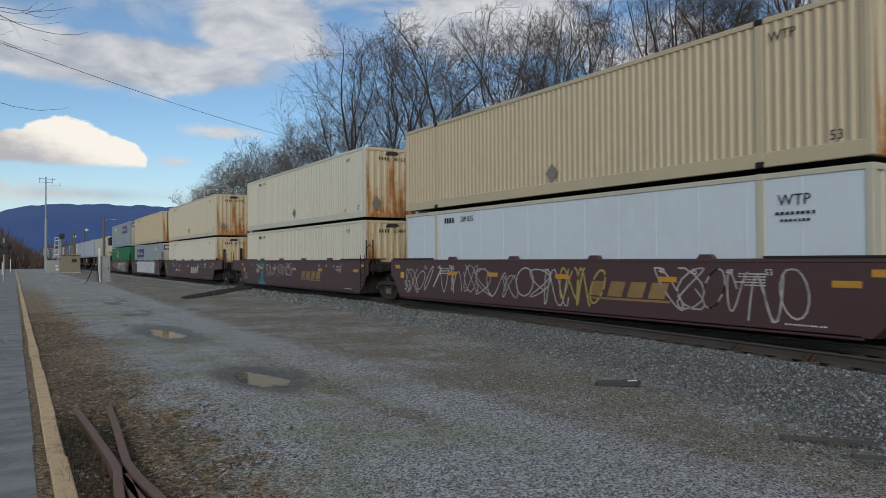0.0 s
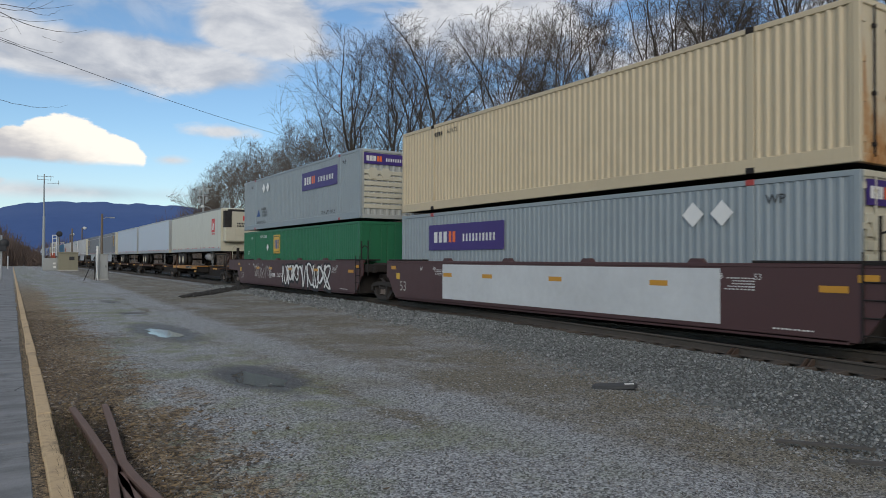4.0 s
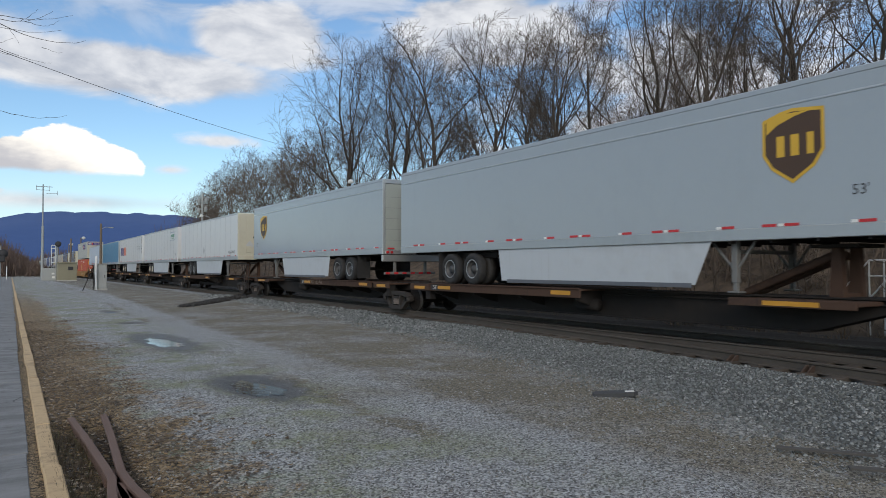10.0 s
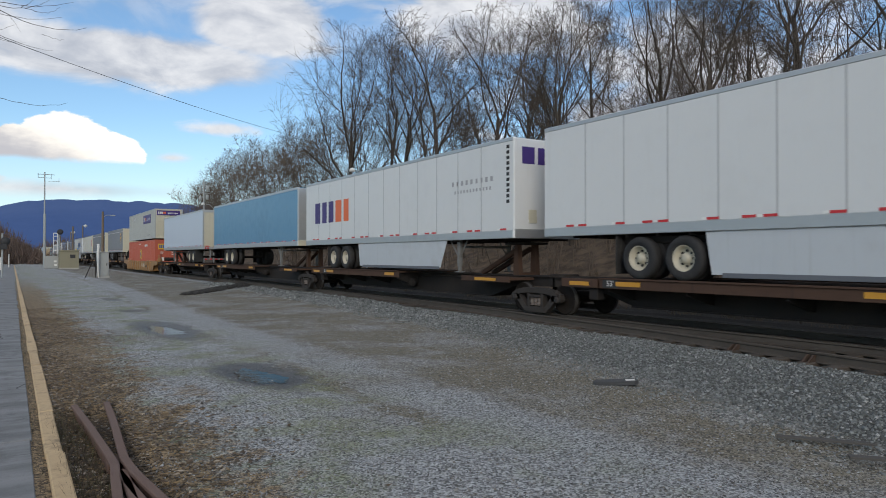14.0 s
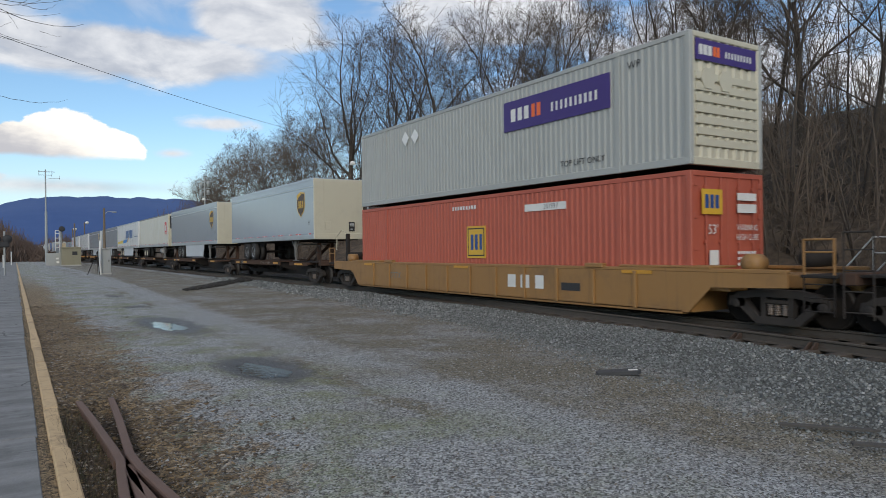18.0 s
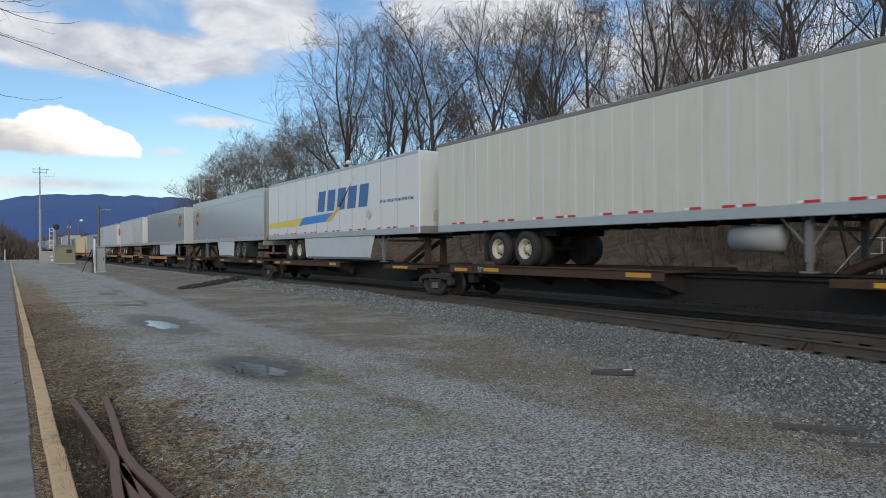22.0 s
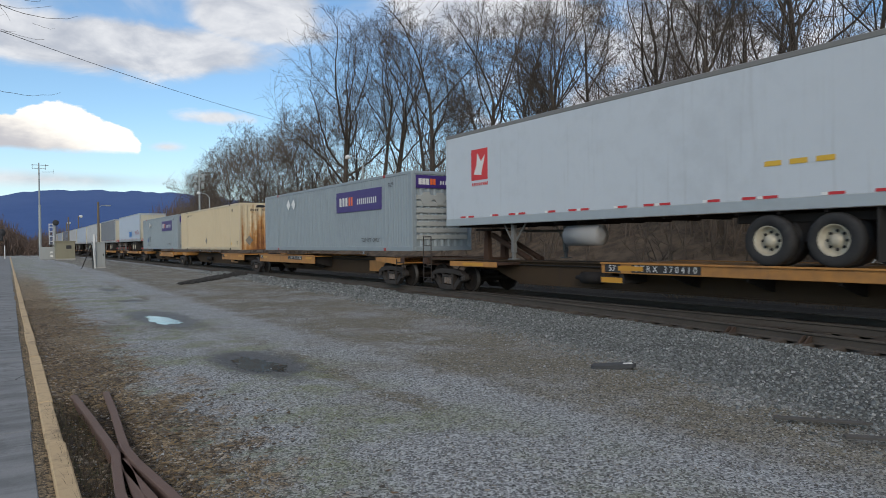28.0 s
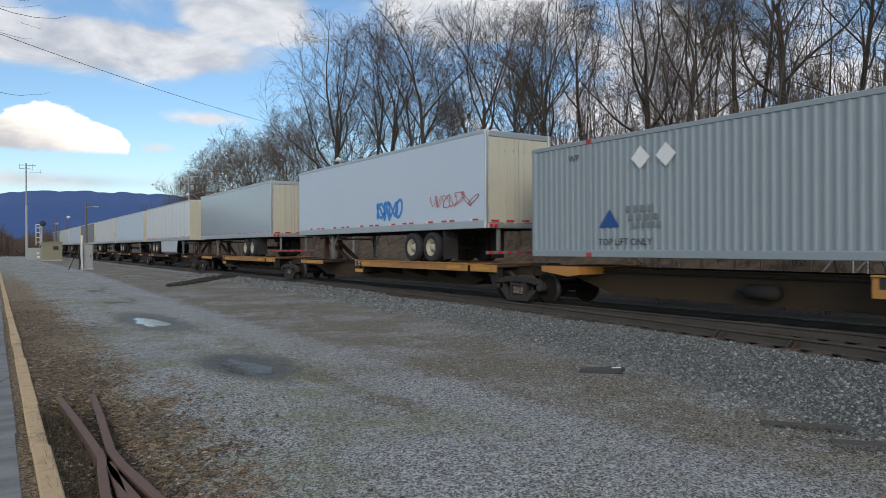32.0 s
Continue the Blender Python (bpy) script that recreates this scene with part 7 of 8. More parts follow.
def grow(seed, height, trunk_r, limbs=8, spread=1.0, fork_at=0.3, twigs=5, wind=0.08):
    """Trunk and crown of a bare broadleaf tree, as two Geo: a trunk that parts into rising limbs, each with side shoots, branchlets and twigs that end on a rounded dome."""
    rng = random.Random(seed)
    wood, crown = Geo(), Geo()
    limb = limb_maker(rng)
    mid, rx, rz = height * 0.60, height * 0.36 * spread, height * 0.42
    lean = Vector((rng.uniform(-wind, wind), rng.uniform(-wind, wind), 0))

    def room(p, d):
        """Way to go from p along d to the edge of the dome."""
        k = Vector((1 / rx, 1 / rx, 1 / rz))
        o = Vector(((p.x - lean.x * p.z) * k.x, (p.y - lean.y * p.z) * k.y, (p.z - mid) * k.z))
        w = Vector((d.x * k.x, d.y * k.y, d.z * k.z))
        aa, bb, cc = w.dot(w), o.dot(w), o.dot(o) - 1
        q = bb * bb - aa * cc
        return max(0.3, (-bb + math.sqrt(q)) / aa) if q > 0 else 0.3

    def side_way(d, angle):
        v = d.orthogonal().normalized()
        v.rotate(Matrix.Rotation(rng.uniform(0, 6.28), 3, d))
        return (d * math.cos(angle) + v * math.sin(angle)).normalized()

    def shoot(p, d, r, level, share):
        length = room(p, d) * share
        if level == 1:
            length = min(length, height * 0.62)
        elif level == 2:
            length = min(length, height * 0.26)
        elif level == 3:
            length = min(length, height * 0.115)
        else:
            length = min(length, height * 0.06)
        geo = wood if level < 2 else crown
        segs, sides = ((6, 6), (9, 5), (5, 4), (3, 3), (2, 3))[level]
        pts = limb(geo, p, d, length, r, max(0.005, r * (0.16 if level < 3 else 0.5)), segs, sides, (0.06, 0.2, 0.24, 0.26, 0.3)[level], (0.02, 0.055, 0.025, 0.01, 0.0)[level])
        if level == 4:
            return
        n = (0, max(5, int(length / height * 17)), max(4, int(length / height * 30)), twigs)[level]
        for k in range(n):
            u = (0.22 if level == 1 else 0.15) + (0.98 - 0.2) * (k + rng.random()) / n
            q, w, rq = along(pts, min(0.985, u))
            c = side_way(w, rng.uniform(0.5, 1.05))
            if level < 3:
                c = (c + Vector((0, 0, 0.18))).normalized()
            shoot(q, c, max((0.02, 0.02, 0.012, 0.0075)[level], rq * rng.uniform(0.36, 0.6)), level + 1, rng.uniform(0.6, 1.05))

    tall = height * (fork_at + 0.34)
    trunk = limb(wood, Vector((0, 0, -0.6)), lean + Vector((0, 0, 1)), tall, trunk_r, trunk_r * 0.42, 7, 8, 0.05, 0.05)
    for k in range(limbs):
        u = fork_at / (fork_at + 0.34) + (1 - fork_at / (fork_at + 0.34)) * (k + 0.3 * rng.random()) / (limbs - 0.7)
        q, w, rq = along(trunk, min(0.99, u))
        turn = k * 2.4 + rng.uniform(-0.4, 0.4)
        open_ = rng.uniform(0.85, 1.15) * (1.0 - 0.62 * k / limbs) * spread
        d = Vector((math.cos(turn) * math.sin(open_), math.sin(turn) * math.sin(open_), math.cos(open_)))
        shoot(q, d, min(rq * 0.8, trunk_r * rng.uniform(0.24, 0.42)), 1, rng.uniform(0.88, 1.04))
    return wood, crown


def quick_mesh(g, name, material):
    me = bpy.data.meshes.new(name)
    me.from_pydata(g.v, [], g.f)
    me.polygons.foreach_set("use_smooth", g.smooth)
    me.materials.append(material)
    return me


def bank(x, y):
    return float(hill(np.array(float(x)), np.array(float(y))))


def make_trees():
    rng = random.Random(11)
    kinds = []
    for i, (h, r, limbs, spread, fork_at, twigs) in enumerate(((18, 0.30, 9, 1.1, 0.2, 5), (16, 0.24, 8, 0.95, 0.28, 5), (17, 0.29, 9, 1.0, 0.22, 5), (12, 0.14, 9, 1.1, 0.14, 4), (13, 0.15, 9, 1.0, 0.16, 4), (16, 0.18, 7, 0.8, 0.34, 4), (11, 0.075, 5, 0.55, 0.4, 2))):
        wood, crown = grow(40 + i, h, r, limbs, spread, fork_at, twigs)
        top = max(q[2] for q in crown.v)
        for g in (wood, crown):
            g.v = [(q[0] * h / top, q[1] * h / top, q[2] * h / top) for q in g.v]
        kinds.append((quick_mesh(wood, "trunk", BARK), quick_mesh(crown, "crown", FINE if i in (3, 4) else TWIG), h))
    # x, y, kind, height
    spots = [(24.5, 53.0, 0, 18.5), (24.4, 60, 4, 12.8), (27, 56, 4, 13.5), (25.5, 62, 3, 12.5), (25, 48, 5, 16.5), (24.5, 39, 1, 15.8), (24.5, 33.5, 2, 14.6), (26, 29, 1, 13.2), (23.5, 25, 5, 12.5), (26.5, 22, 0, 13.0), (24, 18.5, 2, 12.5), (27, 15.5, 1, 13.5), (24.5, 12, 5, 12), (29, 10, 2, 14), (27.5, 44.5, 5, 15), (29, 35, 0, 13),
             (32, 20, 5, 13), (24, 7, 1, 12), (31, 50, 4, 13), (30, 62, 4, 12.5),
             (23.5, 67, 3, 12.0), (27, 70, 4, 12.6), (24, 73, 4, 12.6), (23, 78, 4, 12.4), (26, 80, 3, 13.2), (22.8, 84, 3, 12.0), (28, 87, 3, 13.0), (25.5, 90, 4, 12.8), (23.2, 94, 3, 11.6), (25, 99, 3, 11.2), (28.5, 101, 4, 12.4), (25.5, 106, 4, 10.4), (27.5, 112, 3, 10.2), (29, 122, 3, 8.0), (31, 86, 3, 11.8),
             (30.5, 30, 5, 13.5), (27.5, 50, 2, 17.0),
             (40, 26, 5, 9), (36, 9, 5, 11), (42, 34, 4, 8), (39, 44, 4, 9)]
    for i in range(26):
        y = rng.uniform(2, 40)
        spots.append((rng.uniform(20.5, 36), y, 6, rng.uniform(7.5, 12.5)))
    for x, y, k, tall in spots:
        s = tall / kinds[k][2]
        wide = 1.0
        t = thing("tree", "slim bare sapling on the wooded bank" if k == 6 else "bare leafless broadleaf tree on the wooded bank", "tree", "trees on the bank", Matrix.Translation((x, y, bank(x, y) - 0.1)) @ Matrix.Rotation(rng.uniform(0, 6.28), 4, "Z") @ Matrix.Diagonal((s * wide, s * wide, s, 1)))
        part("trunk", kinds[k][0], None, t, "grey-brown trunk and limbs")
        part("crown", kinds[k][1], None, t, "bare thin branches")
    # clumps of thin stems and brush
    clumps = []
    for c in range(4):
        g = Geo()
        for i in range(18):
            x, y = rng.uniform(-3.5, 3.5), rng.uniform(-3.5, 3.5)
            h = rng.uniform(1.5, 6.5)
            p = Vector((x, y, -0.8 + 0.35 * x))
            w = Vector((rng.uniform(-0.2, 0.2), rng.uniform(-0.2, 0.2), 1)).normalized()
            r = rng.uniform(0.02, 0.065)
            pts = [p]
            for k in range(4):
                w = (w + Vector((rng.uniform(-0.16, 0.16), rng.uniform(-0.16, 0.16), 0.05))).normalized()
                pts.append(pts[-1] + w * h / 4)
            for k in range(4):
                g.tube(pts[k], pts[k + 1], r * (1 - k * 0.22), 4, r * (1 - (k + 1) * 0.22), caps=False)
                for b in range(4):
                    q = pts[k].lerp(pts[k + 1], rng.random())
                    d = (Vector((rng.uniform(-1, 1), rng.uniform(-1, 1), rng.uniform(0.1, 1)))).normalized()
                    e = q + d * h * rng.uniform(0.07, 0.18)
                    g.tube(q, e, 0.014, 3, 0.008, caps=False)
                    for cc in range(2):
                        f = q.lerp(e, rng.uniform(0.3, 1))
                        g.tube(f, f + (d + Vector((rng.uniform(-1, 1), rng.uniform(-1, 1), rng.uniform(-0.3, 0.8)))).normalized() * h * 0.06, 0.009, 3, 0.005, caps=False)
        clumps.append(quick_mesh(g, "thicket", BRUSH))
    for i in range(190):
        y = (2 + 175 * (i / 150) ** 1.25 if i < 150 else rng.uniform(1, 34)) + rng.uniform(-3, 3)
        x = rng.uniform(20.5, 46 if i < 150 else 34)
        s = rng.uniform(0.7, 1.15)
        ob = part("thicket", clumps[i % 4], None, at=Matrix.Translation((x, y, bank(x, y))) @ Matrix.Rotation(rng.uniform(-0.5, 0.5), 4, "Z") @ Matrix.Diagonal((s, s, s, 1)))
        tagged(ob, "thicket of thin leafless saplings and brush", "thicket", kind="stuff")


make_trees()


def make_near_branches():
    """Twigs of a tree beside the paved strip that hang into view."""
    rng = random.Random(31)
    limb = limb_maker(rng)
    t = thing("tree", "bare tree beside the paved strip with drooping twigs", "tree", at=Matrix.Translation((-4.2, 9.4, 0)))
    wood = Geo()
    trunk = limb(wood, Vector((0, 0, -0.2)), Vector((0.1, 0, 1)), 6.5, 0.17, 0.05, 8, 8, 0.05, 0.03)
    twig = Geo()
    # twigs: heading and height in degrees from the eye where each begins and ends, its sag and thickness
    away, base = 8.0, Vector((-4.2, 9.4, 0))

    def spot(a, e):
        a, e = radians(a), radians(10.8 + (e - 10.8) * 0.93)
        return Vector((away * math.sin(a), away * math.cos(a), 1.75 + away * math.tan(e))) - base

    for a0, e0, a1, e1, sag, r in ((-3, 18.3, 5.1, 16.9, 1.2, 0.0048), (-3, 17.9, 4.2, 18.6, 0.65, 0.004), (-2, 17.6, 2.9, 18.7, 0.9, 0.004), (-3, 17.2, 3.5, 17.4, 0.55, 0.0035), (0.9, 17.6, 2.0, 18.7, 0.1, 0.0025),
                                   (-3, 16.6, 2.9, 14.9, 0.55, 0.0035), (-3, 11.6, 3.9, 11.1, 0.75, 0.0035), (-2.5, 8.6, -0.45, 9.5, 0.15, 0.003), (-2, 14.9, 0.5, 16.4, 0.1, 0.0025), (1.2, 17.6, 3.3, 18.1, 0.45, 0.0028),
                                   (-2.5, 15.6, 1.2, 15.2, 0.3, 0.0025), (0.2, 17.0, 0.9, 15.9, -0.1, 0.002), (-2.5, 18.5, -0.4, 18.9, 0.1, 0.003), (2.2, 16.0, 3.6, 15.8, 0.15, 0.002)):
        pts = []
        for i in range(13):
            u = i / 12
            q = spot(a0 + (a1 - a0) * u, e0 + (e1 - e0) * u - 4 * sag * u ** 1.5 * (1 - u))
            pts.append(q + Vector((rng.uniform(-1, 1), rng.uniform(-1, 1), rng.uniform(-1, 1))) * 0.006)
        for i in range(12):
            twig.tube(pts[i], pts[i + 1], r * (1 - 0.055 * i), 5, r * (1 - 0.055 * (i + 1)), caps=False)
        root = Vector((0.1, 0, pts[0].z + rng.uniform(-0.1, 0.3)))
        wood.tube(root, pts[0], 0.012 if a0 < -1 else 0.001, 5, r, caps=False) if a0 < -1 else None
    part("trunk", quick_mesh(wood, "trunk", BARK), None, t)
    tagged(part("twig_cluster", quick_mesh(twig, "twig_cluster", BARK), None, t, "thin dark hanging twigs"), "thin dark hanging twigs", kind="stuff")


make_near_branches()


def make_distance():
    """Forested ridge, blue with painted haze, and the brown woods before it."""
    ridge = bpy.data.materials.new("hazed_ridge")
    ridge.use_nodes = True
    N = Nodes(ridge.node_tree)
    b = N.nodes["Principled BSDF"]
    pos = N.add("ShaderNodeTexCoord").outputs["Object"]
    # distance haze is put into the blue base colour and a faint blue glow
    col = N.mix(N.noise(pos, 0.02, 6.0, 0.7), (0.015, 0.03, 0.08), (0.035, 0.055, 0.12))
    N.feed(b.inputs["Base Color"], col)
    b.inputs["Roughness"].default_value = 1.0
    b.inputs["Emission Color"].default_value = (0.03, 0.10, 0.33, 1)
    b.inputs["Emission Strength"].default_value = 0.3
    rng = random.Random(6)
    R = 2600.0
    g = Geo()
    az = [-60 + i * 0.5 for i in range(241)]
    v = []
    for a in az:
        h = float(np.interp(a, [-60, -20, -6, -2, 0, 2, 5, 8, 11, 14, 20, 60], [1.0, 1.8, 2.5, 3.1, 3.6, 4.1, 4.22, 4.2, 4.15, 4.0, 3.0, 2.0])) + 0.05 * math.sin(a * 2.3) + 0.04 * math.sin(a * 5.1 + 1) + rng.uniform(-0.02, 0.02)
        for rr, k in ((R - 700, 0.0), (R - 350, 0.62), (R, 1.0), (R + 500, 0.5)):
            v.append((rr * math.sin(radians(a)), rr * math.cos(radians(a)), -6 + k * (R * math.tan(radians(h)) + 6)))
    g.add(v, [(i * 4 + j, i * 4 + 4 + j, i * 4 + 5 + j, i * 4 + 1 + j) for i in range(len(az) - 1) for j in range(3)], True)
    tagged(part("ridge", g, ridge), "long forested mountain ridge on the horizon, blue with painted haze", "mountain", kind="structure")
    woods = mat("far_woods", (0.13, 0.09, 0.07), 1.0, 0, 0.5, 0.4)
    g = Geo()
    for i in range(3600):
        if i < 1500:
            a, d = radians(rng.uniform(-9, 2.6)), rng.uniform(170, 300)
            h = float(np.interp(math.degrees(a), [-9, -1, 1.2, 2.6], [18, 13, 6, 3])) * rng.uniform(0.7, 1.0) * d / 200
        elif i < 2500:
            a, d = radians(rng.uniform(2, 10)), rng.uniform(330, 520)
            h = rng.uniform(7, 13)
        else:
            a, d = radians(rng.uniform(8.5, 15)), rng.uniform(260, 420)
            h = float(np.interp(math.degrees(a), [8.5, 10, 13, 15], [8, 17, 27, 30])) * rng.uniform(0.7, 1.0)
        x, y = d * math.sin(a), d * math.cos(a)
        if abs(x - XC) < 5:
            continue
        for k in range(7):
            p = Vector((x + rng.uniform(-2, 2), y + rng.uniform(-2, 2), rng.uniform(-1, h * 0.55)))
            g.tube(p, p + Vector((rng.uniform(-1.5, 1.5), rng.uniform(-1.5, 1.5), h * rng.uniform(0.3, 0.5))), 0.14, 3, 0.03, caps=False)
    tagged(new("far_woods", quick_mesh(g, "far_woods", woods)), "brown leafless woods far behind the lot", "woods", kind="stuff")


make_distance()

# ---- things beside the line ----
GALV = paint("galvanised_grey", (0.34, 0.36, 0.36), rough=0.55, metal=0.2)
OLIVE = paint("olive_tan_paint", (0.24, 0.22, 0.15), rough=0.6)
CABINET = paint("weathered_cabinet", (0.33, 0.34, 0.33), rough=0.6, streak=0.3, streak_color=(0.2, 0.18, 0.15))
POLE_WOOD = mat("pole_wood", (0.16, 0.125, 0.09), 0.9, 0, 0.3, 8)


def make_lineside():
    # equipment cabinet with a lamp pole at the lot's end
    c = thing("equipment_cabinet", "tall weathered grey metal cabinet on a concrete plinth", "cabinet", at=Matrix.Translation((6.77, 62.0, 0)))
    part("plinth", Geo().box(-0.5, 0.5, -0.4, 0.4, -0.2, 0.12, 0.02), mat("plinth_concrete", (0.4, 0.39, 0.36), 0.9), c)
    part("body", Geo().box(-0.43, 0.43, -0.33, 0.33, 0.12, 2.05, 0.02), CABINET, c)
    part("door", Geo().box(-0.38, 0.38, -0.35, -0.33, 0.2, 1.95, 0.01), CABINET, c)
    part("roof", Geo().box(-0.48, 0.48, -0.4, 0.4, 2.05, 2.12, 0.02), CABINET, c)
    part("handle", Geo().box(0.25, 0.3, -0.38, -0.35, 1.0, 1.2, 0.01), DARK, c)
    part("conduit_post", Geo().tube((-0.36, -0.45, -0.1), (-0.36, -0.45, 2.75), 0.09, 8), STENCIL_W, c, "white upright conduit post")
    tri = thing("tripod_stand", "dark metal tripod stand leaning beside the cabinet", "stand", at=Matrix.Translation((6.01, 61.0, 0)))
    for dx, dy in ((-0.6, 0.0), (0.25, -0.3), (0.2, 0.4)):
        part("leg", Geo().tube((dx, dy, 0), (0.15, 0, 1.9), 0.03, 6), DARK, tri)
    p = thing("lamp_pole", "wooden pole with a small arm lamp", "lamp pole", at=Matrix.Translation((8.46, 77.5, 0)))
    part("pole", Geo().tube((0, 0, -0.3), (0, 0, 6.3), 0.14, 8, 0.1), POLE_WOOD, p)
    part("arm", Geo().pipe([(0, 0, 5.7), (0.35, 0, 5.95), (0.8, 0, 5.95)], 0.03, 6), GALV, p)
    part("lamp_head", Geo().box(0.7, 1.15, -0.12, 0.12, 5.86, 5.98, 0.03), GALV, p)
    # signal hut, cabinet, signal mast
    h = thing("signal_hut", "olive-tan metal signal hut with a vent", "hut", at=Matrix.Translation((7.78, 111.0, 0)))
    part("wall", Geo().box(-1.2, 1.2, -1.2, 1.2, 0.0, 2.5, 0.03), OLIVE, h)
    part("roof", Geo().prism([(-1.36, 2.5), (1.36, 2.5), (1.25, 2.6), (0, 2.66), (-1.25, 2.6)], 1, -1.35, 1.35), OLIVE, h)
    part("vent", Geo().box(0.1, 0.75, -1.24, -1.2, 1.5, 2.0, 0.01), STENCIL, h)
    part("base", Geo().box(-1.25, 1.25, -1.25, 1.25, -0.1, 0.14), mat("plinth_concrete", (0.4, 0.39, 0.36), 0.9), h)
    k = thing("relay_cabinet", "grey-green relay cabinet with white labels", "cabinet", at=Matrix.Translation((5.72, 113.0, 0)))
    part("body", Geo().box(-0.95, 0.95, -0.6, 0.6, 0.0, 1.8, 0.03), CABINET, k)
    part("label_plate", Geo().box(0.3, 0.65, -0.63, -0.6, 0.9, 1.15), STENCIL_W, k)
    part("label_plate", Geo().box(0.35, 0.7, -0.63, -0.6, 0.35, 0.65), STENCIL_W, k)
    m = thing("signal_mast", "white laddered railway signal mast with dark heads", "signal", at=Matrix.Translation((6.75, 118.0, 0)))
    part("mast", Geo().tube((0.25, 0, 0), (0.25, 0, 5.6), 0.11, 8), GALV, m)
    ladder(m, 0.0, -0.25, 0.25, 0.2, 5.2, 14, STENCIL_W)
    part("cage", Geo().tube((-0.5, -0.1, 2.2), (-0.5, -0.1, 5.2), 0.05, 6).tube((0.05, -0.1, 2.2), (0.05, -0.1, 5.2), 0.05, 6).box(-0.52, 0.07, -0.15, -0.05, 2.6, 2.7).box(-0.52, 0.07, -0.15, -0.05, 3.3, 3.4).box(-0.52, 0.07, -0.15, -0.05, 4.0, 4.1).box(-0.52, 0.07, -0.15, -0.05, 4.7, 4.8).box(-0.52, 0.07, -0.15, -0.05, 5.15, 5.25), STENCIL_W, m)
    part("signal_head", Geo().lathe([(-0.3, 0.2), (-0.28, 0.42), (0.0, 0.42), (0.02, 0.2)], (0.35, -0.3, 5.4), 1, 16), STENCIL, m)
    t = thing("antenna_pole", "tall slim grey pole with a crossarm antenna", "mast", at=Matrix.Translation((6.01, 140.0, 0)))
    part("pole", Geo().tube((0, 0, 0), (0, 0, 16.6), 0.16, 8, 0.10), GALV, t)
    part("side_pole", Geo().tube((0.02, 0, 0), (0.02, 0, 9.2), 0.24, 8, 0.2), GALV, t)
    part("crossarm", Geo().tube((-1.1, 0, 16.2), (1.5, 0, 16.2), 0.05, 6).tube((-1.0, 0, 15.6), (1.0, 0, 15.6), 0.04, 6).tube((-1.0, 0, 15.5), (-1.0, 0, 16.4), 0.04, 6).tube((1.0, 0, 15.4), (1.0, 0, 16.4), 0.04, 6).tube((0.5, 0, 15.0), (2.3, 0, 15.1), 0.03, 6).tube((2.2, 0, 14.8), (2.2, 0, 15.6), 0.03, 6), GALV, t)
    for x, y, hh in ((2.3, 128.0, 2.1), (1.3, 103.0, 1.6)):
        b = thing("marker_post", "slim white marker post at the road's end", "post", at=Matrix.Translation((x - 1.6, y, 0)))
        part("post", Geo().tube((0, 0, -0.1), (0, 0, hh), 0.07, 8), STENCIL_W, b)
    for x, y, hh, lamp in ((17.2, 200.0, 9.7, True), (15.2, 210.0, 8.3, True), (12.4, 205.0, 7.2, False), (11.2, 150.0, 7.5, False)):
        u = thing("utility_pole", "distant dark utility pole", "pole", at=Matrix.Translation((x, y, 0)))
        u["label"] = "distant dark wooden utility pole beside the line"
        part("pole", Geo().tube((0, 0, 0), (0, 0, hh), 0.14, 6), POLE_WOOD, u)
        if lamp:
            part("lamp_head", Geo().lathe([(-0.1, 0.1), (0.2, 0.45), (0.5, 0.45), (0.7, 0.1)], (0.6, 0, hh - 0.4), 2, 10), STENCIL_W, u)
    s = thing("crossing_signal", "dark crossing signal head on a post", "signal", at=Matrix.Translation((-0.1, 66.0, 0)))
    part("post", Geo().tube((0, 0, 0), (0, 0, 3.6), 0.07, 8), GALV, s)
    part("head", Geo().box(-0.9, 0.35, -0.25, 0.25, 2.3, 2.75, 0.06).lathe([(-0.2, 0.1), (-0.15, 0.35), (0.1, 0.35), (0.15, 0.1)], (0.2, 0, 2.95), 1, 14).lathe([(-0.2, 0.1), (-0.15, 0.3), (0.1, 0.3), (0.15, 0.1)], (-0.5, 0, 2.95), 1, 14), STENCIL, s)
    # behind the track
    e = thing("equipment_pole", "pole with white equipment boxes behind the track", "pole", at=Matrix.Translation((18.3, 77.0, -0.6)))
    part("pole", Geo().tube((0, 0, -0.2), (0, 0, 10.5), 0.10, 8), GALV, e)
    for i, (x, z) in enumerate(((-0.55, 8.6), (0.5, 8.8), (-0.5, 9.6), (0.55, 9.7))):
        part("equipment_box", Geo().lathe([(-0.28, 0.1), (-0.26, 0.17), (0.24, 0.17), (0.3, 0.08)], (x * 0.7, 0, z), 2, 10), GALV, e)
    part("crossarm", Geo().box(-0.9, 0.9, -0.05, 0.05, 10.0, 10.09).box(-0.6, 0.6, -0.05, 0.05, 9.2, 9.27), GALV, e)
    for x, y, hh in ((20.0, 40.6, 6.9), (18.6, 74.0, 6.8)):
        l = thing("street_lamp", "grey street lamp with a curved arm behind the track", "street lamp", at=Matrix.Translation((x, y, 0)))
        part("pole", Geo().tube((0, 0, -0.2), (0, 0, hh), 0.08, 8, 0.06), GALV, l)
        part("arm", Geo().pipe([(0, 0, hh - 0.05), (-0.4, -0.1, hh + 0.35), (-1.0, -0.2, hh + 0.45)], 0.035, 6), GALV, l)
        part("lamp_head", Geo().lathe([(-0.12, 0.1), (-0.1, 0.2), (0.08, 0.14), (0.14, 0.05)], (-1.15, -0.2, hh + 0.42), 2, 12), STENCIL_W, l)
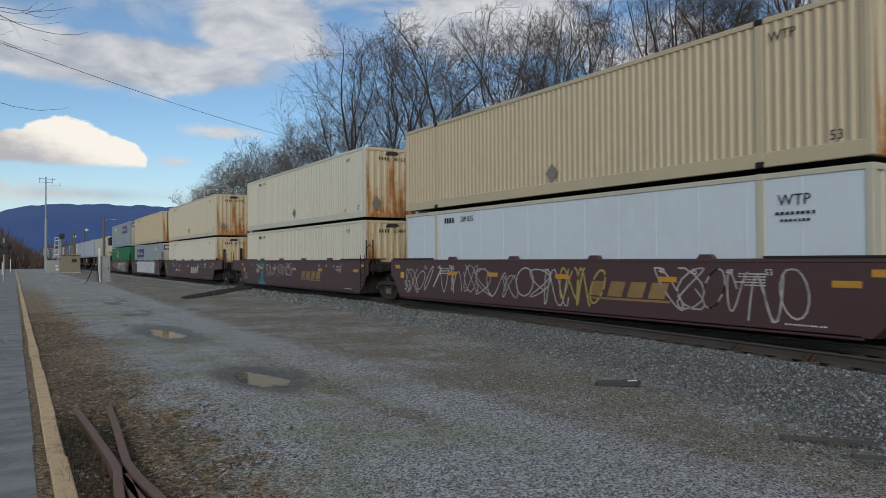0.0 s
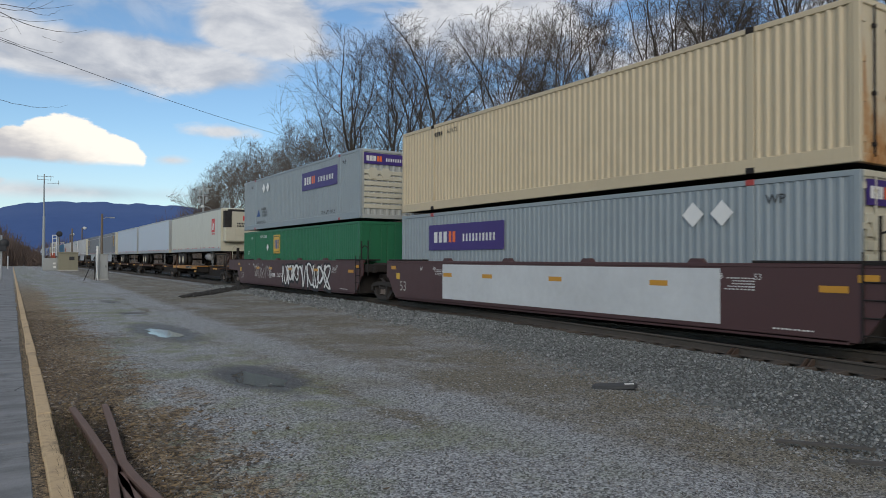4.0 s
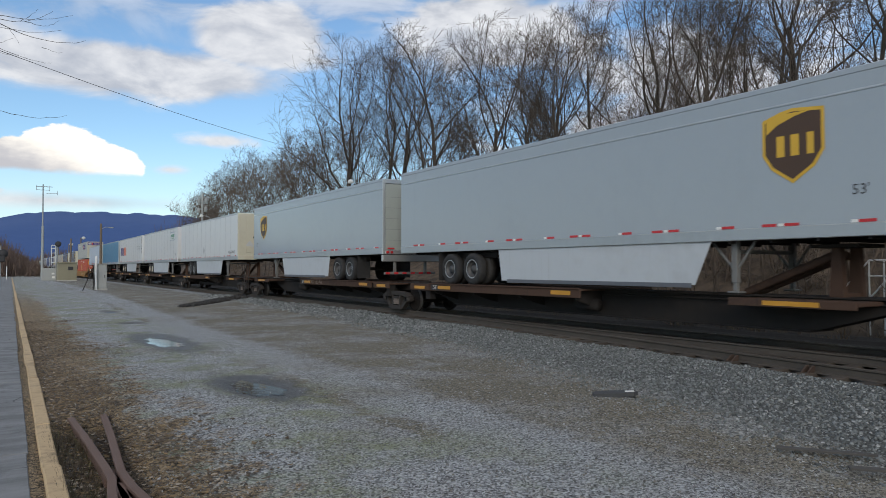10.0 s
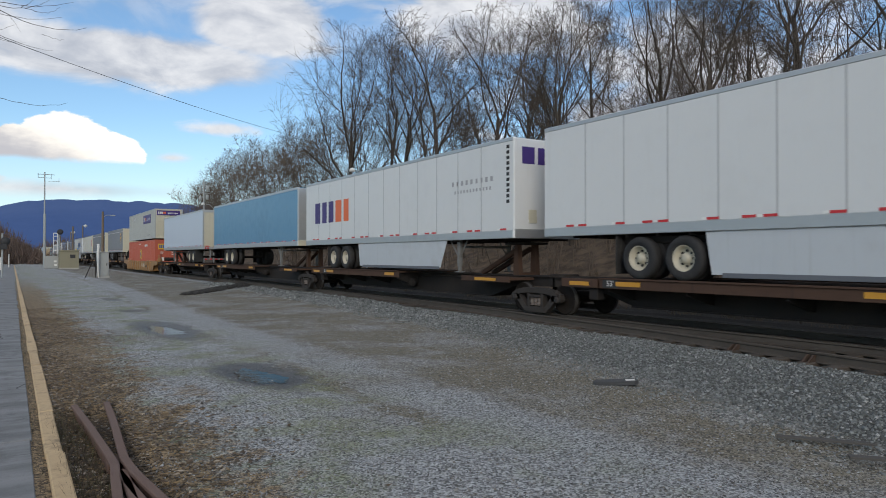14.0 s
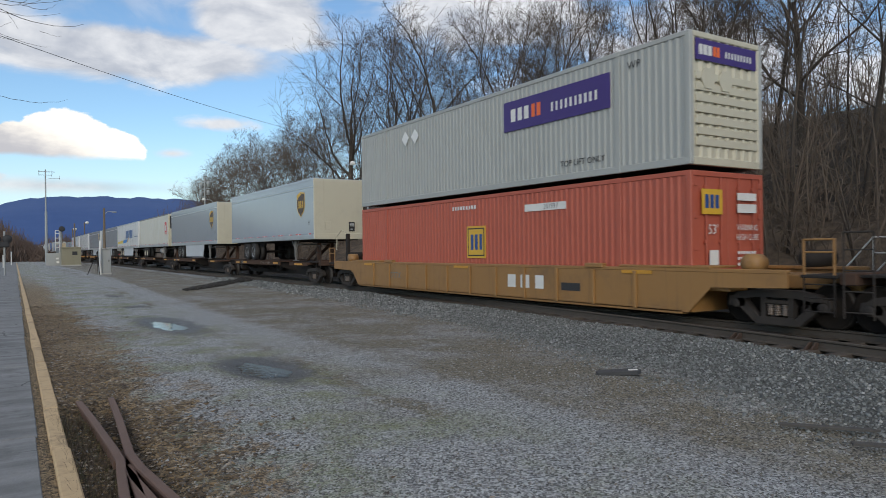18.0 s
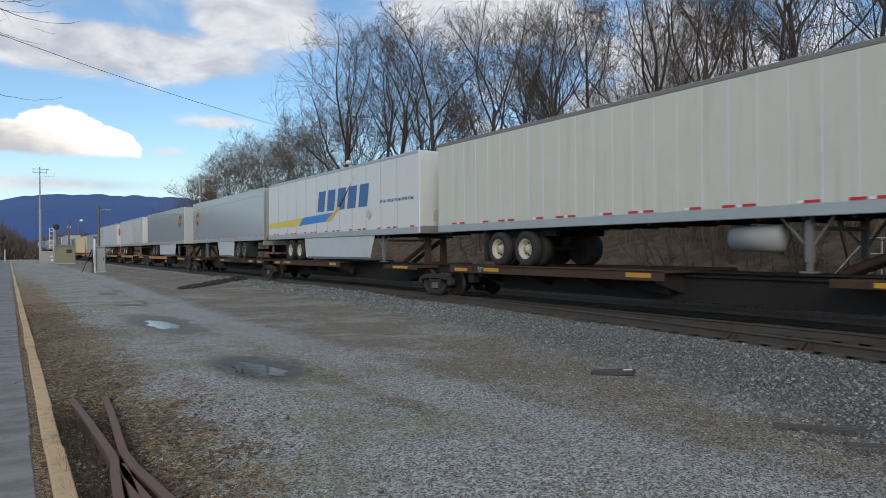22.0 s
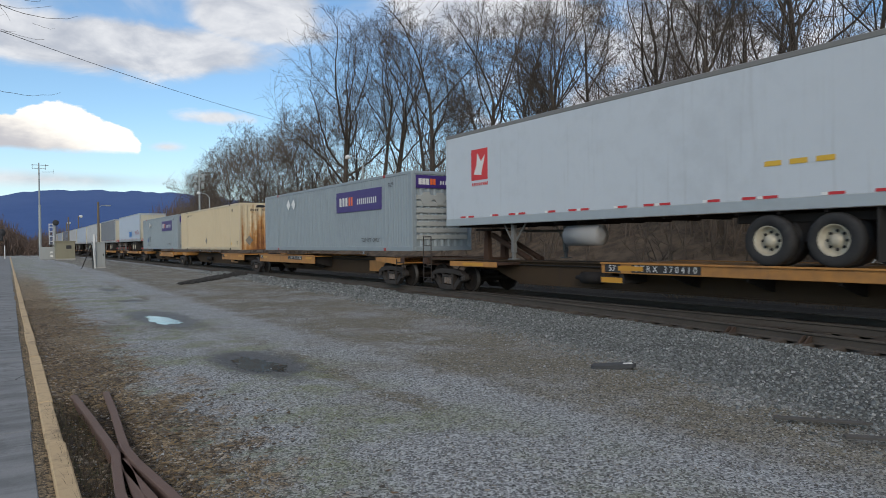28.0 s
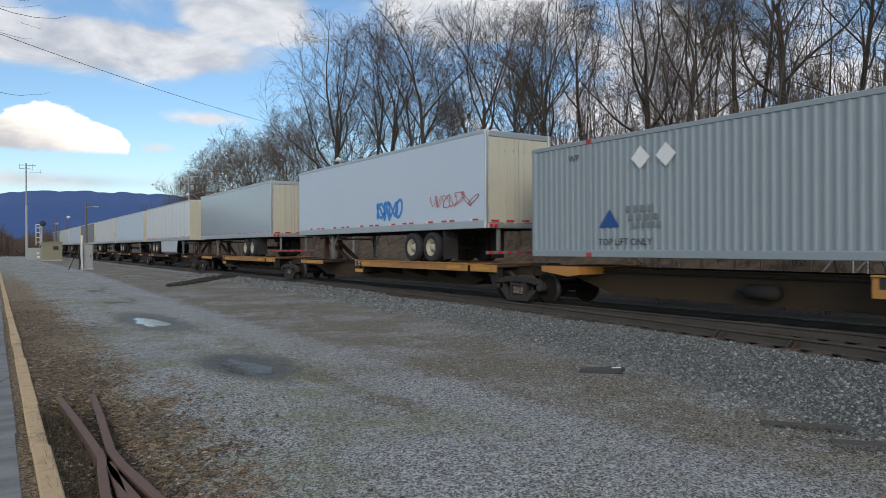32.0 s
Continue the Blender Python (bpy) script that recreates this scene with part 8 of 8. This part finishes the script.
    r = thing("stair_railing", "pale metal stair railing on the bank", "railing", at=Matrix.Translation((18.6, 8.2, 0.78)))
    for y in (-0.4, 0.35, 0.7):
        part("post", Geo().tube((0, y, -0.85), (0, y, 1.15), 0.022, 6), STENCIL_W, r)
    for y, z in ((0.7, 1.15), (-0.05, 1.05)):
        part("strut", Geo().tube((0, y, z), (0, y + 0.95, z - 1.1), 0.022, 6), STENCIL_W, r)
    part("handrail", Geo().tube((0, -0.6, 1.15), (0, 0.7, 1.15), 0.022, 6), STENCIL_W, r)
    part("mid_rail", Geo().tube((0, -0.6, 0.75), (0, 0.7, 0.75), 0.02, 6), STENCIL_W, r)
    # wire over the lot
    w = thing("overhead_wire", "thin dark overhead wire across the sky", "wire")
    a, b = Vector((-7.5, 34.0, 12.95)), Vector((26.0, 66.0, 13.6))
    pts = []
    for i in range(41):
        u = i / 40
        q = a.lerp(b, u)
        q.z -= 4 * 0.55 * u * (1 - u)
        pts.append(q)
    part("cable", Geo().pipe(pts, 0.016, 5), STENCIL, w)


make_lineside()

# ---- on the lot ----
def make_lot():
    rust = mat("old_rail_rust", (0.15, 0.095, 0.075), 0.8, 0.15, 0.35, 14, dirt=0.3, dirt_color=(0.08, 0.05, 0.04), bump=0.002, bump_scale=50)
    old = thing("old_rail_crossing", "rusty cut-off rails of an old crossing beside the kerb", "rails")
    for pts in ([(0.70, 9.05), (0.745, 8.0), (0.785, 6.7), (0.79, 6.3), (0.745, 5.9), (0.69, 5.3), (0.66, 4.2), (0.65, 2.0)], [(1.04, 9.03), (0.98, 7.9), (0.905, 6.8), (0.885, 6.45), (0.90, 6.0), (0.975, 5.2), (1.06, 4.2), (1.1, 2.0)],
                [(0.80, 6.2), (0.86, 5.3), (0.93, 4.2), (0.98, 2.0)], [(0.84, 6.2), (0.80, 5.3), (0.78, 4.2), (0.77, 2.0)]):
        g = rail(pts)
        drop = 0.03 - LEVEL if len(pts) > 4 else 0.0 - LEVEL
        g.v = [(x, y, z + drop) for x, y, z in g.v]
        part("rail", g, rust, old)
    part("spacer_block", Geo().box(0.76, 0.88, 6.5, 6.75, -0.12, -0.02, 0.01), rust, old)
    dark = mat("dark_slab", (0.05, 0.052, 0.055), 0.8, 0, 0.3, 10, bump=0.004)
    slab = thing("rubber_slab", "dark broken rubber crossing slab on the ballast edge", "slab", at=Matrix.Translation((7.0, 6.6, 0.03)) @ Matrix.Rotation(radians(-38), 4, "Z") @ Matrix.Rotation(radians(-3), 4, "Y"))
    part("slab", Geo().prism([(-0.30, -0.1), (0.22, -0.12), (0.29, -0.02), (0.25, 0.1), (-0.26, 0.11), (-0.31, 0.0)], 2, 0.0, 0.05), dark, slab)
    part("pale_scuff", Geo().box(0.12, 0.24, -0.05, 0.02, 0.05, 0.056), STENCIL_W, slab)
    for x, y, a, n, wdt in ((6.45, 3.52, -54, 0.78, 0.045), (6.28, 2.9, -50, 0.55, 0.05)):
        pl = thing("plank", "old dark splintered plank lying on the ballast", "plank", at=Matrix.Translation((x, y, 0.035)) @ Matrix.Rotation(radians(a), 4, "Z"))
        part("board", Geo().prism([(-n / 2, -wdt), (n / 2, -wdt * 0.7), (n / 2 + 0.05, 0.0), (n / 2 - 0.04, wdt), (-n / 2, wdt * 0.8)], 2, 0.0, 0.02), mat("old_plank", (0.075, 0.07, 0.065), 0.9, 0, 0.4, 12, bump=0.004), pl)
    rng = np.random.RandomState(12)
    # cinder ridge left by an old siding
    n = 2600
    u = rng.uniform(0, 1, n)
    x = 7.0 + 5.3 * u + rng.normal(0, 0.12, n)
    y = 32.6 + 9.0 * u + rng.normal(0, 0.22 + 0.25 * u, n)
    stone_field("cinders", np.stack([x, y, ground_z(x, y) + rng.uniform(0, 0.07, n) * (0.4 + u)], -1), 0.06, island_material("cinder", [(0.02, 0.02, 0.02), (0.05, 0.045, 0.04)]), "dark ridge of cinders across the lot", "cinders", 5)
    # leaf litter
    n = 22000
    y = 2.6 + 24 * rng.uniform(0, 1, n) ** 1.7
    x = 0.42 + 0.0088 * y + np.abs(rng.normal(0, 0.85, n)) * (0.8 + 0.02 * y)
    patch = np.sin(1.9 * x + 0.6 * y) + np.sin(1.3 * y - 0.7 * x) + 0.7 * np.sin(3.7 * x - 2.9 * y)
    keep = (x < 3.2) & (rng.uniform(0, 1, n) < np.clip(1.2 - 0.5 * x + 0.28 * patch, 0.05, 1))
    x, y = x[keep], y[keep]
    z = ground_z(x, y) + 0.006
    k = len(x)
    a, s = rng.uniform(0, 6.28, k), rng.uniform(0.012, 0.042, k)
    quad = np.array([(-1, 0, 0.1), (0, -0.55, 0.0), (1, 0, 0.12), (0, 0.55, 0.02)])
    ca, sa = np.cos(a), np.sin(a)
    v = np.zeros((k, 4, 3))
    for i in range(4):
        q = quad[i]
        lift = rng.uniform(0, 0.5, k)
        v[:, i, 0] = x + s * (q[0] * ca - q[1] * sa)
        v[:, i, 1] = y + s * (q[0] * sa + q[1] * ca)
        v[:, i, 2] = z + s * (q[2] * 3 + lift) * 0.6
    me = bpy.data.meshes.new("leaf_litter")
    me.from_pydata(v.reshape(-1, 3).tolist(), [], [(4 * i, 4 * i + 1, 4 * i + 2, 4 * i + 3) for i in range(k)])
    me.materials.append(island_material("dry_leaf", [(0.045, 0.032, 0.022), (0.17, 0.12, 0.06), (0.3, 0.2, 0.095), (0.08, 0.055, 0.036), (0.13, 0.09, 0.055), (0.05, 0.035, 0.024), (0.5, 0.42, 0.32)]))
    tagged(new("leaf_litter", me), "dry brown fallen leaves along the kerb", "leaves", kind="stuff")
    # dry grass tufts at the foot of the bank
    g = Geo()
    tr = random.Random(17)
    for i in range(420):
        cx, cy = tr.uniform(16.9, 22.0), -2 + 60 * tr.random() ** 1.4
        cz = float(ground_z(np.array(cx), np.array(cy)))
        tall = tr.uniform(0.15, 0.55)
        for k in range(14):
            p = Vector((cx + tr.uniform(-0.15, 0.15), cy + tr.uniform(-0.25, 0.25), cz - 0.02))
            d = Vector((tr.uniform(-0.7, 0.7), tr.uniform(-0.7, 0.7), 1)).normalized()
            g.add([tuple(p + Vector((0, -0.008, 0))), tuple(p + Vector((0, 0.008, 0))), tuple(p + d * tall * tr.uniform(0.5, 1.0))], [(0, 1, 2)])
    tagged(new("dry_grass", quick_mesh(g, "dry_grass", island_material("dry_grass_straw", [(0.10, 0.07, 0.045), (0.22, 0.165, 0.10), (0.15, 0.11, 0.07), (0.30, 0.24, 0.16)]))), "dry straw-coloured grass tufts on the bank", "grass", kind="stuff")
    # dead grass in the old track's pit and along the kerb
    rg = random.Random(3)
    g = Geo()
    for i in range(2600):
        if i < 1700:
            px, py = rg.uniform(0.42, 0.74), rg.uniform(3.6, 8.6)
        else:
            py = rg.uniform(3, 22)
            px = rg.choice((rg.uniform(0.41, 0.47), rg.uniform(0.2, 0.25))) + 0.0088 * py - 0.02
        pz = float(ground_z(np.array(px), np.array(py)))
        hgt = rg.uniform(0.05, 0.2) if i < 1700 else rg.uniform(0.02, 0.07)
        d = Vector((rg.uniform(-0.8, 0.8), rg.uniform(-0.8, 0.8), 1)).normalized()
        p = Vector((px, py, pz))
        q = p + d * hgt
        side = Vector((d.y, -d.x, 0.2)).normalized() * 0.003
        g.add([tuple(p - side), tuple(p + side), tuple(q)], [(0, 1, 2)])
    tagged(new("dead_grass", quick_mesh(g, "dead_grass", island_material("dead_grass", [(0.04, 0.03, 0.02), (0.09, 0.065, 0.04), (0.14, 0.10, 0.06), (0.09, 0.10, 0.04), (0.06, 0.045, 0.03)]))), "dead grass and weeds beside the kerb", "grass", kind="stuff")


make_lot()


def motions():
    times = [0, 4, 8, 12, 15, 18, 21, 24, 27, 30, 32]
    run = [gone(t) for t in times]
    for ob, s in MOVING:
        walk(ob, [(t, Matrix.Translation((XC, s - d, LEVEL))) for t, d in zip(times, run)])
    # wheels: one turn each 2.64 m; alike wheelsets share the keys of the first
    first = {}
    steps = [i / FPS for i in range(int(32 * FPS) + 1)]
    for ob, y in WHEELSETS:
        if y not in first:
            d, rows, last = 0.0, [], 0.0
            for t in steps:
                v = float(np.interp(t, [a for a, _ in SPEEDS], [b for _, b in SPEEDS]))
                d += v * (t - last)
                last = t
                rows.append((t, Matrix.Translation((0, y, 0.42)) @ Matrix.Rotation(d / 0.42, 4, "X")))
            walk(ob, rows)
            first[y] = ob
        else:
            src = first[y].animation_data
            ob.rotation_mode = "QUATERNION"
            ob.animation_data_create()
            ob.animation_data.action = src.action
            ob.animation_data.action_slot = src.action_slot


for ob_ in list(bpy.data.objects):
    if ob_.name.startswith(("lettering_strip", "small_print")):
        tagged(ob_, kind="stuff")

motions()
